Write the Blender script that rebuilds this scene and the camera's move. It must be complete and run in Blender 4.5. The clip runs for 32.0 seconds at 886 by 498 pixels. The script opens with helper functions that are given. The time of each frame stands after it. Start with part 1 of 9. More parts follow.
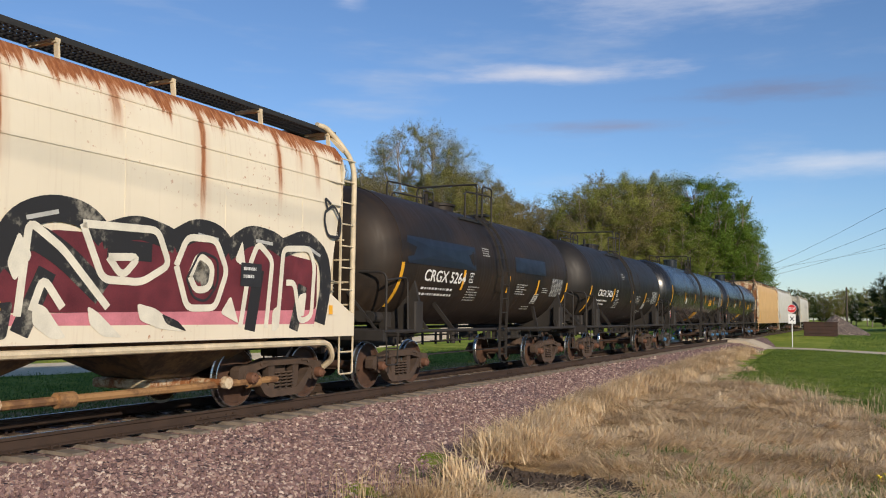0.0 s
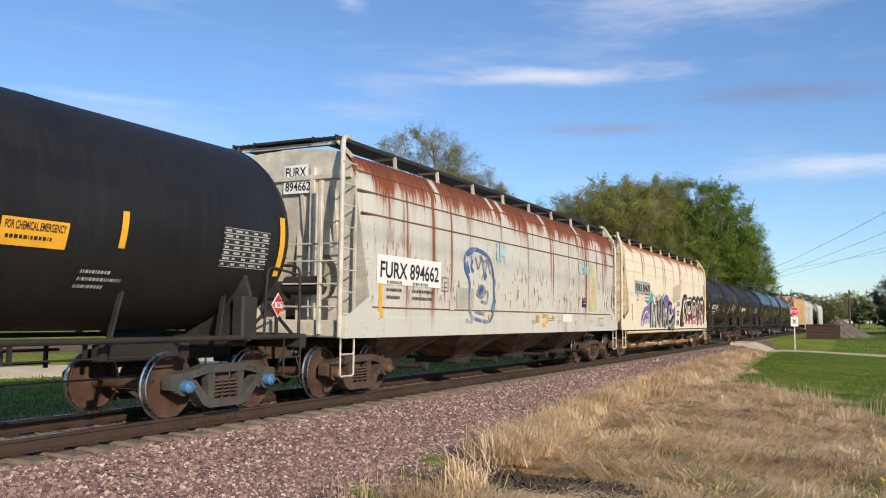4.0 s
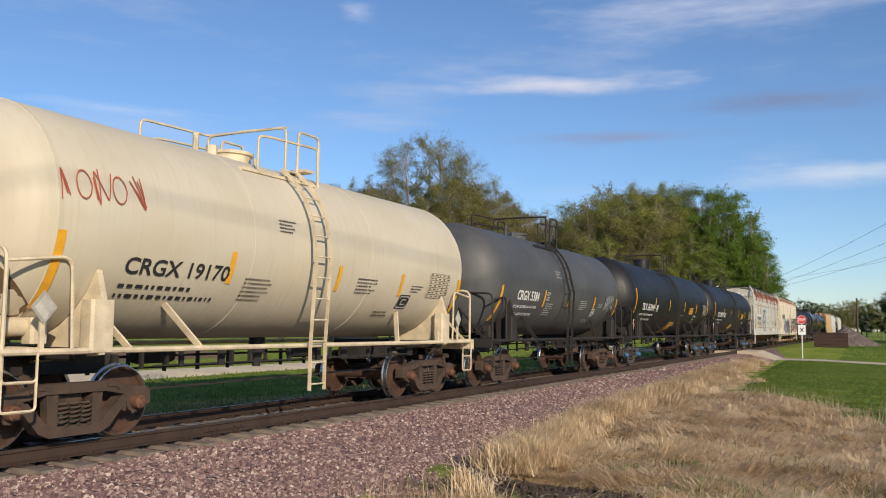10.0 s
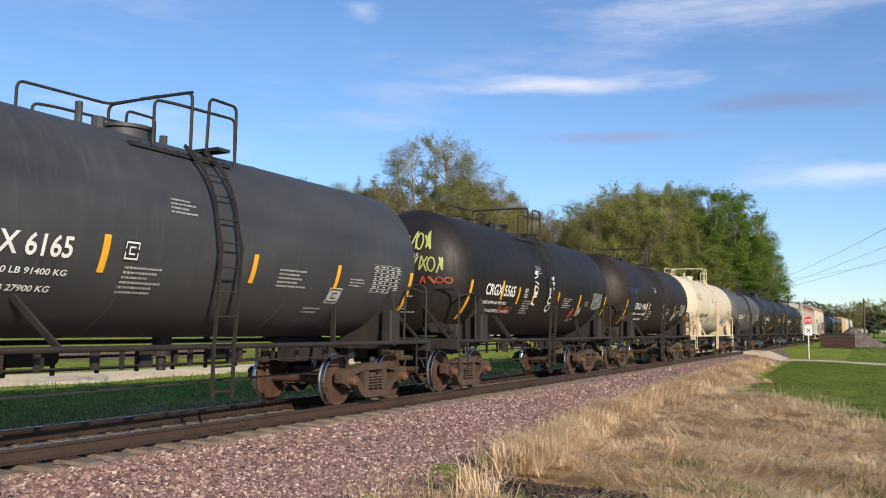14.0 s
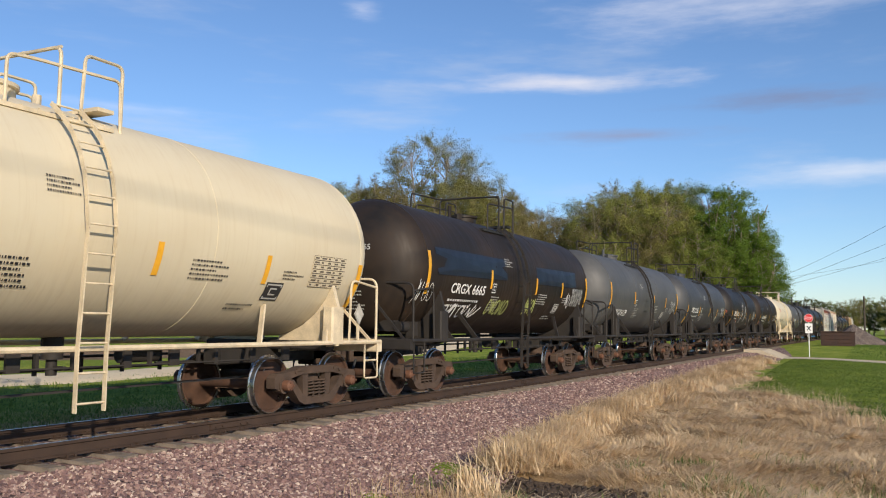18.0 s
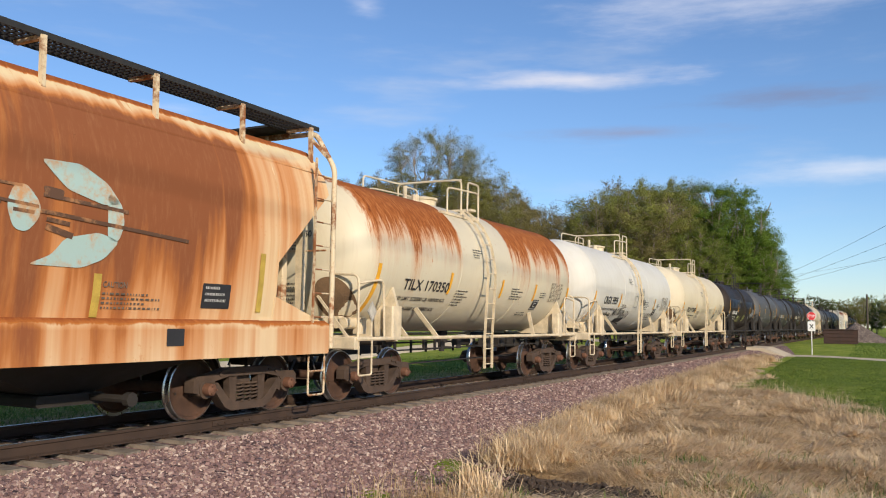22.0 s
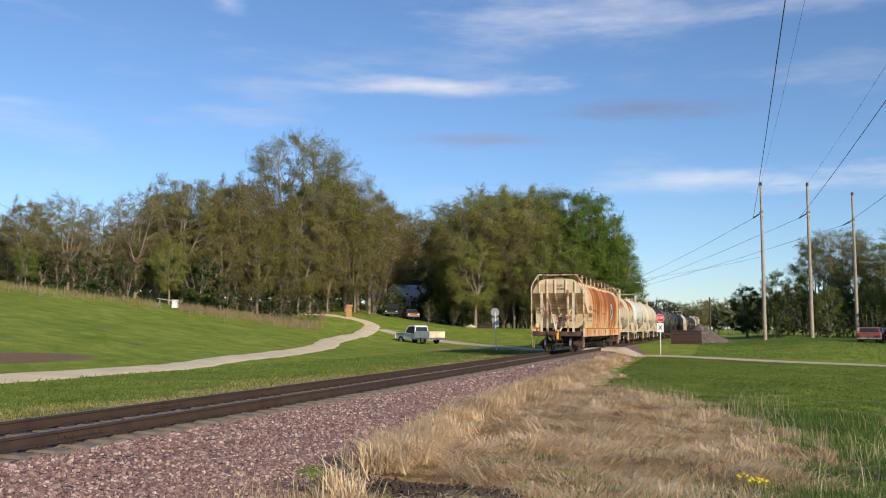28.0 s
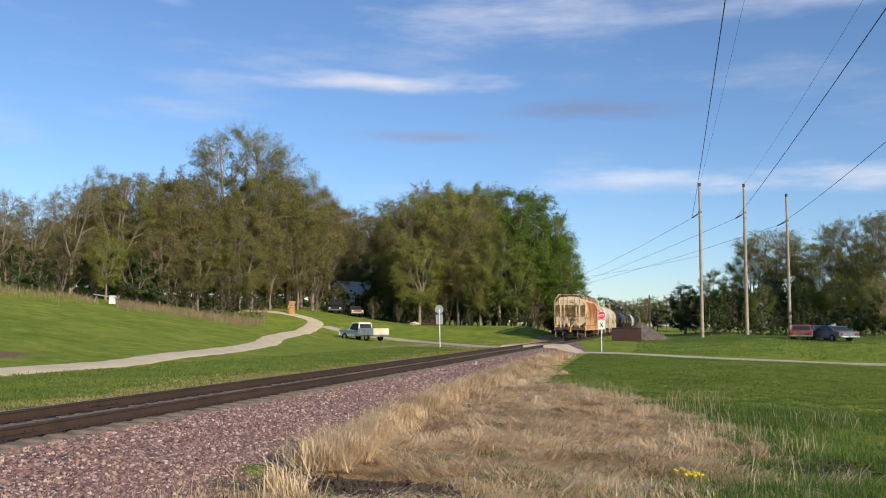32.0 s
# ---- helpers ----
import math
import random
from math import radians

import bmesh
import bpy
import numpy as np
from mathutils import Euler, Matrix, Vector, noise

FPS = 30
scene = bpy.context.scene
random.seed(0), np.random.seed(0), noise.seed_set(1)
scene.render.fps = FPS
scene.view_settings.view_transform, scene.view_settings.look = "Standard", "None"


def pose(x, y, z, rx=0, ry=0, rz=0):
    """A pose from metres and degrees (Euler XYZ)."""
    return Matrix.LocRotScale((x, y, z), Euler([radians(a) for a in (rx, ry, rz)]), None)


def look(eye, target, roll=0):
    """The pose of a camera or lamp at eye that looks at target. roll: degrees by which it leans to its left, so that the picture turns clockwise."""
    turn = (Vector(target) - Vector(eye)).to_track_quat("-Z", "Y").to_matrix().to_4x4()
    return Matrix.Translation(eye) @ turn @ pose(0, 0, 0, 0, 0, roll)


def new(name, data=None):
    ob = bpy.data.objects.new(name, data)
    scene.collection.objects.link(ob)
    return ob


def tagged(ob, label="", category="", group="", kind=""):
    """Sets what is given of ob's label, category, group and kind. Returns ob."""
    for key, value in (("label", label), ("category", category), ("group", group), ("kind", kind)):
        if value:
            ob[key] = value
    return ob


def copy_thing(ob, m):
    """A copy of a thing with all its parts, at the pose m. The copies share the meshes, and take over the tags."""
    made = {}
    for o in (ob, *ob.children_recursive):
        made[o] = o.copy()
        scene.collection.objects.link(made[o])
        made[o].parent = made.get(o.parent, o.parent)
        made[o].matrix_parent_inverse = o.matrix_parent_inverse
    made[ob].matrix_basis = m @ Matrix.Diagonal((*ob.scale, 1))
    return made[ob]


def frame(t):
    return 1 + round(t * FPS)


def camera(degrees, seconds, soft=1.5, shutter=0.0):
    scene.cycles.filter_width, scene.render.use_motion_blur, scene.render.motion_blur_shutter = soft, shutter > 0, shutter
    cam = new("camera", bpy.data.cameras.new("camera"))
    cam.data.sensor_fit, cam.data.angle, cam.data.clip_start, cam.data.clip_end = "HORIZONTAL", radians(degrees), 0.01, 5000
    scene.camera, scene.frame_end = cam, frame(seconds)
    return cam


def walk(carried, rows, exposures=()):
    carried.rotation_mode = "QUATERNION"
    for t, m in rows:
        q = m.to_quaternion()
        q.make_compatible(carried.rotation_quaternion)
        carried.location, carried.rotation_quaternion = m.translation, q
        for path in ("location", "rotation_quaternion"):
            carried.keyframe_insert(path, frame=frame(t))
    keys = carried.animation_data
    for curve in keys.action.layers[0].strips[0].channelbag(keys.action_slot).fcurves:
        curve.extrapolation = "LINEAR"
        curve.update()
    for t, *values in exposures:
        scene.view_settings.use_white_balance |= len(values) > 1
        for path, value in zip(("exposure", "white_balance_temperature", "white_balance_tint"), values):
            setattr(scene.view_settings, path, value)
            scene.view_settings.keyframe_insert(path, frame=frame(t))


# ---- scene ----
EYE = (9.602, 0.0, 1.456)


def aim(yaw, pitch, roll):
    """Camera pose at the fixed eye: degrees left of the track's line, up, and lean."""
    return (Matrix.Translation(EYE) @ Matrix.Rotation(radians(yaw), 4, "Z")
            @ Matrix.Rotation(radians(90 + pitch), 4, "X") @ Matrix.Rotation(radians(roll), 4, "Z"))


cam = camera(55.44, 32.0, soft=1.05)
walk(cam, [
    (0.0, aim(26.69, 4.49, 0.66)),
    (0.5, aim(26.71, 4.47, 0.67)),
    (1.0, aim(26.73, 4.44, 0.60)),
    (1.5, aim(26.80, 4.41, 0.67)),
    (2.0, aim(26.76, 4.38, 0.76)),
    (2.5, aim(26.73, 4.35, 0.80)),
    (3.0, aim(26.80, 4.38, 0.73)),
    (3.5, aim(26.80, 4.51, 0.68)),
    (5.5, aim(27.03, 4.98, 0.67)),
    (6.0, aim(27.10, 5.03, 0.68)),
    (6.5, aim(27.14, 5.04, 0.73)),
    (7.0, aim(27.11, 5.05, 0.63)),
    (7.5, aim(27.09, 5.00, 0.73)),
    (8.0, aim(27.16, 4.92, 0.77)),
    (8.5, aim(27.28, 4.98, 0.75)),
    (9.0, aim(27.28, 5.12, 0.61)),
    (9.5, aim(27.25, 5.20, 0.56)),
    (10.0, aim(27.24, 5.25, 0.61)),
    (10.5, aim(27.25, 5.22, 0.71)),
    (11.0, aim(27.23, 5.18, 0.68)),
    (11.5, aim(27.19, 5.08, 0.64)),
    (12.0, aim(27.24, 4.94, 0.74)),
    (12.5, aim(27.34, 4.97, 0.76)),
    (13.0, aim(27.49, 5.05, 0.81)),
    (13.5, aim(27.58, 5.16, 0.80)),
    (14.0, aim(27.63, 5.21, 0.79)),
    (14.5, aim(27.65, 5.21, 0.85)),
    (16.5, aim(27.62, 5.26, 0.68)),
    (17.0, aim(27.68, 5.28, 0.66)),
    (17.5, aim(27.66, 5.20, 0.63)),
    (18.0, aim(27.64, 5.12, 0.65)),
    (18.5, aim(27.61, 5.05, 0.49)),
    (19.0, aim(27.61, 4.98, 0.44)),
    (19.5, aim(27.70, 5.00, 0.52)),
    (20.0, aim(27.72, 4.96, 0.60)),
    (20.5, aim(27.78, 4.88, 0.73)),
    (21.0, aim(27.80, 4.87, 0.70)),
    (21.5, aim(27.83, 4.85, 0.86)),
    (22.0, aim(27.81, 4.92, 0.79)),
    (22.5, aim(27.79, 4.98, 0.80)),
    (23.0, aim(27.68, 4.99, 0.79)),
    (23.5, aim(27.24, 4.93, 0.72)),
    (24.0, aim(26.50, 4.80, 0.66)),
    (24.5, aim(25.35, 4.79, 0.53)),
    (25.0, aim(24.08, 4.90, 0.36)),
    (25.5, aim(22.87, 4.89, 0.36)),
    (27.5, aim(19.48, 5.27, 0.25)),
    (28.0, aim(18.64, 5.27, 0.32)),
    (28.5, aim(17.88, 5.29, 0.37)),
    (29.0, aim(17.48, 5.32, 0.35)),
    (29.5, aim(17.23, 5.26, 0.21)),
    (30.0, aim(16.75, 5.26, 0.15)),
    (30.5, aim(16.17, 5.15, 0.16)),
    (31.0, aim(15.59, 5.03, 0.16)),
    (31.5, aim(15.13, 5.01, 0.26)),
    (32.0, aim(14.86, 5.09, 0.42))
], ((0.0, 0.02), (1.0, -0.35), (2.0, 0.02), (3.0, 0.2), (5.5, 0.38), (7.0, 0.46), (8.5, 0.30), (10.0, 0.08), (11.0, 0.32), (14.0, 0.36), (17.0, 0.33), (19.0, 0.08), (20.0, 0.24), (22.0, 0.2), (24.0, 0.15), (28.0, 0.2), (32.0, 0.22)))
scene.view_settings.exposure = 0.25

# ---- light: low evening sun from behind the camera's right shoulder ----
SUN_EL, SUN_ROT = 22.0, 128.2
to_sun = Vector((math.sin(radians(SUN_ROT)) * math.cos(radians(SUN_EL)),
                 math.cos(radians(SUN_ROT)) * math.cos(radians(SUN_EL)), math.sin(radians(SUN_EL))))
sun = new("sun", bpy.data.lights.new("sun", "SUN"))
sun.data.energy, sun.data.angle, sun.data.color = 4.1, radians(0.6), (1.0, 0.85, 0.66)
sun.matrix_world = look(to_sun * 60, (0, 0, 0))


# ---- small helpers for node trees ----
def n_new(nt, kind):
    return nt.nodes.new(kind)


def put(nt, socket, value):
    if isinstance(value, bpy.types.NodeSocket):
        nt.links.new(value, socket)
    else:
        socket.default_value = value


def n_math(nt, op, a, b=0.0, clamp=False):
    n = n_new(nt, "ShaderNodeMath")
    n.operation, n.use_clamp = op, clamp
    put(nt, n.inputs[0], a)
    put(nt, n.inputs[1], b)
    return n.outputs[0]


def n_noise(nt, vec, scale, detail=4.0, rough=0.55):
    n = n_new(nt, "ShaderNodeTexNoise")
    nt.links.new(vec, n.inputs["Vector"])
    n.inputs["Scale"].default_value, n.inputs["Detail"].default_value, n.inputs["Roughness"].default_value = scale, detail, rough
    return n.outputs["Fac"]


def n_map(nt, vec, scale, loc=(0, 0, 0)):
    n = n_new(nt, "ShaderNodeMapping")
    nt.links.new(vec, n.inputs["Vector"])
    n.inputs["Scale"].default_value, n.inputs["Location"].default_value = scale, loc
    return n.outputs["Vector"]


def n_range(nt, v, a, b, c=0.0, d=1.0, smooth=False):
    n = n_new(nt, "ShaderNodeMapRange")
    n.clamp, n.interpolation_type = True, "SMOOTHSTEP" if smooth else "LINEAR"
    for i, x in enumerate((v, a, b, c, d)):
        put(nt, n.inputs[i], x)
    return n.outputs[0]


def n_mix(nt, fac, a, b, blend="MIX"):
    n = n_new(nt, "ShaderNodeMix")
    n.data_type, n.blend_type = "RGBA", blend
    put(nt, n.inputs[0], fac)
    for s, x in ((n.inputs[6], a), (n.inputs[7], b)):
        put(nt, s, (*x, 1.0) if isinstance(x, tuple) and len(x) == 3 else x)
    return n.outputs[2]


def n_ramp(nt, fac, stops):
    n = n_new(nt, "ShaderNodeValToRGB")
    put(nt, n.inputs[0], fac)
    while len(n.color_ramp.elements) < len(stops):
        n.color_ramp.elements.new(0.5)
    for e, (p, c) in zip(n.color_ramp.elements, stops):
        e.position, e.color = p, (*c, 1.0)
    return n.outputs[0]


def n_bump(nt, height, strength, distance=0.02):
    n = n_new(nt, "ShaderNodeBump")
    n.inputs["Strength"].default_value, n.inputs["Distance"].default_value = strength, distance
    nt.links.new(height, n.inputs["Height"])
    return n.outputs["Normal"]


# ---- sky with a few long thin clouds ----
world = bpy.data.worlds.new("world")
scene.world = world
world.use_nodes = True
wt = world.node_tree
wt.nodes.clear()
sky = n_new(wt, "ShaderNodeTexSky")
sky.sky_type, sky.sun_disc = "NISHITA", False
sky.sun_elevation, sky.sun_rotation = radians(SUN_EL), radians(SUN_ROT)
sky.air_density, sky.dust_density, sky.ozone_density = 1.0, 0.15, 4.5
way = n_new(wt, "ShaderNodeTexCoord").outputs["Generated"]
sep = n_new(wt, "ShaderNodeSeparateXYZ")
wt.links.new(way, sep.inputs[0])
az = n_math(wt, "ARCTAN2", n_math(wt, "MULTIPLY", sep.outputs[0], -1.0), sep.outputs[1])
el = n_math(wt, "ARCSINE", sep.outputs[2])
comb = n_new(wt, "ShaderNodeCombineXYZ")
wt.links.new(az, comb.inputs[0])
wt.links.new(n_math(wt, "MULTIPLY", el, 5.0), comb.inputs[1])
wisp = n_noise(wt, comb.outputs[0], 9.0, 6.0, 0.6)
fine = n_noise(wt, n_map(wt, comb.outputs[0], (1, 1, 1), (3, 7, 0)), 3.0, 5.0, 0.6)


def cloud_mask(az0, el0, half_az, half_el, amount):
    a = n_math(wt, "DIVIDE", n_math(wt, "SUBTRACT", az, radians(az0)), radians(half_az))
    e = n_math(wt, "DIVIDE", n_math(wt, "SUBTRACT", el, radians(el0)), radians(half_el))
    r = n_math(wt, "SQRT", n_math(wt, "ADD", n_math(wt, "MULTIPLY", a, a), n_math(wt, "MULTIPLY", e, e)))
    edge = n_math(wt, "ADD", n_math(wt, "SUBTRACT", 1.0, r), n_math(wt, "MULTIPLY", n_math(wt, "SUBTRACT", wisp, 0.5), 1.9))
    return n_range(wt, edge, -0.1, 1.5, 0.0, amount, True)


colour = n_mix(wt, 1.0, sky.outputs[0], (0.955, 0.975, 1.05), "MULTIPLY")
veil = n_math(wt, "MULTIPLY", n_range(wt, fine, 0.5, 0.8, 0.0, 0.35, True), n_range(wt, el, 0.02, 0.2))
colour = n_mix(wt, veil, colour, (5.2, 5.4, 5.9))
for az0, el0, half_az, half_el, amount, tone in (
        (18.8, 16.2, 11.0, 0.8, 1.0, (5.6, 5.7, 6.5)), (16.0, 12.6, 9.5, 0.6, 1.0, (2.2, 2.7, 4.2)),
        (4.0, 14.3, 8.5, 0.95, 1.0, (1.7, 2.1, 3.4)), (1.5, 9.6, 11.5, 1.0, 0.7, (6.0, 6.3, 7.0)),
        (-12.0, 9.2, 10.0, 1.0, 0.7, (7.4, 7.1, 7.2)), (10.0, 20.4, 12.0, 2.4, 0.6, (6.0, 6.1, 6.9)),
        (33.5, 20.8, 1.8, 0.8, 0.6, (6.4, 6.5, 7.4)), (-10.0, 20.0, 9.0, 1.0, 0.35, (6.2, 6.3, 7.2)),
        (48.0, 13.5, 9.0, 0.5, 0.35, (6.2, 6.5, 7.4)), (120.0, 18.0, 14.0, 1.2, 0.5, (6.2, 6.3, 7.0)), (-80.0, 15.0, 16.0, 1.4, 0.5, (6.6, 6.3, 6.4))):
    colour = n_mix(wt, cloud_mask(az0, el0, half_az, half_el, amount), colour, tone)
back = n_new(wt, "ShaderNodeBackground")
wt.links.new(colour, back.inputs[0])
back.inputs[1].default_value = 0.12
wt.links.new(back.outputs[0], n_new(wt, "ShaderNodeOutputWorld").inputs[0])

# ---- materials ----
def shader(name, rough=0.6, metal=0.0):
    m = bpy.data.materials.new(name)
    m.use_nodes = True
    nt = m.node_tree
    bsdf = nt.nodes["Principled BSDF"]
    bsdf.inputs["Roughness"].default_value, bsdf.inputs["Metallic"].default_value = rough, metal
    return m, nt, bsdf, n_new(nt, "ShaderNodeTexCoord").outputs["Object"]


def plain(name, col, rough=0.6, metal=0.0, var=0.25, scale=3.0, bump=0.15, grain=60.0):
    """Paint, steel, rubber and the like: colour that varies at two scales, fine relief."""
    m, nt, bsdf, co = shader(name, rough, metal)
    big, small = n_noise(nt, co, scale), n_noise(nt, co, grain, 3.0)
    f = n_math(nt, "ADD", n_math(nt, "MULTIPLY", big, 0.7), n_math(nt, "MULTIPLY", small, 0.3))
    lo, hi = tuple(c * (1 - var) for c in col), tuple(min(1.0, c * (1 + var)) for c in col)
    put(nt, bsdf.inputs["Base Color"], n_ramp(nt, f, ((0.3, lo), (0.7, hi))))
    put(nt, bsdf.inputs["Roughness"], n_range(nt, big, 0.3, 0.7, max(0.05, rough - 0.12), min(1.0, rough + 0.12)))
    if bump:
        put(nt, bsdf.inputs["Normal"], n_bump(nt, small, bump, 0.01))
    return m


def car_paint(name, col, rough, dirt, streak=0.35, soot=0.3, spec=0.5, belly=0.35):
    """Painted car body: vertical run-off streaks, broad weathering, grime thrown up on the lower part."""
    m, nt, bsdf, co = shader(name, rough)
    sep = n_new(nt, "ShaderNodeSeparateXYZ")
    nt.links.new(co, sep.inputs[0])
    runs = n_noise(nt, n_map(nt, co, (1.5, 7.0, 0.35)), 2.0, 6.0, 0.65)
    broad = n_noise(nt, n_map(nt, co, (0.6, 0.5, 0.9)), 1.2, 4.0)
    c = n_mix(nt, n_range(nt, broad, 0.35, 0.7, 0.0, soot), col, dirt)
    c = n_mix(nt, n_range(nt, runs, 0.52, 0.75, 0.0, streak), c, dirt)
    low = n_math(nt, "MULTIPLY", n_range(nt, sep.outputs[2], 1.1, 2.2, 1.0, 0.0), n_range(nt, runs, 0.3, 0.7, 0.4, 1.0))
    c = n_mix(nt, n_math(nt, "MULTIPLY", low, belly), c, (0.10, 0.065, 0.04))
    put(nt, bsdf.inputs["Base Color"], c)
    put(nt, bsdf.inputs["Roughness"], n_range(nt, runs, 0.3, 0.75, rough, min(1.0, rough + 0.25)))
    bsdf.inputs["Specular IOR Level"].default_value = spec
    put(nt, bsdf.inputs["Normal"], n_bump(nt, n_noise(nt, n_map(nt, co, (1, 1, 1)), 1.6, 3.0), 0.12, 0.03))
    return m


def rusty_paint(name, col, rust, dark, z_top, band=0.1, thr=0.6, reach=0.8, streak=1.0, spans=None, field=None, wash=0.5, ragged=1.0, seams=None, rough=0.55, runs=(), pales=(), drips=None, body_wear=0.3):
    """Light paint with rust: a comb of short runs below the roof, single long streaks from it, a pale orange wash round both.
    spans: the stretches along the car whose roof rusts. field: (top, bottom, y0, y1, amount) of a broad rusted stretch of the side."""
    m, nt, bsdf, co = shader(name, rough)
    sep = n_new(nt, "ShaderNodeSeparateXYZ")
    nt.links.new(co, sep.inputs[0])
    mul = lambda p, q: n_math(nt, "MULTIPLY", p, q)
    add = lambda p, q: n_math(nt, "ADD", p, q)
    down = n_range(nt, sep.outputs[2], z_top, 1.0, 0.0, 1.0)
    grain = n_noise(nt, n_map(nt, co, (3.0, 9.0, 1.6)), 2.0, 5.0, 0.7)
    comb = n_noise(nt, n_map(nt, co, (0.0, 11.0, 0.35)), 1.0, 4.0, 0.6)
    swell = n_noise(nt, n_map(nt, co, (0.0, 0.9, 0.0)), 1.0, 3.0, 0.6)
    line = n_noise(nt, n_map(nt, co, (0.0, 2.6, 0.06), (0.0, 4.0, 0.0)), 1.0, 5.0, 0.66)
    length = n_noise(nt, n_map(nt, co, (0.0, 2.0, 0.0), (3.0, 7.0, 1.0)), 1.0, 3.0, 0.6)
    # short runs: the threshold rises downwards
    reach_here = n_range(nt, swell, 0.3, 0.7, band * 0.35, band * 1.7)
    v = n_math(nt, "SUBTRACT", add(add(add(mul(comb, ragged), 0.5 * (1 - ragged)), mul(grain, 0.35)), 0.25), mul(n_math(nt, "DIVIDE", down, reach_here), 0.45))
    short, short_wash = n_range(nt, v, 0.48, 0.66, 0.0, 1.0, True), n_range(nt, v, 0.30, 0.62, 0.0, 1.0, True)
    # long streaks, narrowing downwards
    far = n_math(nt, "DIVIDE", down, add(mul(n_range(nt, length, 0.3, 0.7, 0.1, 1.0), reach), 0.02))
    w = n_math(nt, "SUBTRACT", add(line, mul(n_math(nt, "SUBTRACT", grain, 0.5), 0.10)), mul(far, 0.07))
    ends = n_range(nt, far, 0.75, 1.05, 1.0, 0.0, True)
    long, long_wash = mul(mul(n_range(nt, w, thr, thr + 0.045, 0.0, 1.0, True), ends), streak), mul(mul(n_range(nt, w, thr - 0.07, thr + 0.05, 0.0, 1.0, True), ends), streak)
    amount, pale, deep = n_math(nt, "MAXIMUM", short, long), n_math(nt, "MAXIMUM", short_wash, long_wash), 0.0
    if seams:
        # runs that follow the welded seams: first seam, spacing, how far down
        y0, step, deep_run = seams
        cell = n_math(nt, "FRACT", add(n_math(nt, "DIVIDE", n_math(nt, "SUBTRACT", sep.outputs[1], y0), step), 0.5))
        dist = mul(n_math(nt, "ABSOLUTE", n_math(nt, "SUBTRACT", cell, 0.5)), step)
        wob = mul(n_math(nt, "SUBTRACT", n_noise(nt, n_map(nt, co, (0.0, 6.0, 0.5)), 1.0, 4.0, 0.6), 0.5), 0.22)
        each = n_noise(nt, n_map(nt, co, (0.0, 0.8, 0.0), (1.0, 3.0, 2.0)), 1.0, 2.0, 0.5)
        fade = n_math(nt, "DIVIDE", down, n_range(nt, each, 0.35, 0.65, deep_run * 0.35, deep_run))
        edge = add(add(dist, wob), mul(fade, 0.05))
        last = n_range(nt, add(fade, mul(grain, 0.3)), 0.7, 1.2, 1.0, 0.0)
        amount = n_math(nt, "MAXIMUM", amount, mul(n_range(nt, edge, 0.02, 0.075, 0.95, 0.0), last))
        pale = n_math(nt, "MAXIMUM", pale, mul(n_range(nt, edge, 0.05, 0.24, 1.0, 0.0), last))
    wave = mul(n_math(nt, "SUBTRACT", n_noise(nt, n_map(nt, co, (0.0, 5.0, 0.45), (2.0, 1.0, 5.0)), 1.0, 4.0, 0.6), 0.5), 0.16)
    for y0, z_end, half_width in runs:
        # one heavy run from the roof, thinning towards its end
        d = n_math(nt, "ABSOLUTE", add(n_math(nt, "SUBTRACT", sep.outputs[1], y0), wave))
        lasts = n_range(nt, add(sep.outputs[2], mul(n_math(nt, "SUBTRACT", grain, 0.5), 0.5)), z_end, z_end + 0.9, 0.0, 1.0, True)
        amount = n_math(nt, "MAXIMUM", amount, mul(n_range(nt, d, half_width * 0.4, half_width, 0.95, 0.0, True), lasts))
        pale = n_math(nt, "MAXIMUM", pale, mul(n_range(nt, d, half_width * 0.6, half_width * 2.6, 0.9, 0.0, True), lasts))
    if drips:
        z0, z1, much = drips
        spots = n_noise(nt, n_map(nt, co, (7.0, 9.0, 2.6), (0.0, 3.0, 8.0)), 1.0, 4.0, 0.55)
        where = n_noise(nt, n_map(nt, co, (0.5, 0.8, 0.7), (7.0, 0.0, 2.0)), 1.0, 3.0, 0.6)
        zone = mul(n_range(nt, sep.outputs[2], z0 - 0.2, z0 + 0.25, 0.0, 1.0), n_range(nt, sep.outputs[2], z1 - 0.6, z1 + 0.4, 1.0, 0.0))
        amount = n_math(nt, "MAXIMUM", amount, mul(n_range(nt, add(spots, mul(where, much)), 0.80, 0.84, 0.0, 0.9), zone))
    if field:
        z1, z0, y0, y1, much = field
        zone = mul(n_range(nt, sep.outputs[2], z1, z1 - 0.3, 0.0, 1.0), n_range(nt, sep.outputs[2], z0, z0 + 2.2, 0.42, 1.0))
        zone = mul(zone, mul(n_range(nt, sep.outputs[1], y0 - 1.6, y0 + 1.6, 0.25, 1.0), n_range(nt, sep.outputs[1], y1 - 1.2, y1 + 1.2, 1.0, 0.35)))
        # hanging bands: broad, middling and fine, all drawn out downwards
        hang = [n_noise(nt, n_map(nt, co, (0.1, k, q), (5.0, 2.0 + k, 0.0)), 1.0, 3.0, 0.55) for k, q in ((0.9, 0.16), (2.6, 0.10), (8.0, 0.22))]
        f = add(add(mul(hang[0], 0.9), mul(hang[1], 0.75)), add(mul(hang[2], 0.3), mul(zone, much)))
        amount = n_math(nt, "MAXIMUM", amount, n_range(nt, f, 1.32, 1.62, 0.0, 0.92))
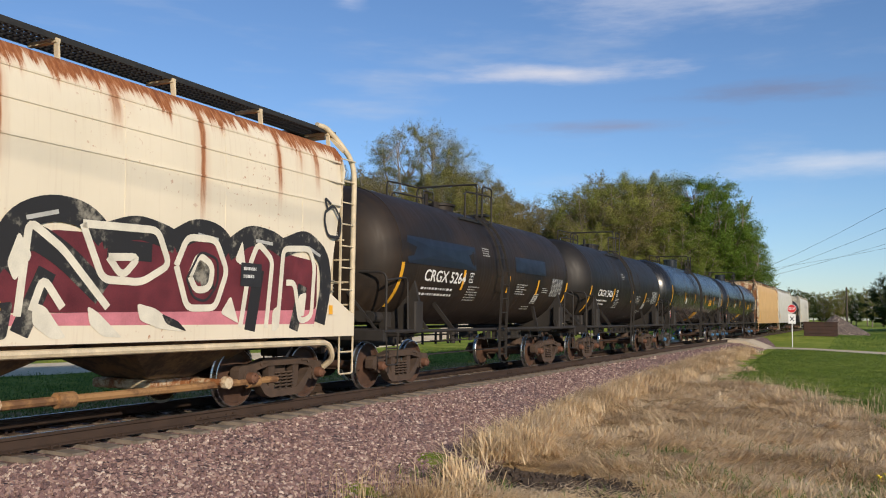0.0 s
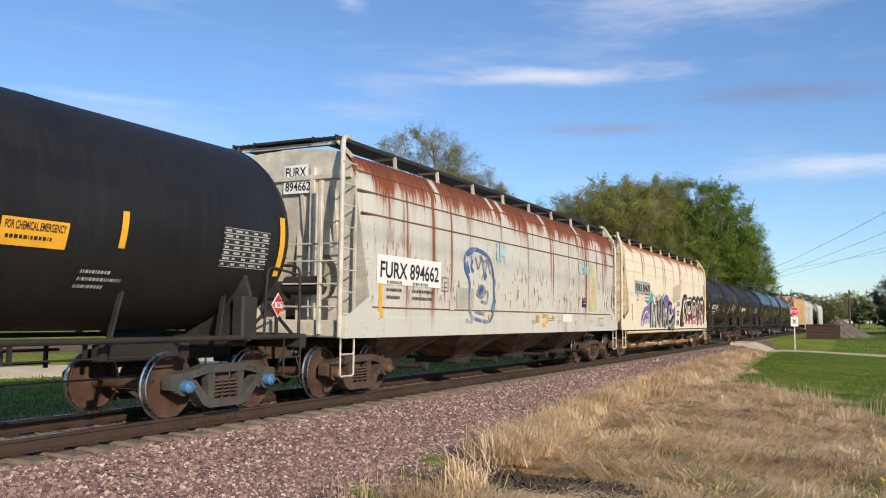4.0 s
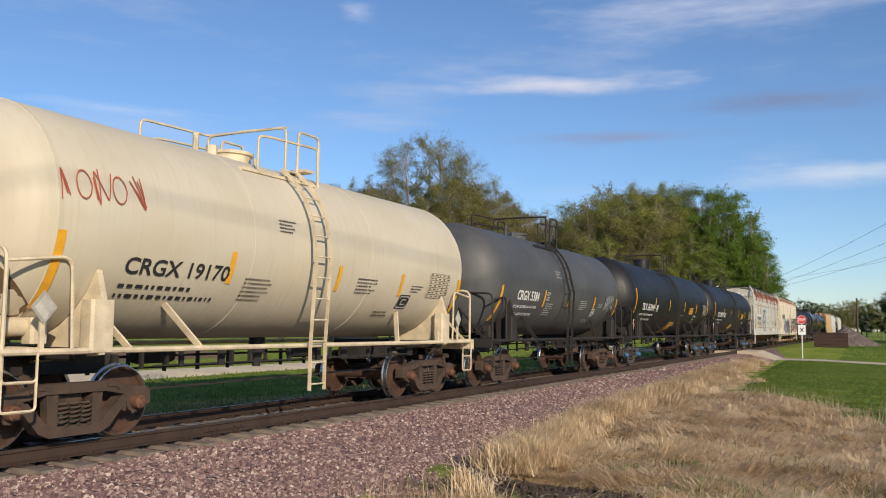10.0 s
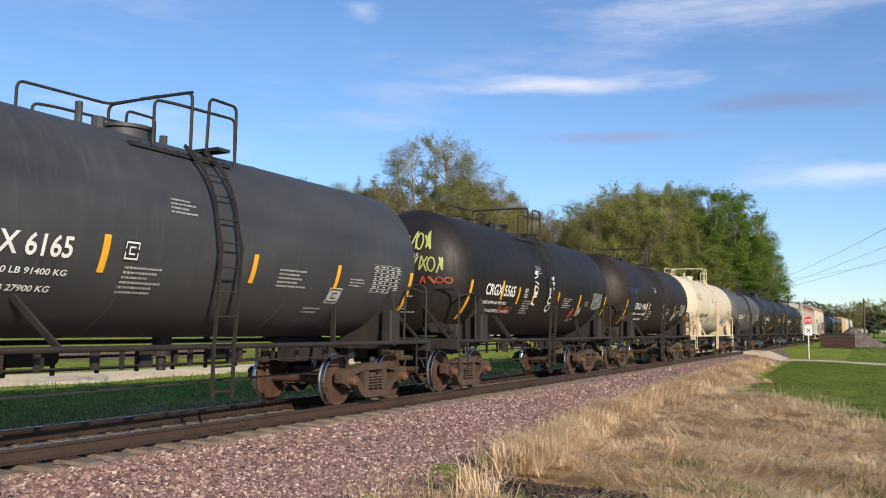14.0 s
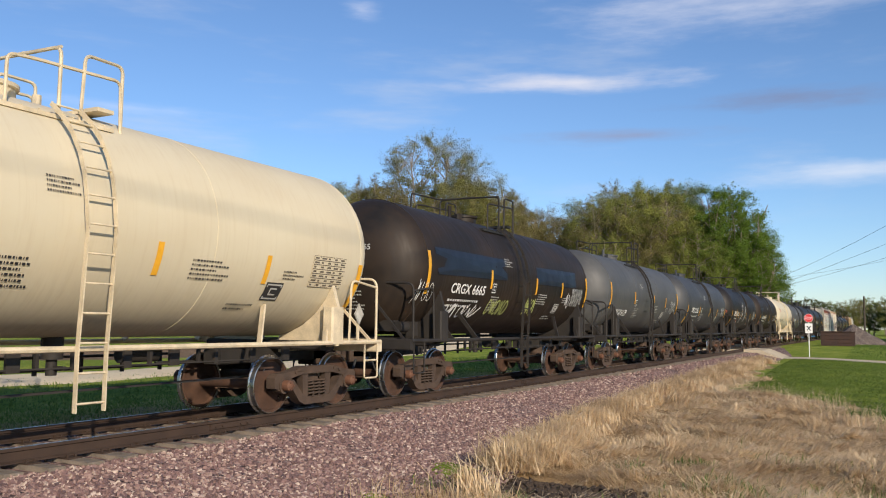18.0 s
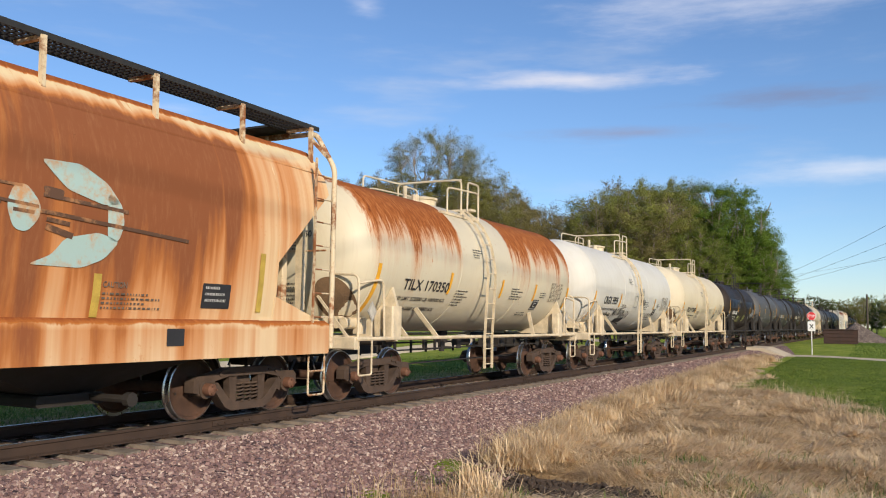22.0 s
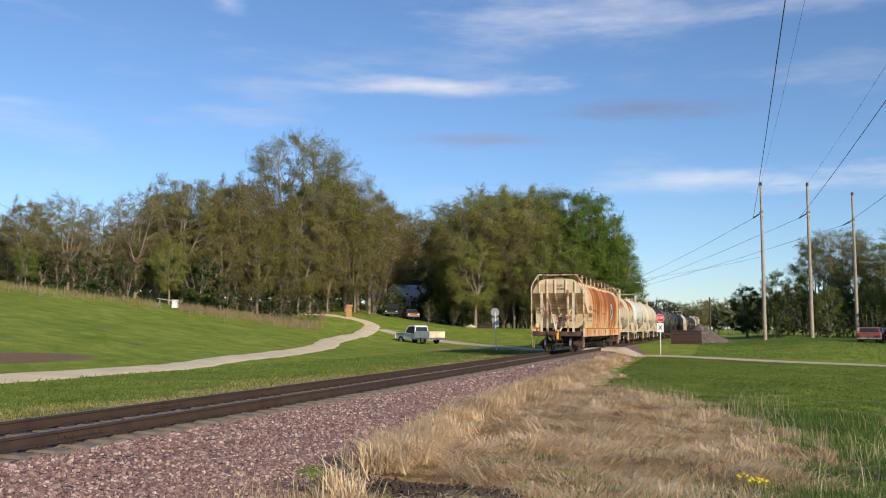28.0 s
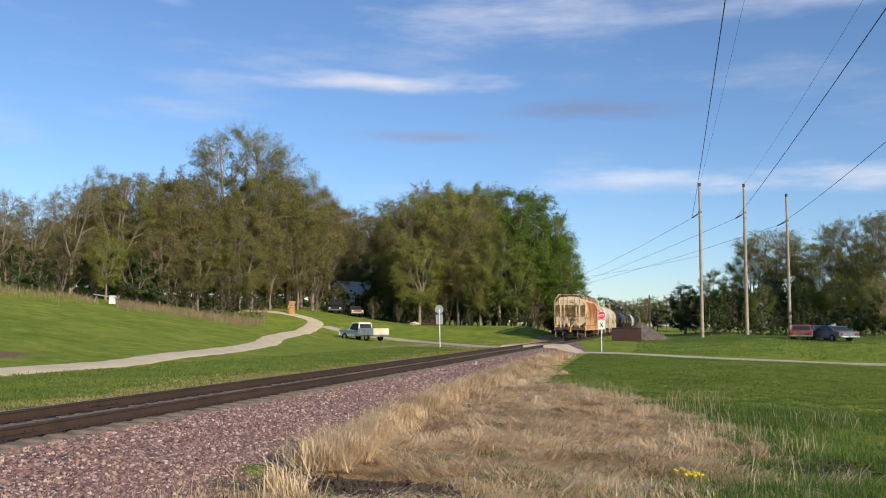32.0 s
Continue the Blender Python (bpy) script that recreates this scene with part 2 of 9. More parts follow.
        pale = n_math(nt, "MAXIMUM", pale, n_range(nt, f, 1.12, 1.48, 0.0, 1.0))
        deep = n_range(nt, f, 1.52, 1.76, 0.0, 0.9)
    if spans:
        keep = 0.0
        for p0, p1 in spans:
            keep = n_math(nt, "MAXIMUM", keep, mul(n_range(nt, sep.outputs[1], p0 - 0.3, p0 + 0.3, 0.0, 1.0, True), n_range(nt, sep.outputs[1], p1 - 0.3, p1 + 0.3, 1.0, 0.0, True)))
        keep = n_range(nt, add(keep, mul(n_math(nt, "SUBTRACT", grain, 0.5), 0.9)), 0.35, 0.65, 0.0, 1.0, True)
        amount, pale = mul(amount, keep), mul(pale, keep)
    body = n_mix(nt, n_range(nt, n_noise(nt, co, 0.9, 5.0), 0.35, 0.7, 0.0, 0.3), col, tuple(x * 0.78 for x in col))
    body = n_mix(nt, n_range(nt, n_noise(nt, n_map(nt, co, (1.0, 7.0, 0.3)), 2.0, 5.0, 0.7), 0.54, 0.75, 0.0, 0.35), body, tuple(0.55 * x + 0.3 * r for x, r in zip(col, rust)))
    for y0, z_end, half_width in pales:
        d = n_math(nt, "ABSOLUTE", add(n_math(nt, "SUBTRACT", sep.outputs[1], y0), wave))
        clear = mul(n_range(nt, d, half_width * 0.5, half_width, 1.0, 0.0, True), n_range(nt, sep.outputs[2], z_end, z_end + 0.7, 0.0, 1.0, True))
        amount = mul(amount, n_math(nt, "SUBTRACT", 1.0, mul(clear, 0.9)))
        pale = mul(pale, n_math(nt, "SUBTRACT", 1.0, mul(clear, 0.9)))
    # chips and dirt specks
    chips = n_range(nt, n_noise(nt, co, 14.0, 4.0, 0.6), 0.63, 0.68, 0.0, 0.75)
    body = n_mix(nt, mul(chips, n_range(nt, n_noise(nt, co, 0.7, 2.0), 0.5, 0.65, 0.0, 1.0)), body, rust)
    body = n_mix(nt, mul(pale, wash), body, tuple(0.45 * x + 0.62 * r for x, r in zip(col, rust)))
    if field:
        tone = n_mix(nt, n_math(nt, "MAXIMUM", n_range(nt, add(mul(grain, 0.3), deep), 0.2, 1.0), n_range(nt, v, 0.55, 0.95, 0.0, 0.8, True)), rust, dark)
        strength = mul(amount, n_range(nt, grain, 0.2, 0.5, 0.88, 1.0))
    else:
        # darkest close to the roof, brighter orange at the lower fringe
        heart = n_math(nt, "MAXIMUM", n_range(nt, add(mul(grain, 0.7), mul(amount, 0.25)), 0.48, 0.76), n_range(nt, v, 0.68, 1.0, 0.0, 0.85, True))
        tone = n_mix(nt, heart, rust, dark)
        strength = mul(amount, n_range(nt, grain, 0.2, 0.5, 0.7, 1.0))
    put(nt, bsdf.inputs["Base Color"], n_mix(nt, strength, body, tone))
    put(nt, bsdf.inputs["Roughness"], n_range(nt, amount, 0.0, 1.0, 0.5, 0.9))
    put(nt, bsdf.inputs["Specular IOR Level"], n_range(nt, amount, 0.0, 1.0, 0.45, 0.12))
    put(nt, bsdf.inputs["Normal"], n_bump(nt, add(n_noise(nt, co, 1.4, 3.0), mul(n_noise(nt, co, 30.0, 3.0), 0.06)), 0.18, 0.03))
    return m


M_TILX = car_paint("satin_black_paint", (0.011, 0.011, 0.012), 0.40, (0.030, 0.030, 0.031), 0.25, 0.3, 0.38, belly=0.12)
M_BLACK = car_paint("grimy_black_paint", (0.011, 0.0105, 0.0105), 0.44, (0.034, 0.025, 0.019), 0.4, 0.45, 0.35, belly=0.15)
M_BROWN = car_paint("sooty_brown_black_paint", (0.013, 0.011, 0.010), 0.47, (0.046, 0.029, 0.018), 0.45, 0.6, 0.3, belly=0.2)
M_GREY = car_paint("dark_grey_paint", (0.038, 0.040, 0.045), 0.46, (0.075, 0.077, 0.080), 0.5, 0.5, belly=0.12)
M_GREY2 = car_paint("weathered_grey_paint", (0.062, 0.064, 0.067), 0.48, (0.115, 0.115, 0.112), 0.6, 0.5, belly=0.12)
M_SHINY = car_paint("glossy_black_paint", (0.012, 0.013, 0.015), 0.16, (0.03, 0.03, 0.03), 0.2, 0.2)
M_CREAM = car_paint("cream_paint", (0.60, 0.54, 0.42), 0.5, (0.46, 0.38, 0.24), 0.35, 0.35, belly=0.3)
M_CREAM2 = car_paint("pale_cream_paint", (0.63, 0.56, 0.41), 0.5, (0.50, 0.40, 0.26), 0.3, 0.3, belly=0.3)
M_WHITE = car_paint("off_white_paint", (0.62, 0.61, 0.56), 0.45, (0.50, 0.46, 0.38), 0.35, 0.3, belly=0.3)
M_TAN = car_paint("tan_paint", (0.62, 0.40, 0.18), 0.55, (0.40, 0.25, 0.12), 0.3, 0.3)
M_OFFWHITE = car_paint("grey_white_paint", (0.6, 0.6, 0.56), 0.55, (0.35, 0.33, 0.3), 0.3, 0.3)
M_RUSTTANK = rusty_paint("rust_topped_cream_paint", (0.62, 0.56, 0.42), (0.42, 0.135, 0.030), (0.15, 0.042, 0.018), 4.12, 0.40, 0.67, 0.6, 0.8, ((-5.3, -1.7), (1.0, 5.5)), None, 0.8, 0.22)
M_ACFX = rusty_paint("rust_streaked_cream_paint", (0.76, 0.62, 0.38), (0.50, 0.165, 0.036), (0.20, 0.055, 0.020), 4.2, 0.012, 0.60, 1.6, 0.6, None, (4.2, 0.8, -5.4, 7.6, 0.82), 0.85)
M_F78 = rusty_paint("cream_hopper_paint", (0.78, 0.70, 0.55), (0.40, 0.15, 0.055), (0.17, 0.058, 0.03), 4.42, 0.085, 0.66, 0.6, 0.8, seams=(-0.06, 1.81, 0.3),
                    runs=((-5.85, 2.75, 0.11), (-5.55, 3.1, 0.06), (-3.6, 2.85, 0.07), (-2.1, 2.6, 0.07), (-1.75, 2.4, 0.09), (0.1, 2.8, 0.06), (1.55, 2.3, 0.10), (1.85, 2.6, 0.06), (3.4, 3.4, 0.10), (4.9, 2.5, 0.08), (6.6, 2.9, 0.07), (7.6, 3.3, 0.08)))
M_F62 = rusty_paint("grey_white_hopper_paint", (0.57, 0.57, 0.51), (0.24, 0.078, 0.038), (0.095, 0.030, 0.022), 4.42, 0.20, 0.60, 1.2, 0.7, None, (4.7, 3.2, -6.0, 9.0, 0.30), 0.7, 0.55, (-0.06, 1.81, 0.8),
                    runs=((-5.5, 1.1, 0.10), (-6.6, 1.2, 0.05), (-4.65, 1.5, 0.06), (-3.75, 3.2, 0.12), (-3.0, 3.4, 0.12), (-0.05, 1.3, 0.035), (1.95, 1.6, 0.03), (3.35, 1.9, 0.03), (5.05, 1.15, 0.11), (4.75, 3.0, 0.14), (6.25, 2.4, 0.05), (6.95, 1.9, 0.06), (7.35, 2.6, 0.12)),
                    pales=((-5.2, 3.0, 0.16), (-2.25, 3.3, 0.12), (-1.65, 3.3, 0.14), (1.4, 3.2, 0.16), (4.4, 3.5, 0.13)), drips=(1.75, 3.0, 0.42))
M_RIBRUST = plain("rust_stained_rib_paint", (0.17, 0.075, 0.05), 0.8, 0.0, 0.4, 3.0)
M_ACFXEND = rusty_paint("rust_stained_end_paint", (0.72, 0.60, 0.39), (0.36, 0.15, 0.05), (0.18, 0.06, 0.025), 4.4, 0.03, 0.66, 0.8, 0.6, None, (4.3, 0.9, -10, 10, 0.46), 0.6)
M_ACFXSILL = rusty_paint("rust_edged_sill_paint", (0.74, 0.60, 0.38), (0.48, 0.165, 0.038), (0.22, 0.06, 0.02), 1.44, 0.2, 0.62, 1.2, 0.5, None, (1.6, 0.2, -9.0, 9.0, 0.72), 0.8, 0.3)
M_LAMPLENS = plain("red_marker_lens", (0.3, 0.02, 0.02), 0.3)
M_UNDER = plain("grimy_black_steel", (0.025, 0.021, 0.018), 0.75, 0.0, 0.4, 3.0)
M_TRUCK = plain("rusty_brown_cast_steel", (0.068, 0.044, 0.031), 0.85, 0.0, 0.45, 5.0, 0.3)
M_TRUCK2 = plain("grey_brown_cast_steel", (0.06, 0.055, 0.05), 0.8, 0.0, 0.4, 5.0, 0.3)
M_WHEEL = plain("rust_brown_wheel_steel", (0.066, 0.033, 0.020), 0.8, 0.0, 0.55, 4.0, 0.25)
M_TREAD = plain("bright_worn_steel", (0.55, 0.54, 0.52), 0.3, 1.0, 0.15, 5.0, 0.05)
M_CAPBLUE = plain("blue_bearing_cap", (0.06, 0.17, 0.33), 0.5, 0.0, 0.3, 20.0)
M_CAPRUST = plain("brown_bearing_cap", (0.13, 0.06, 0.035), 0.75, 0.0, 0.4, 20.0)
M_TRIMCREAM = plain("worn_cream_trim", (0.62, 0.52, 0.36), 0.6, 0.0, 0.3, 4.0)


def chipped(name, col, rust, lo=0.42, hi=0.58):
    """Painted steel that has rusted through in patches."""
    m, nt, bsdf, co = shader(name, 0.7)
    f = n_math(nt, "ADD", n_math(nt, "MULTIPLY", n_noise(nt, co, 2.2, 5.0, 0.65), 0.7), n_math(nt, "MULTIPLY", n_noise(nt, co, 14.0, 4.0, 0.7), 0.3))
    put(nt, bsdf.inputs["Base Color"], n_mix(nt, n_range(nt, f, lo, hi, 0.0, 1.0, True), col, rust))
    put(nt, bsdf.inputs["Normal"], n_bump(nt, n_noise(nt, co, 50.0, 3.0), 0.2, 0.01))
    return m


M_TRIMRUST = chipped("rusted_cream_trim", (0.64, 0.53, 0.36), (0.26, 0.10, 0.035), 0.44, 0.58)
M_BAY = chipped("rust_brown_bay_paint", (0.20, 0.12, 0.06), (0.07, 0.045, 0.03))
M_OCHREPIPE = chipped("ochre_rusted_pipe_paint", (0.34, 0.19, 0.08), (0.15, 0.075, 0.035))
M_DECK = chipped("rusty_deck_steel", (0.12, 0.065, 0.035), (0.04, 0.028, 0.02))
M_TRIMGREY = plain("grey_white_trim", (0.52, 0.49, 0.42), 0.6, 0.0, 0.3, 4.0)
M_GRATE = plain("dark_walkway_grating", (0.02, 0.02, 0.02), 0.7, 0.0, 0.4, 6.0)
M_YELLOW = plain("yellow_reflective_tape", (0.80, 0.40, 0.03), 0.45, 0.0, 0.12, 6.0, 0.0)
M_DULLYEL = plain("faded_yellow_tape", (0.46, 0.32, 0.06), 0.6, 0.0, 0.25, 6.0, 0.0)
M_WHITEINK = plain("white_stencil_paint", (0.74, 0.74, 0.72), 0.6, 0.0, 0.12, 9.0, 0.0)
M_GREYINK = plain("worn_white_stencil_paint", (0.42, 0.42, 0.40), 0.6, 0.0, 0.25, 9.0, 0.0)
M_BLACKINK = plain("black_stencil_paint", (0.025, 0.025, 0.028), 0.6, 0.0, 0.2, 9.0, 0.0)
M_WORNINK = plain("worn_dark_stencil_paint", (0.13, 0.105, 0.08), 0.7, 0.0, 0.5, 6.0, 0.0)
M_REDSIGN = plain("red_sign_sheeting", (0.62, 0.03, 0.035), 0.4, 0.0, 0.12, 5.0, 0.0)
M_SIGNWHITE = plain("white_sign_sheeting", (0.80, 0.80, 0.78), 0.4, 0.0, 0.08, 5.0, 0.0)
M_PLACARD = plain("weathered_blank_placard", (0.42, 0.40, 0.35), 0.6, 0.0, 0.3, 8.0)
M_ALU = plain("dull_aluminium", (0.42, 0.43, 0.42), 0.5, 0.6, 0.15, 5.0, 0.05)
M_RAIL = plain("rust_brown_rail_steel", (0.046, 0.027, 0.018), 0.8, 0.0, 0.35, 3.0, 0.2)
M_RAILTOP = plain("polished_rail_head", (0.30, 0.27, 0.25), 0.35, 1.0, 0.2, 3.0, 0.05)
M_TIE = plain("weathered_grey_timber", (0.20, 0.165, 0.13), 0.9, 0.0, 0.45, 6.0, 0.5, 40.0)
M_BARK = plain("grey_brown_bark", (0.25, 0.205, 0.155), 0.95, 0.0, 0.4, 5.0, 0.6, 20.0)


def leaf_mat(name, a, b, c):
    m, nt, bsdf, co = shader(name, 0.7)
    isl = n_new(nt, "ShaderNodeNewGeometry").outputs["Random Per Island"]
    big = n_noise(nt, co, 0.5, 4.0, 0.6)
    f = n_math(nt, "ADD", n_math(nt, "MULTIPLY", isl, 0.45), n_math(nt, "MULTIPLY", n_range(nt, big, 0.35, 0.65, 0.1, 0.9), 0.55))
    put(nt, bsdf.inputs["Base Color"], n_ramp(nt, f, ((0.15, a), (0.5, b), (0.9, c))))
    bsdf.inputs["Specular IOR Level"].default_value = 0.2
    tr = n_new(nt, "ShaderNodeBsdfTranslucent")
    put(nt, tr.inputs[0], n_ramp(nt, f, ((0.15, b), (0.9, c))))
    ad = n_new(nt, "ShaderNodeMixShader")
    ad.inputs[0].default_value = 0.35
    nt.links.new(bsdf.outputs[0], ad.inputs[1])
    nt.links.new(tr.outputs[0], ad.inputs[2])
    nt.links.new(ad.outputs[0], nt.nodes["Material Output"].inputs[0])
    return m


M_LEAF_OLIVE = leaf_mat("olive_spring_leaves", (0.120, 0.118, 0.040), (0.192, 0.190, 0.056), (0.305, 0.285, 0.088))
M_LEAF_FRESH = leaf_mat("yellow_green_spring_leaves", (0.136, 0.150, 0.040), (0.222, 0.244, 0.056), (0.355, 0.352, 0.092))
M_LEAF_OLIVE2 = leaf_mat("olive_brown_spring_leaves", (0.130, 0.112, 0.048), (0.200, 0.176, 0.068), (0.310, 0.268, 0.106))
M_LEAF_GREEN = leaf_mat("fresh_green_leaves", (0.093, 0.126, 0.026), (0.158, 0.202, 0.037), (0.26, 0.302, 0.065))
M_LEAF_BRIGHT = leaf_mat("bright_green_leaves", (0.073, 0.122, 0.018), (0.12, 0.194, 0.025), (0.193, 0.273, 0.045))
M_LEAF_DARK = leaf_mat("dark_green_leaves", (0.042, 0.058, 0.021), (0.072, 0.098, 0.029), (0.117, 0.150, 0.044))
M_LEAF_SCRUB = leaf_mat("dull_brown_green_leaves", (0.060, 0.056, 0.028), (0.098, 0.092, 0.040), (0.155, 0.140, 0.062))
M_STRAW = leaf_mat("dry_straw_grass", (0.34, 0.235, 0.135), (0.70, 0.53, 0.325), (0.90, 0.76, 0.53))
M_STEM = leaf_mat("dead_brown_stems", (0.22, 0.165, 0.105), (0.36, 0.265, 0.165), (0.50, 0.38, 0.24))
M_DRYGREEN = leaf_mat("yellowed_green_grass_blades", (0.25, 0.23, 0.065), (0.47, 0.40, 0.14), (0.70, 0.58, 0.27))
M_BLADE = leaf_mat("green_grass_blades", (0.070, 0.125, 0.024), (0.120, 0.195, 0.040), (0.20, 0.275, 0.068))
M_LAWN = leaf_mat("mown_grass_blades", (0.078, 0.130, 0.022), (0.135, 0.200, 0.036), (0.235, 0.285, 0.070))


def stone_mat():
    m, nt, bsdf, co = shader("pink_and_purple_quartzite_ballast", 0.85)
    isl = n_new(nt, "ShaderNodeNewGeometry").outputs["Random Per Island"]
    c = n_ramp(nt, isl, ((0.0, (0.085, 0.052, 0.055)), (0.3, (0.17, 0.098, 0.095)), (0.55, (0.25, 0.152, 0.138)), (0.82, (0.34, 0.235, 0.20)), (0.98, (0.60, 0.48, 0.40))))
    put(nt, bsdf.inputs["Base Color"], n_mix(nt, n_range(nt, n_noise(nt, co, 30.0), 0.3, 0.7, 0.0, 0.35), c, (0.2, 0.13, 0.11)))
    put(nt, bsdf.inputs["Normal"], n_bump(nt, n_noise(nt, co, 60.0), 0.4, 0.01))
    return m


def bed_mat(name, stops, dust, scale=17.0):
    m, nt, bsdf, co = shader(name, 0.9)
    v = n_new(nt, "ShaderNodeTexVoronoi")
    v.inputs["Scale"].default_value = scale
    nt.links.new(co, v.inputs["Vector"])
    sep = n_new(nt, "ShaderNodeSeparateColor")
    nt.links.new(v.outputs["Color"], sep.inputs[0])
    c = n_ramp(nt, sep.outputs[0], stops)
    c = n_mix(nt, n_range(nt, n_noise(nt, co, 0.8), 0.35, 0.7, 0.0, 0.35), c, dust)
    put(nt, bsdf.inputs["Base Color"], c)
    put(nt, bsdf.inputs["Normal"], n_bump(nt, v.outputs["Distance"], 1.0, 0.05))
    return m


def gravel_mat(name, a, b):
    m, nt, bsdf, co = shader(name, 0.95)
    f = n_math(nt, "ADD", n_math(nt, "MULTIPLY", n_noise(nt, co, 14.0, 5.0, 0.7), 0.5), n_math(nt, "MULTIPLY", n_noise(nt, co, 0.7, 4.0), 0.5))
    put(nt, bsdf.inputs["Base Color"], n_ramp(nt, f, ((0.3, a), (0.7, b))))
    put(nt, bsdf.inputs["Normal"], n_bump(nt, n_noise(nt, co, 35.0, 4.0), 0.7, 0.03))
    return m


def ground_mat():
    """Mown grass, matted straw and bare soil, told apart by the ground's own cover values."""
    m, nt, bsdf, co = shader("grassy_ground", 0.95)
    at = n_new(nt, "ShaderNodeAttribute")
    at.attribute_name = "cover"
    sep = n_new(nt, "ShaderNodeSeparateXYZ")
    nt.links.new(at.outputs["Vector"], sep.inputs[0])
    fine, mid, big = n_noise(nt, co, 9.0, 6.0, 0.7), n_noise(nt, co, 0.9, 5.0, 0.6), n_noise(nt, n_map(nt, co, (0.8, 1.2, 1.0)), 0.22, 6.0, 0.68)
    f = n_math(nt, "ADD", n_math(nt, "MULTIPLY", fine, 0.4), n_math(nt, "ADD", n_math(nt, "MULTIPLY", mid, 0.35), n_math(nt, "MULTIPLY", big, 0.25)))
    green = n_ramp(nt, f, ((0.34, (0.100, 0.158, 0.021)), (0.48, (0.200, 0.272, 0.036)), (0.62, (0.39, 0.405, 0.082))))
    stalk = n_noise(nt, n_map(nt, co, (14.0, 5.0, 5.0)), 3.0, 6.0, 0.75)
    straw = n_ramp(nt, n_math(nt, "ADD", n_math(nt, "MULTIPLY", stalk, 0.6), n_math(nt, "MULTIPLY", mid, 0.4)), ((0.36, (0.15, 0.097, 0.05)), (0.48, (0.40, 0.275, 0.145)), (0.62, (0.62, 0.465, 0.265))))
    earth = n_ramp(nt, fine, ((0.3, (0.17, 0.115, 0.07)), (0.7, (0.30, 0.21, 0.13))))
    soil = n_ramp(nt, fine, ((0.3, (0.035, 0.024, 0.016)), (0.7, (0.11, 0.078, 0.05))))
    c = n_mix(nt, n_range(nt, n_math(nt, "ADD", sep.outputs[0], n_math(nt, "MULTIPLY", n_math(nt, "SUBTRACT", mid, 0.5), 1.1)), 0.35, 0.65, 0.0, 1.0, True), green, straw)
    c = n_mix(nt, n_range(nt, n_math(nt, "ADD", sep.outputs[1], n_math(nt, "MULTIPLY", n_math(nt, "SUBTRACT", mid, 0.5), 0.9)), 0.4, 0.65, 0.0, 1.0, True), c, soil)
    c = n_mix(nt, n_range(nt, n_math(nt, "ADD", sep.outputs[2], n_math(nt, "MULTIPLY", n_math(nt, "SUBTRACT", mid, 0.5), 0.9)), 0.35, 0.65, 0.0, 1.0, True), c, earth)
    put(nt, bsdf.inputs["Base Color"], c)
    bsdf.inputs["Specular IOR Level"].default_value = 0.1
    put(nt, bsdf.inputs["Normal"], n_bump(nt, n_math(nt, "ADD", fine, stalk), 0.9, 0.06))
    return m


M_STONE, M_GROUND = stone_mat(), ground_mat()
M_BED = bed_mat("packed_pink_ballast", ((0.0, (0.075, 0.046, 0.05)), (0.4, (0.165, 0.097, 0.093)), (0.75, (0.27, 0.170, 0.15)), (1.0, (0.48, 0.36, 0.30))), (0.15, 0.10, 0.085))
M_DRIVE = gravel_mat("pale_limestone_gravel", (0.58, 0.47, 0.30), (0.84, 0.71, 0.48))
M_ROAD = gravel_mat("grey_gravel_road", (0.44, 0.36, 0.255), (0.66, 0.57, 0.42))
M_HEAP = bed_mat("dark_grey_brown_gravel", ((0.0, (0.05, 0.038, 0.034)), (0.5, (0.115, 0.088, 0.076)), (0.85, (0.19, 0.15, 0.125)), (1.0, (0.33, 0.28, 0.24))), (0.10, 0.075, 0.06), 9.0)

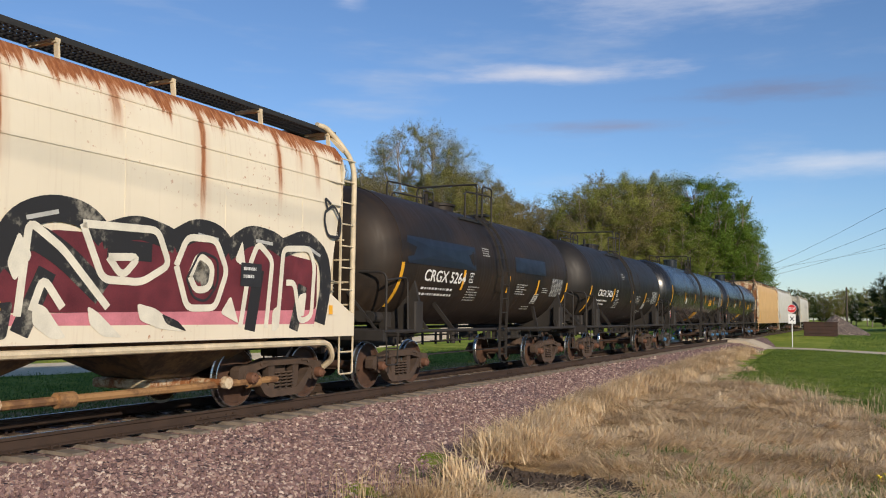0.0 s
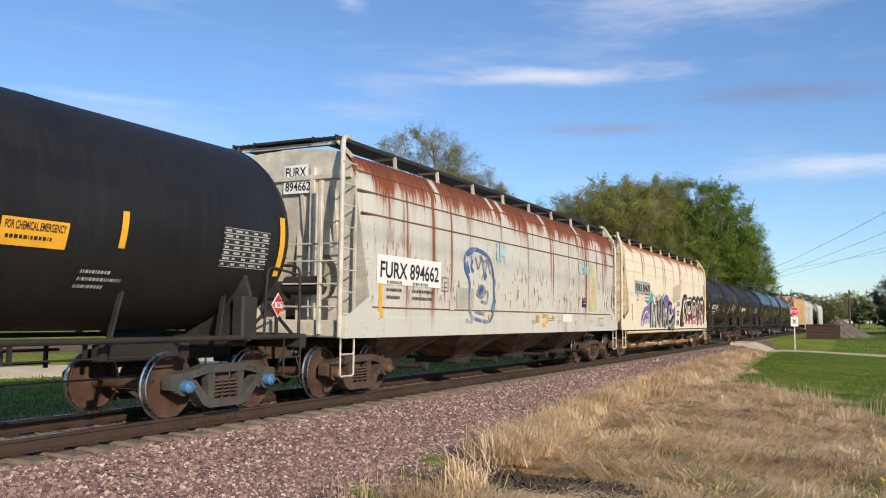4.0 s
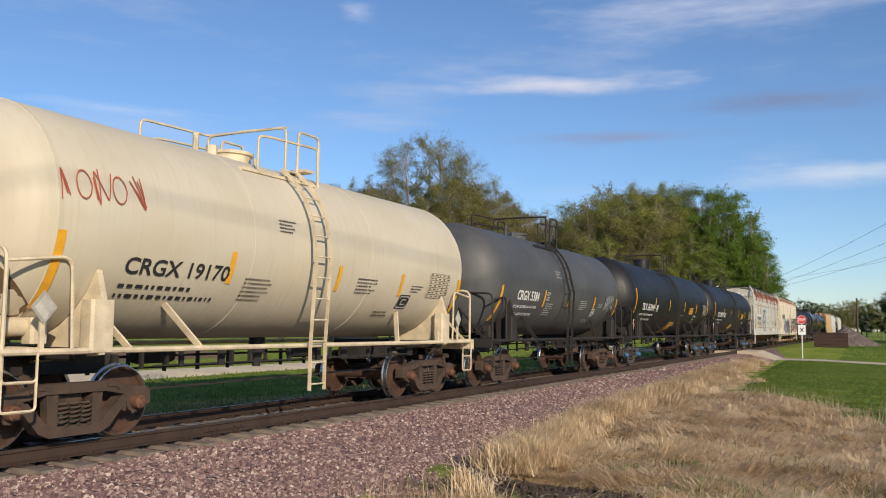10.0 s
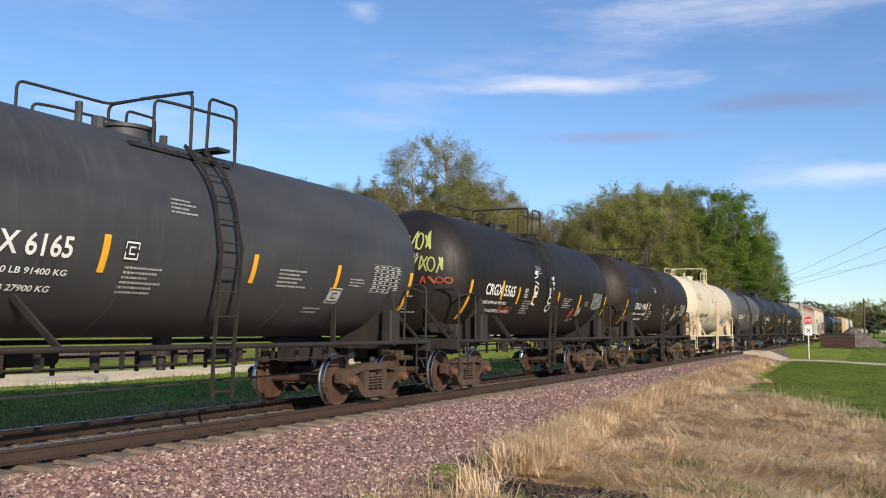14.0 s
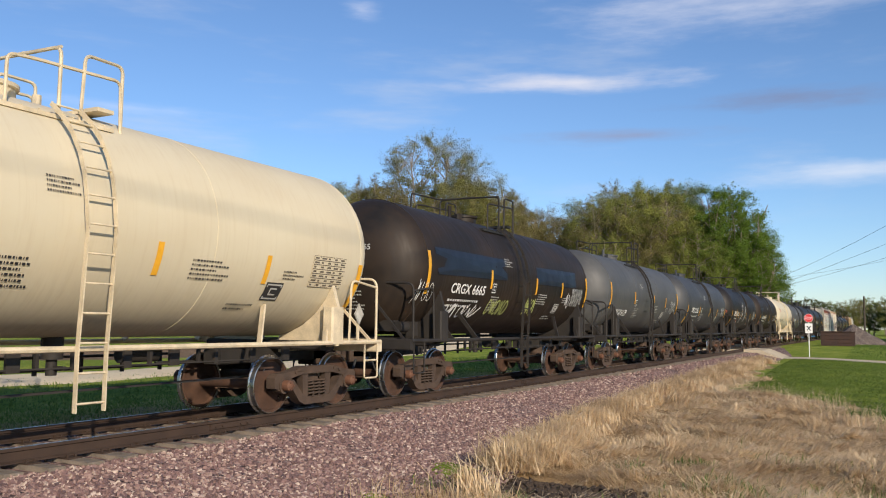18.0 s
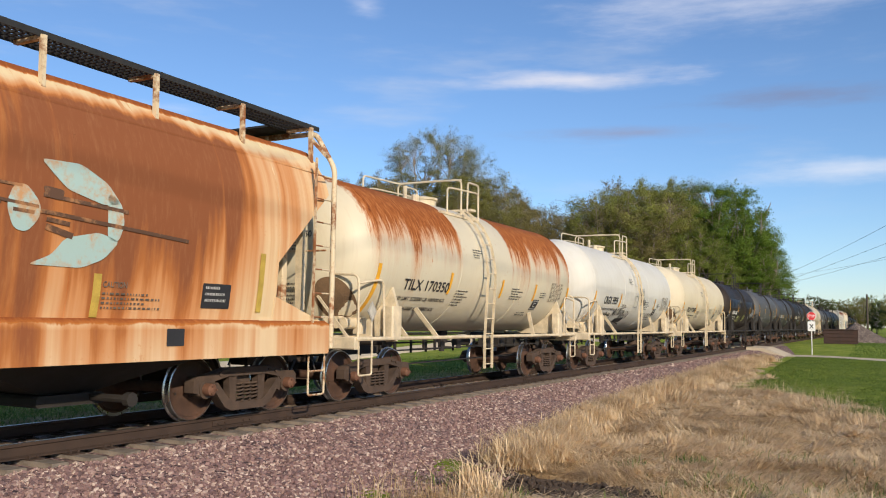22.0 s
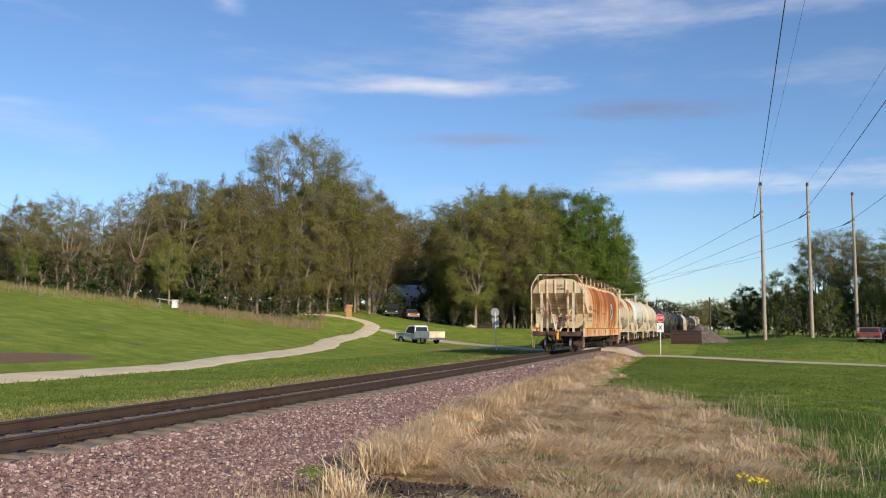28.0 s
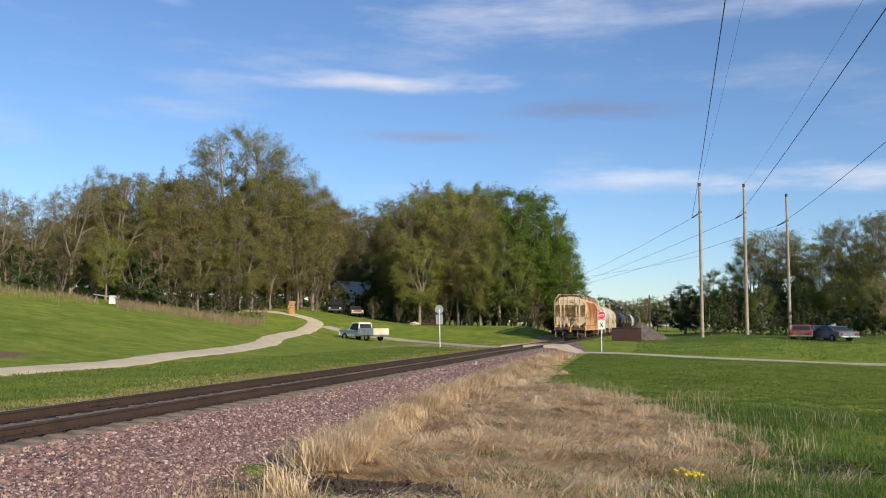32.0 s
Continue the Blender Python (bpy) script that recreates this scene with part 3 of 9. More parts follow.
# ---- mesh helpers ----
class Geo:
    """Vertices and faces gathered for one mesh."""

    def __init__(self):
        self.v, self.f = [], []

    def add(self, vs, fs):
        k = len(self.v)
        self.v += [tuple(p) for p in vs]
        self.f += [tuple(i + k for i in f) for f in fs]
        return self

    def box(self, c, s, m=None, cut=0.0):
        """A box about c with sides s; cut: chamfer of the edges along its longest side."""
        x, y, z = (a / 2 for a in s)
        if cut:
            k = max(range(3), key=lambda i: s[i])
            i, j = (k + 1) % 3, (k + 2) % 3
            h = (x, y, z)
            a, b = h[i], h[j]
            ring = [(a, b - cut), (a - cut, b), (cut - a, b), (-a, b - cut), (-a, cut - b), (cut - a, -b), (a - cut, -b), (a, cut - b)]
            vs = []
            for e in (-h[k], h[k]):
                for p, q in ring:
                    t = [0, 0, 0]
                    t[k], t[i], t[j] = e, p, q
                    vs.append(t)
            fs = [(n, (n + 1) % 8, 8 + (n + 1) % 8, 8 + n) for n in range(8)] + [tuple(range(7, -1, -1)), tuple(range(8, 16))]
        else:
            vs = [(a, b, d) for a in (-x, x) for b in (-y, y) for d in (-z, z)]
            fs = [(0, 1, 3, 2), (4, 6, 7, 5), (0, 4, 5, 1), (2, 3, 7, 6), (0, 2, 6, 4), (1, 5, 7, 3)]
        c = Vector(c)
        return self.add([c + (m @ Vector(p) if m else Vector(p)) for p in vs], fs)

    def bar(self, p0, p1, w, h, up=(0, 0, 1)):
        """A rectangular bar from p0 to p1, w wide and h high."""
        p0, p1 = Vector(p0), Vector(p1)
        d = (p1 - p0).normalized()
        u = Vector(up)
        if abs(d.dot(u)) > 0.98:
            u = Vector((0, 1, 0)) if abs(d.y) < 0.9 else Vector((1, 0, 0))
        a = d.cross(u).normalized() * w / 2
        b = a.cross(d).normalized() * h / 2
        return self.add([p + s * a + t * b for p in (p0, p1) for s, t in ((-1, -1), (1, -1), (1, 1), (-1, 1))],
                        [(0, 1, 2, 3), (7, 6, 5, 4), (0, 4, 5, 1), (1, 5, 6, 2), (2, 6, 7, 3), (3, 7, 4, 0)])

    def cyl(self, p0, p1, r0, r1=None, n=10, caps=True):
        p0, p1, r1 = Vector(p0), Vector(p1), r0 if r1 is None else r1
        d = (p1 - p0).normalized()
        a = d.orthogonal().normalized()
        b = d.cross(a)
        vs = [p + r * (math.cos(2 * math.pi * i / n) * a + math.sin(2 * math.pi * i / n) * b) for p, r in ((p0, r0), (p1, r1)) for i in range(n)]
        fs = [(i, (i + 1) % n, n + (i + 1) % n, n + i) for i in range(n)]
        if caps:
            fs += [tuple(range(n - 1, -1, -1)), tuple(range(n, 2 * n))]
        return self.add(vs, fs)

    def tube(self, pts, r, n=6):
        """A round bar bent along pts."""
        pts = [Vector(p) for p in pts]
        vs, fs = [], []
        a = (pts[1] - pts[0]).orthogonal().normalized()
        for i, p in enumerate(pts):
            d = (pts[min(i + 1, len(pts) - 1)] - pts[max(i - 1, 0)]).normalized()
            a = (a - a.dot(d) * d).normalized()
            b = d.cross(a)
            rr = r[i] if isinstance(r, list) else r
            vs += [p + rr * (math.cos(2 * math.pi * k / n) * a + math.sin(2 * math.pi * k / n) * b) for k in range(n)]
            if i:
                o = (i - 1) * n
                fs += [(o + k, o + (k + 1) % n, o + n + (k + 1) % n, o + n + k) for k in range(n)]
        fs += [tuple(range(n - 1, -1, -1)), tuple(range((len(pts) - 1) * n, len(pts) * n))]
        return self.add(vs, fs)

    def lathe(self, prof, n=32, axis="Y", c=(0, 0, 0)):
        """prof: radius and place along the axis; a radius of 0 closes the end."""
        vs, fs, rings = [], [], []
        for r, h in prof:
            ring = []
            for k in range(1 if r == 0 else n):
                a = 2 * math.pi * k / n
                p, q = r * math.cos(a), r * math.sin(a)
                t = {"Y": (p, h, q), "X": (h, p, q), "Z": (p, q, h)}[axis]
                ring.append(len(vs))
                vs.append((t[0] + c[0], t[1] + c[1], t[2] + c[2]))
            rings.append(ring)
        for a, b in zip(rings, rings[1:]):
            for k in range(n):
                p, q, r, s = a[k % len(a)], a[(k + 1) % len(a)], b[(k + 1) % len(b)], b[k % len(b)]
                f = [i for j, i in enumerate((p, q, r, s)) if i not in (p, q, r, s)[:j]]
                if len(f) > 2:
                    fs.append(tuple(f))
        return self.add(vs, fs)

    def prism(self, poly, axis, a, b):
        """A flat outline drawn out along an axis from a to b."""
        n = len(poly)
        vs = [{"X": (h, p, q), "Y": (p, h, q), "Z": (p, q, h)}[axis] for h in (a, b) for p, q in poly]
        return self.add(vs, [(i, (i + 1) % n, n + (i + 1) % n, n + i) for i in range(n)] + [tuple(range(n - 1, -1, -1)), tuple(range(n, 2 * n))])

    def mesh(self, name, material, smooth=None):
        me = bpy.data.meshes.new(name)
        me.from_pydata(self.v, [], self.f)
        bm = bmesh.new()
        bm.from_mesh(me)
        bmesh.ops.recalc_face_normals(bm, faces=bm.faces)
        bm.to_mesh(me)
        bm.free()
        for m in material if isinstance(material, (list, tuple)) else (material,):
            me.materials.append(m)
        if smooth:
            me.polygons.foreach_set("use_smooth", [True] * len(me.polygons))
            me.set_sharp_from_angle(angle=radians(smooth))
        return me


def bend(pts, r=0.12, n=4):
    """Round the corners of a line of points."""
    pts = [Vector(p) for p in pts]
    out = [pts[0]]
    for a, b, c in zip(pts, pts[1:], pts[2:]):
        p, q = b + (a - b).normalized() * min(r, (a - b).length * 0.45), b + (c - b).normalized() * min(r, (c - b).length * 0.45)
        out += [p.lerp(b, t).lerp(b.lerp(q, t), t) for t in [i / n for i in range(n + 1)]]
    return out + [pts[-1]]


def part(name, g, material, parent, label="", smooth=None, at=None):
    """One mesh object under a thing or a part."""
    ob = new(name, g if isinstance(g, bpy.types.Mesh) else g.mesh(name, material, smooth))
    ob.parent = parent
    if at is not None:
        ob.matrix_basis = at
    if label:
        ob["label"] = label
    return ob


def thing(name, label, category, m=None, group="", kind=""):
    ob = new(name)
    ob.empty_display_size = 0.3
    if m is not None:
        ob.matrix_basis = m
    return tagged(ob, label, category, group, kind)


def solo(name, g, material, label, category, m=None, smooth=None, group="", kind=""):
    """A thing that is one mesh."""
    ob = new(name, g if isinstance(g, bpy.types.Mesh) else g.mesh(name, material, smooth))
    if m is not None:
        ob.matrix_basis = m
    return tagged(ob, label, category, group, kind)


def raw_mesh(name, verts, quads, material, smooth=False):
    """A mesh from numpy arrays: verts (n, 3), faces (m, 3 or 4)."""
    me = bpy.data.meshes.new(name)
    k = quads.shape[1]
    me.vertices.add(len(verts))
    me.vertices.foreach_set("co", np.asarray(verts, np.float32).ravel())
    me.loops.add(quads.size)
    me.loops.foreach_set("vertex_index", quads.ravel().astype(np.int32))
    me.polygons.add(len(quads))
    me.polygons.foreach_set("loop_start", np.arange(0, quads.size, k, dtype=np.int32))
    me.polygons.foreach_set("use_smooth", np.full(len(quads), smooth))
    me.materials.append(material)
    me.update(calc_edges=True)
    return me


TEXTS = {}


def text_mesh(words):
    """Flat letters of the built-in font in the unit square, from the left bottom corner."""
    if words in TEXTS:
        return TEXTS[words]
    cu = bpy.data.curves.new("letters", "FONT")
    cu.body, cu.resolution_u, cu.offset = words, 3, 0.018
    ob = new("letters", cu)
    bpy.context.view_layer.update()
    me = bpy.data.meshes.new_from_object(ob.evaluated_get(bpy.context.evaluated_depsgraph_get()))
    bpy.data.objects.remove(ob)
    bpy.data.curves.remove(cu)
    vs = np.array([v.co[:2] for v in me.vertices])
    fs = [tuple(p.vertices) for p in me.polygons]
    bpy.data.meshes.remove(me)
    lo, hi = vs.min(0), vs.max(0)
    TEXTS[words] = (vs - lo) / (hi - lo), fs
    return TEXTS[words]


for words in ("CRGX 5426", "CRGX 5264", "FURX 894678", "FURX", "894678", "FURX 894662", "894662", "TILX 363451", "TILX 363445", "CRGX 5384", "CRGX 19170", "CRGX 19643", "CRGX 5565", "CRGX 6165", "CRGX 6129",
              "CRGX 6665", "TILX 170483", "CRGX 5959", "TILX 170350", "ACFX", "45689", "FOR CHEMICAL EMERGENCY", "AAR ST-470", "INCH HF COMP SHOES", "JOB", "2D", "EM", "STOP",
              "LD LMT 195500 LB 88650 KG", "LT WT 90500 LB 41050 KG", "LD LMT 200400 LBS 90900 KGS", "LT WT 62600 LBS 28400 KGS NEW 5-90", "LD LMT 221000LB 100250KG", "LT WT 65000LB 29500KG",
              "LD LMT 201500 LB 91400 KG", "LT WT 61500 LB 27900 KG", "LD LMT 222500 LB 100900 KG", "LT WT 63500 LB 28800 KG", "LD LMT 195500LB 88680KG", "LT WT 90500LB 41000KG"):
    text_mesh(words)


def lay(parent, name, flat, faces, y, z, w, h, surf, material, label=""):
    """Flat shapes in the unit square laid on a surface: surf(u, v) gives the place of the point u metres along and v up."""
    g = Geo()
    g.add([surf(y + p * w, z + q * h) for p, q in flat], faces)
    me = bpy.data.meshes.new(name)
    me.from_pydata(g.v, [], g.f)
    me.materials.append(material)
    return part(name, me, material, parent, label)


def letter(parent, words, y, z, w, h, surf, material, label=""):
    vs, fs = text_mesh(words)
    return lay(parent, "lettering", vs, fs, y, z, w, h, surf, material, label or "stencilled " + ("white" if material is M_WHITEINK else "dark") + " lettering")


def patch(y0, z0, y1, z1, n=1, m=1):
    """A grid in the unit square, for panels that follow a curved side."""
    vs = [(y0 + (y1 - y0) * i / n, z0 + (z1 - z0) * j / m) for j in range(m + 1) for i in range(n + 1)]
    fs = [(j * (n + 1) + i, j * (n + 1) + i + 1, (j + 1) * (n + 1) + i + 1, (j + 1) * (n + 1) + i) for j in range(m) for i in range(n)]
    return vs, fs


def bars(parent, y, z, w, h, rows, surf, material, seed=0, fill=0.42):
    """Small writing that cannot be read: rows of short bars."""
    rnd, vs, fs = random.Random(seed), [], []
    for r in range(rows):
        top = 1 - r / rows
        p, end = 0.0, rnd.uniform(0.6, 1.0)
        while p < end - 0.04:
            q = min(end, p + rnd.uniform(0.025, 0.075))
            v, f = patch(p, top - fill / rows, q - 0.012, top)
            fs += [tuple(i + len(vs) for i in t) for t in f]
            vs += v
            p = q + 0.012
    return tagged(lay(parent, "stencil_print", vs, fs, y, z, w, h, surf, material), kind="stuff")

# ---- ground ----
def ease(a, b, x):
    q = np.clip((np.asarray(x, float) - a) / (b - a), 0, 1)
    return q * q * (3 - 2 * q)


def lumps(x, y, k, seed=0.0):
    """Smooth irregular waves, about -1 to 1."""
    return (np.sin(x * k + 1.3 * np.sin(y * k * 0.7 + seed)) + np.sin(y * k * 1.1 + 1.7 * np.sin(x * k * 0.6 + 2 + seed))
            + 0.6 * np.sin((x + y) * k * 1.9 + seed * 3)) / 2.6


def land(x, y):
    """Height of the ground: a slope rising to the woods beyond the track, a flat meadow on the near side."""
    x, y = np.asarray(x, float), np.asarray(y, float)
    u = -x - 0.15 * y
    far = np.minimum(-0.32 + 0.145 * np.logaddexp(0, (u - 7.5) / 1.5) * 1.5, 6.0)
    near = -0.62 - 0.028 * np.clip(x - 6, 0, 16) + 0.5 * ease(66, 86, y) + 0.4 * ease(4, -6, y) + 0.85 * ease(65, 77, y) * ease(9, 19, x)
    w = ease(-3, 3, x)
    z = far * (1 - w) + near * w
    rough = ease(2.6, 3.6, x) * (1 - ease(16, 20, x)) * (1 - ease(26, 34, y))
    # bank on which the wood stands
    r, az = np.hypot(x - 9.6, y), np.degrees(np.arctan2(9.6 - x, y))
    z = z + 1.6 * ease(84, 106, r) * ease(6.2, 9.5, az) * (1 - ease(24, 31, az))
    return z + rough * (0.07 * lumps(x, y, 2.1) + 0.035 * lumps(x, y, 5.3, 4)) + 0.03 * lumps(x, y, 0.5, 2) * (1 - ease(55, 75, y) * ease(-12, -8, x) * (1 - ease(8, 14, x)))


def axis(stops):
    out = []
    for a, b, n in stops:
        out += list(np.linspace(a, b, n, endpoint=False))
    return np.array(out + [stops[-1][1]])


xs = axis(((-3000, -400, 14), (-400, -80, 32), (-80, -14, 110), (-14, 2, 40), (2, 16, 70), (16, 60, 60), (60, 400, 34), (400, 3000, 14)))
ys = axis(((-2000, -200, 10), (-200, -12, 30), (-12, 36, 190), (36, 130, 140), (130, 500, 60), (500, 4000, 20)))
gx, gy = np.meshgrid(xs, ys)
nx, ny = len(xs), len(ys)
idx = np.arange(nx * ny).reshape(ny, nx)
quads = np.stack([idx[:-1, :-1], idx[:-1, 1:], idx[1:, 1:], idx[1:, :-1]], -1).reshape(-1, 4)
verts = np.stack([gx, gy, land(gx, gy)], -1).reshape(-1, 3)
me = raw_mesh("ground", verts, quads, M_GROUND, True)


def straw_amount(x, y):
    """Where last year's dead grass lies: along the ballast and over the rough strip beside it."""
    edge = np.interp(y, (8, 11.5, 13.3, 16.5, 20.9, 25.5, 27.6, 28.7, 37, 48, 60), (10.0, 10.5, 11.0, 11.1, 10.1, 8.4, 7.2, 5.0, 4.5, 4.0, 3.9)) + 0.5 * lumps(x, y, 0.9) + 0.4 * lumps(x, y, 2.3, 1)
    a = ease(0.9, -0.7, x - edge) * ease(-0.15, 0.3, x - np.interp(y, (5, 8, 9.4, 11.4, 16.4, 21.8, 30, 52), (5.7, 5.2, 4.9, 4.55, 3.95, 3.4, 2.7, 2.2))) * ease(60, 50, y)
    b = 0.78 * ease(2.8, 0, np.abs(x + 2.9)) * ease(-7.5, -3, x) * (x < -1)
    c = ease(9, 7, np.hypot(x + 6.5, y - 66)) * 0.5
    d = 0.6 * ease(2.5, 0.5, np.hypot((x + 5.5) / 1.6, y - 78))
    return np.maximum.reduce([a, b, c, d])


def soil_amount(x, y):
    a = ease(1.3, 0.5, np.hypot((x - 5.75) / 1.35, (y - 10.25) / 0.75))
    b = ease(1.2, 0.5, np.hypot((x - 11.6) / 1.2, (y - 14.6) / 0.7)) * 0.7
    return np.maximum(a, b)


def earth_amount(x, y):
    """Bare brown strip on the slope above the drive."""
    return ease(1.2, 0.6, np.hypot((x + 15.0 + 0.02 * (y - 20)) / 1.6, (y - 20.0) / 10.5)) * 0.8


cover = np.stack([straw_amount(gx, gy), soil_amount(gx, gy), earth_amount(gx, gy)], -1).reshape(-1, 3)
at = me.attributes.new("cover", "FLOAT_VECTOR", "POINT")
at.data.foreach_set("vector", cover.astype(np.float32).ravel())
solo("ground", me, None, "green meadow grass with straw and bare soil, rising to the woods", "ground", kind="structure")


def strip(name, pts, width, material, label, category, lift=0.035, steps=8, crown=0.03):
    """A road that follows the ground along pts."""
    p = [Vector((a, b, 0)) for a, b in pts]
    line = []
    for i in range(len(p) - 1):
        a, b, c, d = p[max(i - 1, 0)], p[i], p[i + 1], p[min(i + 2, len(p) - 1)]
        for k in range(steps):
            t = k / steps
            line.append(0.5 * (2 * b + (c - a) * t + (2 * a - 5 * b + 4 * c - d) * t * t + (3 * b - a - 3 * c + d) * t ** 3))
    line.append(p[-1])
    vs, fs, n = [], [], 8
    for i, q in enumerate(line):
        d = (line[min(i + 1, len(line) - 1)] - line[max(i - 1, 0)]).normalized()
        s = Vector((d.y, -d.x, 0))
        w = width(i / (len(line) - 1)) if callable(width) else width
        w *= 1 + 0.06 * math.sin(i * 1.7) + 0.04 * math.sin(i * 4.1)
        for k in range(n + 1):
            e = k / n * 2 - 1
            r = q + s * e * w / 2
            vs.append((r.x, r.y, float(land(r.x, r.y)) + lift + crown * (1 - e * e) - (0.06 if abs(e) > 0.99 else 0) - 0.02 * math.exp(-((abs(e) - 0.45) / 0.12) ** 2)))
            if i and k:
                o = i * (n + 1) + k
                fs.append((o - 1, o, o - n - 1, o - n - 2))
    g = Geo().add(vs, fs)
    return solo(name, g, material, label, category, smooth=60, kind="structure")


strip("road_crossing_near", ((2.6, 64.2), (6, 64.2), (10.5, 63.6), (16, 62.8), (24, 63.2), (34, 64.5), (60, 66), (120, 68)), 3.5, M_ROAD, "narrow grey gravel road leading to the crossing", "road")
strip("road_crossing_far", ((-2.4, 64.6), (-5, 67.0), (-9.1, 73.2), (-13.9, 80.6), (-18.5, 84.0), (-23, 84.6), (-26.2, 85.6)), 2.1, M_ROAD, "narrow gravel road beyond the crossing", "road")
strip("drive", ((-7.5, -40), (-9.0, -10), (-10.0, 10), (-10.8, 22.4), (-11.4, 28.8), (-12.9, 35.1), (-14.6, 42.9), (-17.2, 53), (-20.9, 62.6), (-25.3, 77.5), (-27.4, 85.3), (-28.9, 88.2), (-31.5, 89.4), (-37, 90.8), (-47, 93)),
      1.9, M_DRIVE, "pale gravel drive with two wheel tracks curving uphill", "drive")

# ---- track ----
g = Geo()
prof = ((4.0, -0.95), (3.4, -0.61), (2.5, -0.44), (1.75, -0.262), (1.3, -0.240), (0.4, -0.225), (-0.4, -0.225), (-1.3, -0.205), (-1.7, -0.24), (-2.3, -0.36), (-2.8, -0.5))
ty = axis(((-260, -12, 60), (-12, 60, 240), (60, 700, 120)))
vs, fs = [], []
for i, y in enumerate(ty):
    for k, (x, z) in enumerate(prof):
        wob = 0.10 * float(lumps(x * 2, y, 1.1)) if k in (0, 1, 2) else 0.0
        x = x + (1.15 * float(ease(18, 8, y)) if k < 2 else 0.0)
        vs.append((x + wob, y, z + 0.02 * float(lumps(x * 3, y, 2.7, 1)) * (0 < k < 10)))
        if i and k:
            o = i * len(prof) + k
            fs.append((o, o - 1, o - len(prof) - 1, o - len(prof)))
solo("ballast", Geo().add(vs, fs), M_BED, "bed of pink and purple crushed-stone ballast", "ballast", smooth=80, kind="structure")

# loose stones over the near shoulder, thinning out with distance
rng = np.random.default_rng(5)


def pebbles(n, x0, x1, y0, y1, lo, hi, height):
    c = np.stack([rng.uniform(x0, x1, n), y0 + (y1 - y0) * rng.random(n) ** 1.5, np.zeros(n)], -1)
    c[:, 2] = height(c[:, 0], c[:, 1])
    base = np.array([(1, 0, 0), (-1, 0, 0), (0, 1, 0), (0, -1, 0), (0, 0, 1), (0, 0, -1), (.6, .6, .5), (-.6, .5, -.5)], float)
    tri = np.array([(0, 6, 4), (6, 2, 4), (2, 1, 4), (1, 3, 4), (3, 0, 4), (0, 2, 6), (2, 7, 1), (0, 5, 2), (2, 5, 7), (7, 5, 1), (1, 5, 3), (3, 5, 0)])
    r = rng.uniform(lo, hi, (n, 1, 1)) * rng.uniform(0.6, 1.25, (n, 1, 3)) * rng.uniform(0.8, 1.2, (n, 8, 1))
    q = rng.normal(size=(n, 4))
    q /= np.linalg.norm(q, axis=1, keepdims=True)
    w, x, y, z = q.T
    rot = np.stack([np.stack([1 - 2 * (y * y + z * z), 2 * (x * y - z * w), 2 * (x * z + y * w)], -1),
                    np.stack([2 * (x * y + z * w), 1 - 2 * (x * x + z * z), 2 * (y * z - x * w)], -1),
                    np.stack([2 * (x * z - y * w), 2 * (y * z + x * w), 1 - 2 * (x * x + y * y)], -1)], 1)
    v = np.einsum("nij,nkj->nki", rot, base[None] * r) + c[:, None]
    f = tri[None] + 8 * np.arange(n)[:, None, None]
    return v.reshape(-1, 3), f.reshape(-1, 3)


def shoulder(x, y):
    x = np.where(x > 2.5, 2.5 + (x - 2.5) * 0.9 / (0.9 + 1.15 * ease(18, 8, y)), x)
    z = np.interp(x, (0.0, 1.3, 1.75, 2.5, 3.4, 4.0), (-0.225, -0.240, -0.262, -0.44, -0.61, -0.95))
    return np.maximum(z, land(x, y) + 0.005)


sv, sf = [], []
for n, x0, x1, y0, y1, lo, hi in ((30000, 1.27, 3.75, 4.5, 26, 0.018, 0.042), (5000, 1.2, 3.3, 26, 62, 0.03, 0.06), (6500, 3.4, 5.1, 5, 15, 0.018, 0.042), (4000, -0.6, 0.6, 4, 40, 0.02, 0.04)):
    v, f = pebbles(n, x0, x1, y0, y1, lo, hi, shoulder)
    sf.append(f + sum(len(a) for a in sv))
    sv.append(v)
solo("ballast_stones", raw_mesh("ballast_stones", np.concatenate(sv), np.concatenate(sf), M_STONE), None, "loose pink and purple crushed stones", "stones", kind="stuff")

track = thing("railroad_track", "single track of rusty rails on weathered timber ties", "track", kind="structure")
RAIL_PROFILE = ((-0.07, -0.172), (0.07, -0.172), (0.07, -0.158), (0.012, -0.14), (0.012, -0.045), (0.036, -0.035), (0.037, -0.006), (0.030, 0.0),
                (-0.030, 0.0), (-0.037, -0.006), (-0.036, -0.035), (-0.012, -0.045), (-0.012, -0.14), (-0.07, -0.158))
for side in (1, -1):
    g = Geo().prism([(side * 0.755 + p, q) for p, q in RAIL_PROFILE], "Y", -260, 700)
    part("rail", g, M_RAIL, track)
    g = Geo().box((side * 0.755, 220, 0.0015), (0.052, 960, 0.003))
    part("rail_head", g, M_RAILTOP, track, "worn running surface")
    # joint bars and spikes
    for y in range(-6, 62, 12):
        g = Geo()
        for e in (1, -1):
            g.box((side * 0.755 + e * 0.022, y + 4 * side, -0.09), (0.02, 0.9, 0.075), cut=0.006)
            for b in (-0.35, -0.2, 0.2, 0.35):
                g.cyl((side * 0.755 + e * 0.02, y + 4 * side + b, -0.09), (side * 0.755 + e * 0.055, y + 4 * side + b, -0.09), 0.014, n=6)
        part("joint_bar", g, M_RAIL, track)
tie_geo = []
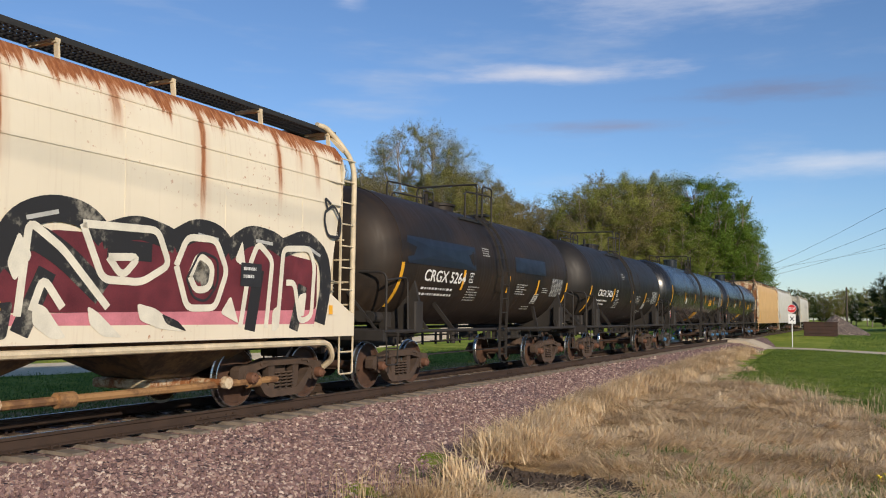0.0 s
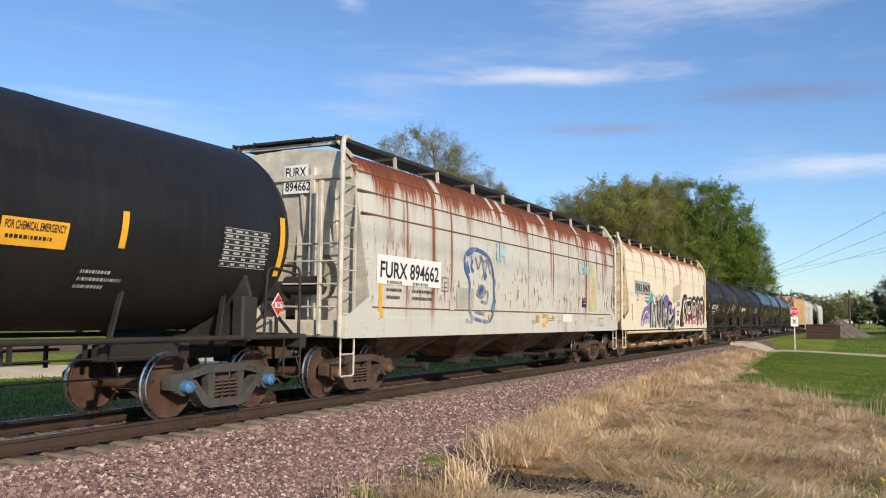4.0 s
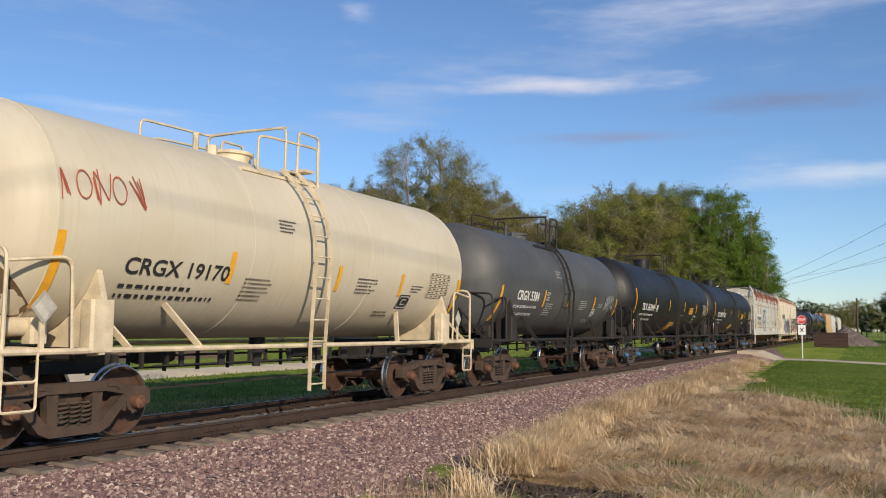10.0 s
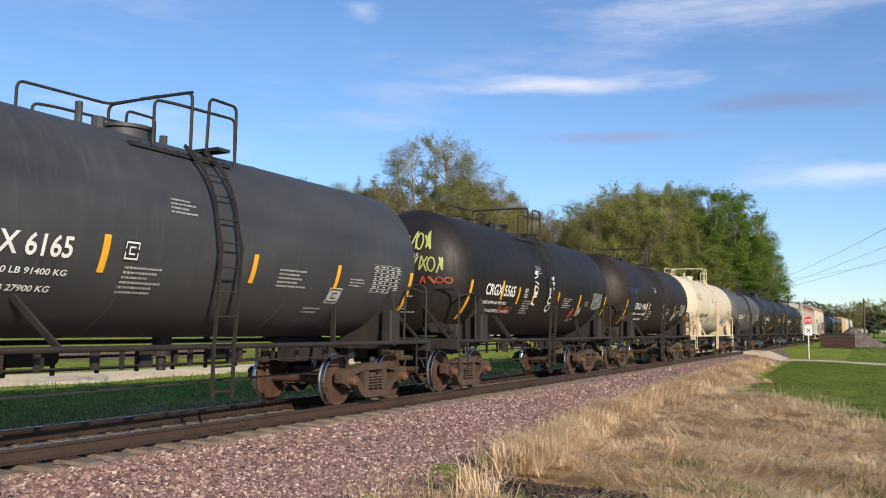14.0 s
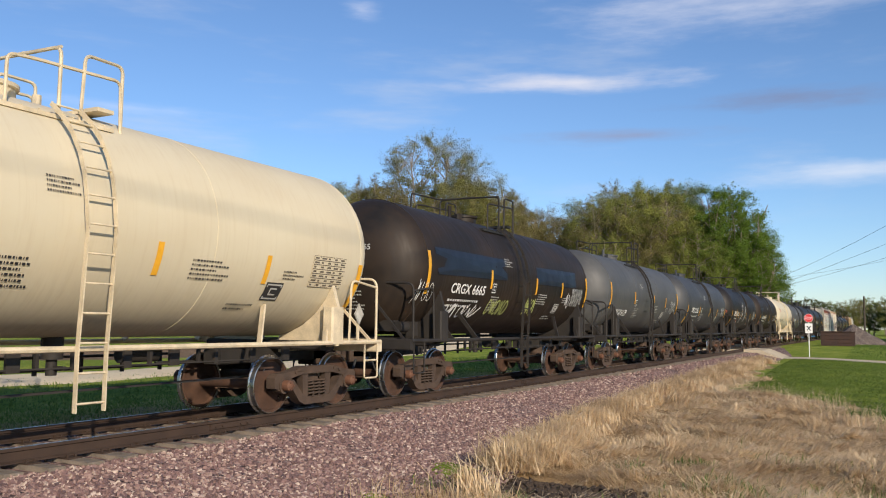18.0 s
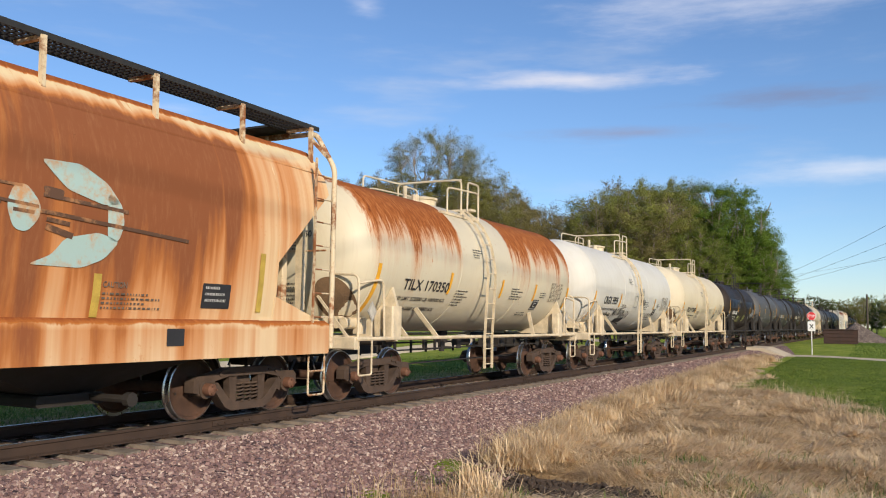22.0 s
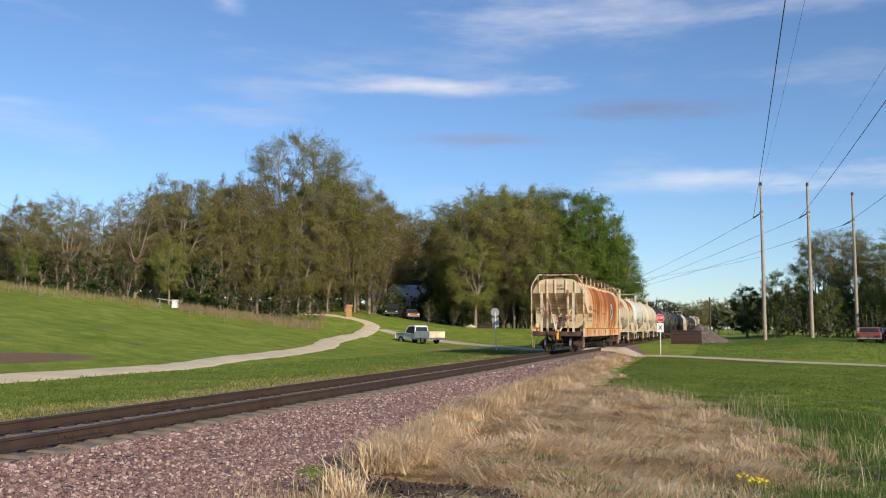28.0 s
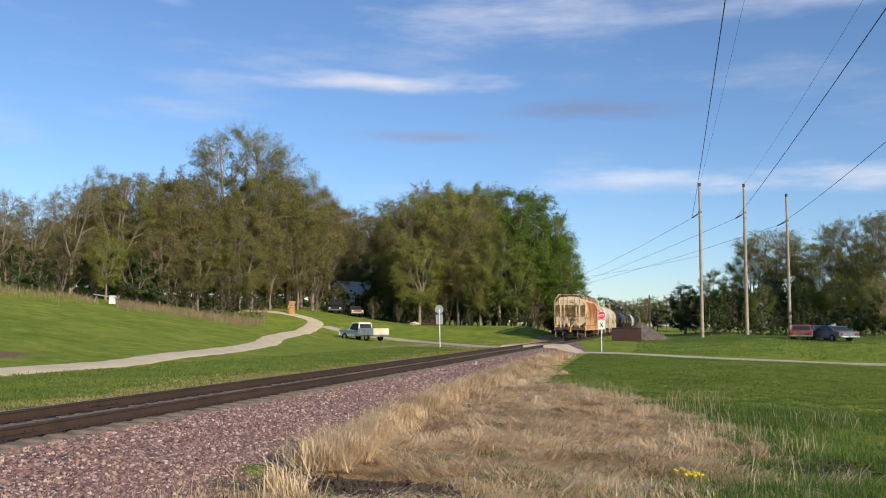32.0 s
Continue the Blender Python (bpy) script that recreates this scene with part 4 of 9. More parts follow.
for k in range(4):
    rnd = random.Random(k)
    g = Geo()
    vs = []
    for y in (-0.11, 0.11):
        for x in (-1.3, -0.6, 0.1, 0.7, 1.3):
            for z in (-0.18, 0.0):
                vs.append((x + rnd.uniform(-0.02, 0.02), y + rnd.uniform(-0.012, 0.012), z + rnd.uniform(-0.008, 0.006)))
    n = 10
    fs = [(0, 1, n + 1, n), (8, n + 8, n + 9, 9)]
    for i in range(4):
        a = 2 * i
        fs += [(a, a + 2, a + 3, a + 1), (n + a, n + a + 1, n + a + 3, n + a + 2), (a + 1, a + 3, n + a + 3, n + a + 1), (a, n + a, n + a + 2, a + 2)]
    g.add(vs, fs)
    tie_geo.append(g.mesh("tie", M_TIE))
plate = Geo()
for side in (1, -1):
    plate.box((side * 0.755, 0, 0.008), (0.34, 0.19, 0.016))
    for dx, dy in ((0.1, 0.05), (-0.1, -0.05), (0.1, -0.06)):
        plate.box((side * 0.755 + dx, dy, 0.03), (0.025, 0.025, 0.04))
plate = plate.mesh("tie_plate", M_RAIL)
rnd = random.Random(9)
ties = [-8 + 0.52 * i for i in range(190)]
for i, y in enumerate(ties):
    tie = part("tie", tie_geo[i % 4], None, track, at=pose(rnd.uniform(-0.06, 0.06), y + rnd.uniform(-0.04, 0.04), -0.19, 0, 0, rnd.uniform(-1.5, 1.5)))
    if y < 40:
        part("tie_plate", plate, None, tie)
g = Geo()
for i in range(400):
    for y in (-8.4 - 0.52 * i, 91 + 0.52 * i):
        if -240 < y < 300:
            g.box((0, y, -0.28), (2.6, 0.22, 0.18))
tagged(part("far_ties", g, M_TIE, track), kind="stuff")
# planked gravel crossing
g = Geo().prism(((-2.6, -0.36), (-2.2, -0.06), (-0.87, -0.012), (-0.87, -0.2), (-0.64, -0.2), (-0.64, -0.03), (0.64, -0.03), (0.64, -0.2), (0.87, -0.2), (0.87, -0.012), (2.0, -0.06), (3.4, -0.62), (3.4, -0.8), (-2.6, -0.6)), "Y", 61.6, 67.0)
solo("crossing_apron", g, M_ROAD, "gravel apron of the farm crossing between the rails", "crossing", kind="structure")

# ---- running gear, shared by every car ----
WHEEL_R = 0.457
BASE = 0.889        # half the axle spacing of a truck


def side_frame_mesh(material):
    """Cast side frame seen edge on: arched top chord, sagging bottom chord, two columns, pedestals over the bearings."""
    g = Geo()
    for half in (1, -1):
        top = [(0, 0.74), (0.45, 0.74), (0.78, 0.66), (1.08, 0.64), (1.14, 0.58), (1.14, 0.42), (1.05, 0.40), (1.03, 0.52), (0.76, 0.52), (0.73, 0.56), (0.42, 0.62), (0, 0.62)]
        bot = [(0, 0.12), (0.36, 0.12), (0.50, 0.18), (0.78, 0.50), (0.66, 0.54), (0.42, 0.30), (0.32, 0.245), (0, 0.245)]
        col = [(0.24, 0.22), (0.37, 0.22), (0.40, 0.64), (0.24, 0.64)]
        brace = [(0.70, 0.36), (0.76, 0.34), (0.78, 0.56), (0.70, 0.56)]
        for poly, d in ((top, 0.085), (bot, 0.085), (col, 0.06), (brace, 0.07)):
            g.prism([(half * a, b) for a, b in poly], "X", -d, d)
        g.cyl((-0.09, half * BASE, WHEEL_R), (0.09, half * BASE, WHEEL_R), 0.135, n=14)
        g.box((0.0, half * (BASE + 0.12), WHEEL_R), (0.15, 0.07, 0.16))
        g.cyl((0.07, half * 0.62, 0.66), (0.11, half * 0.62, 0.66), 0.03, n=8)
        g.box((0.095, half * 0.52, 0.69), (0.02, 0.16, 0.035))
    return g.mesh("side_frame", material, 35)


def spring_mesh():
    g = Geo()
    g.tube([(0.03 + 0.075 * math.cos(a), 0.075 * math.sin(a), 0.25 + 0.26 * a / (5 * 2 * math.pi)) for a in [i * 2 * math.pi / 9 for i in range(46)]], 0.016, 5)
    return g.mesh("coil_spring", M_TRUCK, 60)


def wheelset_mesh():
    """Two dished wheels with flanges and bright treads on one axle; hub along X at the origin."""
    g = Geo()
    for s in (1, -1):
        prof = [(0.0, 0.80), (0.085, 0.80), (0.105, 0.775), (0.12, 0.80), (0.17, 0.795), (0.25, 0.765), (0.33, 0.755), (0.385, 0.765), (0.405, 0.80), (0.435, 0.812)]
        g.lathe([(r, s * h) for r, h in prof], 30, "X")
        prof = [(0.435, 0.705), (0.41, 0.70), (0.38, 0.725), (0.25, 0.72), (0.12, 0.69), (0.09, 0.66)]
        g.lathe([(r, s * h) for r, h in prof], 30, "X")
    g.lathe([(0.085, -0.7), (0.075, 0.0), (0.085, 0.7)], 14, "X")
    dark = len(g.f)
    for s in (1, -1):
        g.lathe([(r, s * h) for r, h in ((0.435, 0.812), (0.452, 0.806), (0.457, 0.76), (0.459, 0.735), (0.482, 0.724), (0.485, 0.714), (0.478, 0.704), (0.435, 0.705))], 30, "X")
        # chalk and paint marks that show the turning
        for a, w in ((0.5, 0.05), (3.4, 0.03)):
            c, n = math.cos(a), math.sin(a)
            g.box((s * 0.776, 0.30 * c, 0.30 * n), (0.012, w, 0.025), Matrix.Rotation(a, 3, "X"))
    me = g.mesh("wheelset", (M_WHEEL, M_TREAD), 35)
    me.polygons.foreach_set("material_index", [0 if i < dark else 1 for i in range(len(me.polygons))])
    return me


def bolster_mesh():
    g = Geo().box((0, 0, 0.50), (1.9, 0.34, 0.24), cut=0.04)
    g.cyl((0, 0, 0.6), (0, 0, 0.80), 0.2, n=14)
    for s in (1, -1):
        g.box((0, s * 0.40, 0.40), (1.45, 0.07, 0.10))
        g.box((0, s * 0.47, 0.36), (1.5, 0.06, 0.07))
        for e in (1, -1):
            g.box((e * 0.75, s * 0.44, 0.36), (0.10, 0.05, 0.22))
        g.bar((0.3, s * 0.43, 0.42), (-0.2, s * 0.1, 0.3), 0.05, 0.05)
    return g.mesh("truck", M_TRUCK, 35)


FRAME = {"rust": side_frame_mesh(M_TRUCK), "grey": side_frame_mesh(M_TRUCK2)}
SPRING, WHEELSET, BOLSTER = spring_mesh(), wheelset_mesh(), bolster_mesh()
CAP = {}
for key, m in (("blue", M_CAPBLUE), ("rust", M_CAPRUST)):
    g = Geo().lathe([(0.0, 0.16), (0.05, 0.155), (0.085, 0.13), (0.09, 0.09), (0.09, 0.0)], 14, "X")
    for k in range(3):
        a = 2 * math.pi * k / 3
        g.cyl((0.13, 0.055 * math.cos(a), 0.055 * math.sin(a)), (0.17, 0.055 * math.cos(a), 0.055 * math.sin(a)), 0.014, n=6)
    CAP[key] = g.mesh("bearing_cap", m, 40)
CARS, WHEELS = [], []


def add_truck(car, y, frame_kind, cap_kind, turn):
    """A four-wheel truck under a car."""
    truck = part("truck", BOLSTER, None, car, "rusty two-axle truck with coil springs", at=pose(0, y, 0))
    for s in (1, -1):
        part("side_frame", FRAME[frame_kind], None, truck, at=pose(s * 0.99, 0, 0, 0, 0, 0 if s > 0 else 180))
        for dy in (-0.16, 0.0, 0.16):
            part("coil_spring", SPRING, None, truck, at=pose(s * 0.99, dy, 0, 0, 0, 0 if s > 0 else 180))
        for e in (1, -1):
            part("bearing_cap", CAP[cap_kind], None, truck, at=pose(s * 1.06, e * BASE, WHEEL_R, 0, 0, 0 if s > 0 else 180))
    for e in (1, -1):
        w = part("wheelset", WHEELSET, None, truck, "wheel pair with bright worn treads", at=pose(0, e * BASE, WHEEL_R))
        if turn:
            WHEELS.append((w, e * BASE, random.Random(len(WHEELS)).uniform(0, 90)))
    return truck


def add_coupler(car, y, s, material=M_TRUCK):
    """Draft sill, knuckle coupler, cut lever and air hose at one end; s: which way the end faces."""
    g = Geo().box((0, y - s * 0.62, 0.86), (0.36, 0.5, 0.34), cut=0.02)
    g.box((0, y - s * 0.28, 0.84), (0.16, 0.5, 0.17), cut=0.02)
    g.box((s * 0.03, y - s * 0.05, 0.84), (0.30, 0.16, 0.28), cut=0.03)
    g.cyl((s * 0.12, y + s * 0.02, 0.72), (s * 0.12, y + s * 0.02, 0.96), 0.06, n=8)
    part("coupler", g, material, car, "rusty knuckle coupler", 35)
    g = Geo().tube(bend(((s * 0.1, y - s * 0.2, 0.98), (s * 0.3, y - s * 0.35, 1.0), (s * 1.1, y - s * 0.42, 0.95), (s * 1.25, y - s * 0.42, 0.6)), 0.1), 0.014, 5)
    part("cut_lever", g, M_UNDER, car)
    g = Geo().tube([(-s * 0.3, y - s * 0.4, 0.75), (-s * 0.32, y - s * 0.25, 0.55), (-s * 0.28, y - s * 0.1, 0.38), (-s * 0.2, y, 0.35)], 0.026, 6)
    part("air_hose", g, M_GRATE, car)


def brake_wheel(car, x, y, z, s, material):
    g = Geo()
    g.tube([(x + 0.27 * math.cos(a), y, z + 0.27 * math.sin(a)) for a in [i * math.pi / 10 for i in range(21)]], 0.02, 6)
    for k in range(5):
        a = 2 * math.pi * k / 5 + 0.3
        g.bar((x, y + s * 0.02, z), (x + 0.27 * math.cos(a), y, z + 0.27 * math.sin(a)), 0.035, 0.012, (0, 1, 0))
    g.cyl((x, y - s * 0.2, z), (x, y + s * 0.03, z), 0.045, n=8)
    part("brake_wheel", g, material, car, "spoked hand-brake wheel", 40)
    g = Geo().box((x, y - s * 0.2, z - 0.05), (0.22, 0.16, 0.32), cut=0.03)
    g.cyl((x, y - s * 0.2, z - 0.2), (x, y - s * 0.2, 1.0), 0.015, n=6)
    part("brake_gearbox", g, material, car, "", 40)


def sill_step(car, x, y, material, depth=0.62, w=0.42, top=1.12):
    g = Geo()
    for z in (top - depth, top - depth * 0.5):
        g.tube(bend(((x, y - w / 2, top), (x, y - w / 2, z), (x, y + w / 2, z), (x, y + w / 2, top)), 0.05, 3), 0.017, 5)
    part("sill_step", g, material, car)


# ---- tank cars ----
def tank_car(spec):
    """A tank car about its own middle: rail tops at z 0, running along +Y, its near side +X."""
    long = spec["long"]
    half, span, cyl, R, zc = (8.79, 6.84, 7.55, 1.49, 2.71) if long else (6.42, 4.46, 5.12, *spec.get("bore", (1.43, 2.66)))
    paint, trim = spec["paint"], spec["trim"]
    car = thing("tank_car", spec["label"], "tank car", pose(0, spec["at"], 0), "cars of the freight train")
    CARS.append((car, spec["at"]))
    head = 0.78

    dish = lambda r: head * max(0.0, 1 - min(1.0, r / R) ** 2.3) ** 0.58
    prof = [(0.0, -cyl - head)] + [(R * r, -cyl - dish(R * r)) for r in (0.2, 0.4, 0.56, 0.7, 0.8, 0.88, 0.94, 0.98, 1.0)]
    prof += [(R, -cyl + (2 * cyl) * k / 12) for k in range(1, 12)]
    prof += [(r, -h) for r, h in prof[9::-1]]
    part("tank_shell", Geo().lathe(prof, 48, "Y", (0, 0, zc)), paint, car, spec.get("shell", ""), 40)
    rings = (-cyl, -cyl * 0.34, cyl * 0.3, cyl) if not long else (-cyl, -cyl * 0.5, 0.0, cyl * 0.5, cyl)
    for y in rings:
        g = Geo().lathe([(R - 0.01, y - 0.035), (R + 0.006, y - 0.03), (R + 0.006, y + 0.03), (R - 0.01, y + 0.035)], 48, "Y", (0, 0, zc))
        part("seam_band", g, paint, car, "", 30)

    def surf(y, z, off=0.014):
        a = math.asin(max(-1, min(1, (z - zc) / R)))
        return ((R + off) * math.cos(a), y, zc + (R + off) * math.sin(a))

    def end_surf(x, z, off=0.02):
        r = min(1.0, math.hypot(x, z - zc) / R)
        return (x, -cyl - dish(r * R) - off, z)

    # reflective strips
    tape = spec.get("tape", M_YELLOW)
    for y, z1, h in spec["tapes"]:
        flat, fs = patch(0, 0, 1, 1, 1, 6)
        lay(car, "reflective_strip", flat, fs, y - 0.05, z1 - h, 0.10 if h < 0.7 else 0.12, h, surf, tape, "orange-yellow reflective strip")
    ink, faint = spec["ink"], spec.get("faint", spec["ink"])
    if spec.get("mark"):
        y, z, w, h = spec["mark_at"]
        letter(car, spec["mark"], y, z, w, h, surf, ink)
        lines = spec.get("lines")
        if lines:
            for k, line in enumerate(lines):
                letter(car, line, y - 0.08, z - 0.20 - 0.19 * k, (w * 1.06) * len(line) / max(len(l) for l in lines), 0.072, surf, ink)
        else:
            bars(car, y + 0.0, z - 0.36, w * 1.05, 0.24, 2, surf, ink, spec["seed"], 0.38)
        letter(car, spec["mark"], -0.3, 2.94, 0.78, 0.12, end_surf, faint)
        bars(car, -0.2, 2.68, 0.6, 0.18, 3, end_surf, faint, spec["seed"] + 3)
        bars(car, -0.25, 1.7, 0.6, 0.42, 6, end_surf, faint, spec["seed"] + 7)
    for k, (y, z, w, h, rows) in enumerate(spec.get("blocks", ())):
        bars(car, y, z, w, h, rows, surf, faint, spec["seed"] + 20 + k, 0.45)
    for words, y, z, w, h in spec.get("extra", ()):
        letter(car, words, y, z, w, h, surf, ink)
    for k, (y, z, w, h, bg, fg, rows, cols) in enumerate(spec.get("panels", ())):
        flat, fs = patch(0, 0, 1, 1, 2, 4)
        p = lay(car, "data_panel", flat, fs, y, z, w, h, lambda a, b: surf(a, b, 0.010), bg, "stencilled data table")
        flat, fs = [], []

        def cell(a0, b0, a1, b1):
            v, f = patch(a0, b0, a1, b1)
            fs.extend(tuple(i + len(flat) for i in t) for t in f)
            flat.extend(v)

        if rows > 1:
            # ruled table with a few figures in each field
            for r in range(rows + 1):
                cell(0, max(0, r / rows - 0.012), 1, min(1, r / rows + 0.012))
            for c in range(cols + 1):
                cell(max(0, c / cols - 0.006), 0, min(1, c / cols + 0.006), 1)
            for r in range(rows):
                for c in range(cols):
                    e = 0.45 + 0.4 * ((r * 7 + c * 5 + k) % 4) / 3
                    cell((c + 0.15) / cols, (r + 0.3) / rows, (c + e) / cols, (r + 0.68) / rows)
        else:
            # framed letter box or four-field mark
            for a0, b0, a1, b1 in ((0.06, 0.08, 0.94, 0.16), (0.06, 0.84, 0.94, 0.92), (0.06, 0.08, 0.12, 0.92), (0.88, 0.08, 0.94, 0.92), (0.3, 0.3, 0.7, 0.38), (0.3, 0.62, 0.7, 0.7), (0.3, 0.3, 0.38, 0.7)):
                cell(a0, b0, a1, b1)
        lay(p, "table_print", flat, fs, y, z, w, h, surf, fg)
    for k, (words, y, z, w, h, bg, fg) in enumerate(spec.get("signs", ())):
        flat, fs = patch(0, 0, 1, 1, 2, 3)
        p = lay(car, "notice_panel", flat, fs, y, z, w, h, lambda a, b: surf(a, b, 0.012), bg)
        for i, line in enumerate(words):
            hh = h / len(words)
            zz = z + h - hh * (i + 0.8)
            if line:
                vs, fs = text_mesh(line)
                lay(p, "lettering", vs, fs, y + 0.05 * w, zz, 0.9 * w, hh * 0.6, lambda a, b: surf(a, b, 0.02), fg)
            else:
                bars(p, y + 0.08 * w, zz, 0.84 * w, hh * 0.6, 1, lambda a, b: surf(a, b, 0.02), fg, 5)

    # side sills with raked braces and saddles
    zs = 1.13
    for s in (1, -1):
        g = Geo().cyl((s * 1.43, -half + 0.6, zs), (s * 1.43, half - 0.6, zs), 0.038, n=8)
        part("side_sill", g, trim, car)
        ybr = ((-6.2, -4.35, -2.5, 2.4, 4.3, 6.2) if long else (-2.78, 2.5, 4.15, -4.0))
        for y in ybr:
            d = 0.42 if y < 0 else -0.42
            g = Geo().bar((s * 1.42, y, zs), (s * 1.13, y - d, 1.72), 0.09, 0.03, (0, 1, 0))
            part("brace", g, trim, car)
        for e in (1, -1):
            y = e * span
            g = Geo()
            zt = lambda x: zc - math.sqrt(max(0.0, (R + 0.012) ** 2 - x * x))
            arc = [(s * x, zt(x)) for x in (0.25, 0.5, 0.75, 1.0, 1.2, 1.35)]
            g.prism(arc + [(s * 1.46, 1.75), (s * 1.46, 1.08), (s * 0.25, 0.95)], "Y", y - 0.04, y + 0.04)
            g.box((s * 1.36, y, 1.42), (0.22, 0.34, 0.62), cut=0.03)
            part("saddle", g, trim, car)
    for e in (1, -1):
        ye = e * (half - 0.62)
        g = Geo().box((0, ye, 1.06), (2.9, 0.16, 0.22), cut=0.02)
        part("end_sill", g, trim, car)
        g = Geo().box((0, ye - e * 0.32, 1.15), (2.9, 0.5, 0.03))
        for k in range(9):
            g.box((0, ye - e * (0.1 + 0.055 * k), 1.172), (2.86, 0.012, 0.02))
        part("end_platform", g, trim, car)
        for s in (1, -1):
            top = 2.26
            g = Geo().tube(bend(((s * 1.42, ye - e * 0.08, 1.1), (s * 1.42, ye - e * 0.08, top), (s * 0.28, ye - e * 0.08, top + 0.04), (s * 0.22, ye - e * 0.25, top + 0.04)), 0.16), 0.024, 6)
            g.tube(bend(((s * 1.42, ye - e * 0.08, top - 0.15), (s * 1.42, ye - e * 0.9, top - 0.05), (s * 1.42, ye - e * 0.95, 1.15)), 0.16), 0.022, 6)
            part("end_handrail", g, trim, car)
            g = Geo().bar((s * 0.3, ye - e * 0.12, 2.12), (s * 1.25, ye - e * 0.02, 1.16), 0.05, 0.03, (0, 1, 0))
            part("rail_brace", g, trim, car)
            sill_step(car, s * 1.45, ye - e * 0.28, trim)
        add_coupler(car, e * half, e)
        # placard on its holder
        if spec.get("placard"):
            g = Geo().prism([(0, 0.19), (0.19, 0), (0, -0.19), (-0.19, 0)], "X", -0.006, 0.006)
            m = Matrix.Translation((1.38, e * (span + 0.75), 1.62)) @ Matrix.Rotation(radians(8), 4, "Z")
            p = part("placard", g, M_SIGNWHITE if spec["placard"] == "red" else M_PLACARD, car, "diamond-shaped hazard placard in its holder", at=m)
            if spec["placard"] == "red":
                part("placard_border", Geo().prism([(0, 0.17), (0.17, 0), (0, -0.17), (-0.17, 0)], "X", 0.007, 0.011), M_REDSIGN, p)
                band = part("placard_band", Geo().box((0.0135, 0, -0.0), (0.003, 0.22, 0.09)), M_SIGNWHITE, p)
                vs, fs = text_mesh("1987")
                lay(p, "lettering", vs, fs, -0.095, -0.035, 0.19, 0.07, lambda a, b: (0.017, a, b), M_BLACKINK, "black placard figures")
            else:
                part("placard_mark", Geo().prism([(0, 0.14), (0.14, 0), (0, -0.14), (-0.14, 0)], "X", 0.007, 0.010), M_TRIMGREY, p)
            part("placard_holder", Geo().box((1.36, e * (span + 0.75), 1.34), (0.03, 0.06, 0.42)), trim, car)
    ye = -(half - 0.62)
    brake_wheel(car, -0.75 if spec["seed"] % 2 else -0.55, ye - 0.02, 1.9, -1, M_UNDER if trim is M_UNDER else M_TRIMRUST)
    # valve gear and brake lines on the end platform and beneath
    g = Geo().box((0.62, -span - 0.75, 1.42), (0.45, 0.5, 0.22), cut=0.04)
    g.cyl((0.9, -span - 1.0, 1.40), (0.9, -span - 0.5, 1.40), 0.11, n=10)
    g.box((0.98, -span - 0.55, 1.36), (0.2, 0.22, 0.3), cut=0.03)
    part("brake_valve", g, trim, car, "", 40)
    for e in (1, -1):
        g = Geo().box((0, e * (half + span - 1.9) / 2, 0.90), (0.36, half - span + 0.9, 0.24), cut=0.02)
        g.box((0, e * span, 1.08), (2.5, 0.4, 0.16), cut=0.03)
        part("stub_sill", g, M_UNDER, car)
    g = Geo().tube([(-1.1, -span + 1.2, 0.92), (-1.1, span - 1.2, 0.92)], 0.022, 6)
    g.tube([(-1.3, -span + 1.2, 0.72), (-1.3, span - 1.2, 0.72)], 0.018, 6)
    for k in range(9):
        y = -span + 1.3 + (2 * span - 2.6) * k / 8
        g.box((-1.25, y, 0.86), (0.05, 0.05, 0.42))
        g.box((1.15, y + 0.3, 1.0), (0.04, 0.07 + 0.05 * (k % 3), 0.26))
        g.box((0.4 - 0.3 * (k % 3), y - 0.2, 0.93), (0.05, 0.05, 0.2 + 0.06 * (k % 2)))
    g.tube([(1.15, -span + 1.1, 0.90), (1.15, span - 1.1, 0.90)], 0.014, 5)
    part("brake_rigging", g, M_UNDER, car)
    g = Geo().lathe([(0, -0.45), (0.11, -0.40), (0.13, -0.3), (0.13, 0.3), (0.11, 0.40), (0, 0.45)], 14, "Y", (-0.7, -1.6, 0.95))
    part("air_reservoir", g, M_UNDER, car, "", 40)
    g = Geo().cyl((0, 0.1, 1.3), (0, 0.1, 0.95), 0.14, n=12)
    g.cyl((0, 0.1, 0.95), (0, 0.1, 0.74), 0.07, n=10)
    g.box((0.1, 0.1, 0.84), (0.3, 0.05, 0.05))
    part("bottom_outlet", g, M_UNDER, car, "", 40)
    g = Geo().cyl((-0.35, 1.5, 0.95), (-0.35, 2.2, 0.95), 0.11, n=12)
    g.bar((-0.35, 2.2, 0.82), (-0.35, 3.2, 0.82), 0.04, 0.04)
    g.bar((0.55, -span + 1.0, 0.55), (0.55, span - 1.0, 0.6), 0.05, 0.03)
    part("brake_cylinder", g, M_UNDER, car, "", 40)
    # top platform, manway, railings, ladder
    yl = spec.get("ladder_y", -0.3)
    zt = zc + R
    g = Geo()
    for x in (-0.78, 0.78):
        g.box((x, yl - 0.25, zt - 0.30), (0.34, 1.9 if not long else 2.2, 0.05))
        for k in range(8):
            g.box((x, yl - 1.05 + 0.23 * k, zt - 0.265), (0.34, 0.02, 0.02))
    g.box((0, yl + 0.65, zt - 0.04), (1.7, 0.26, 0.05))
    part("top_platform", g, trim if trim is not M_UNDER else M_GRATE, car)
    hi = 4.76 if not long else 4.84
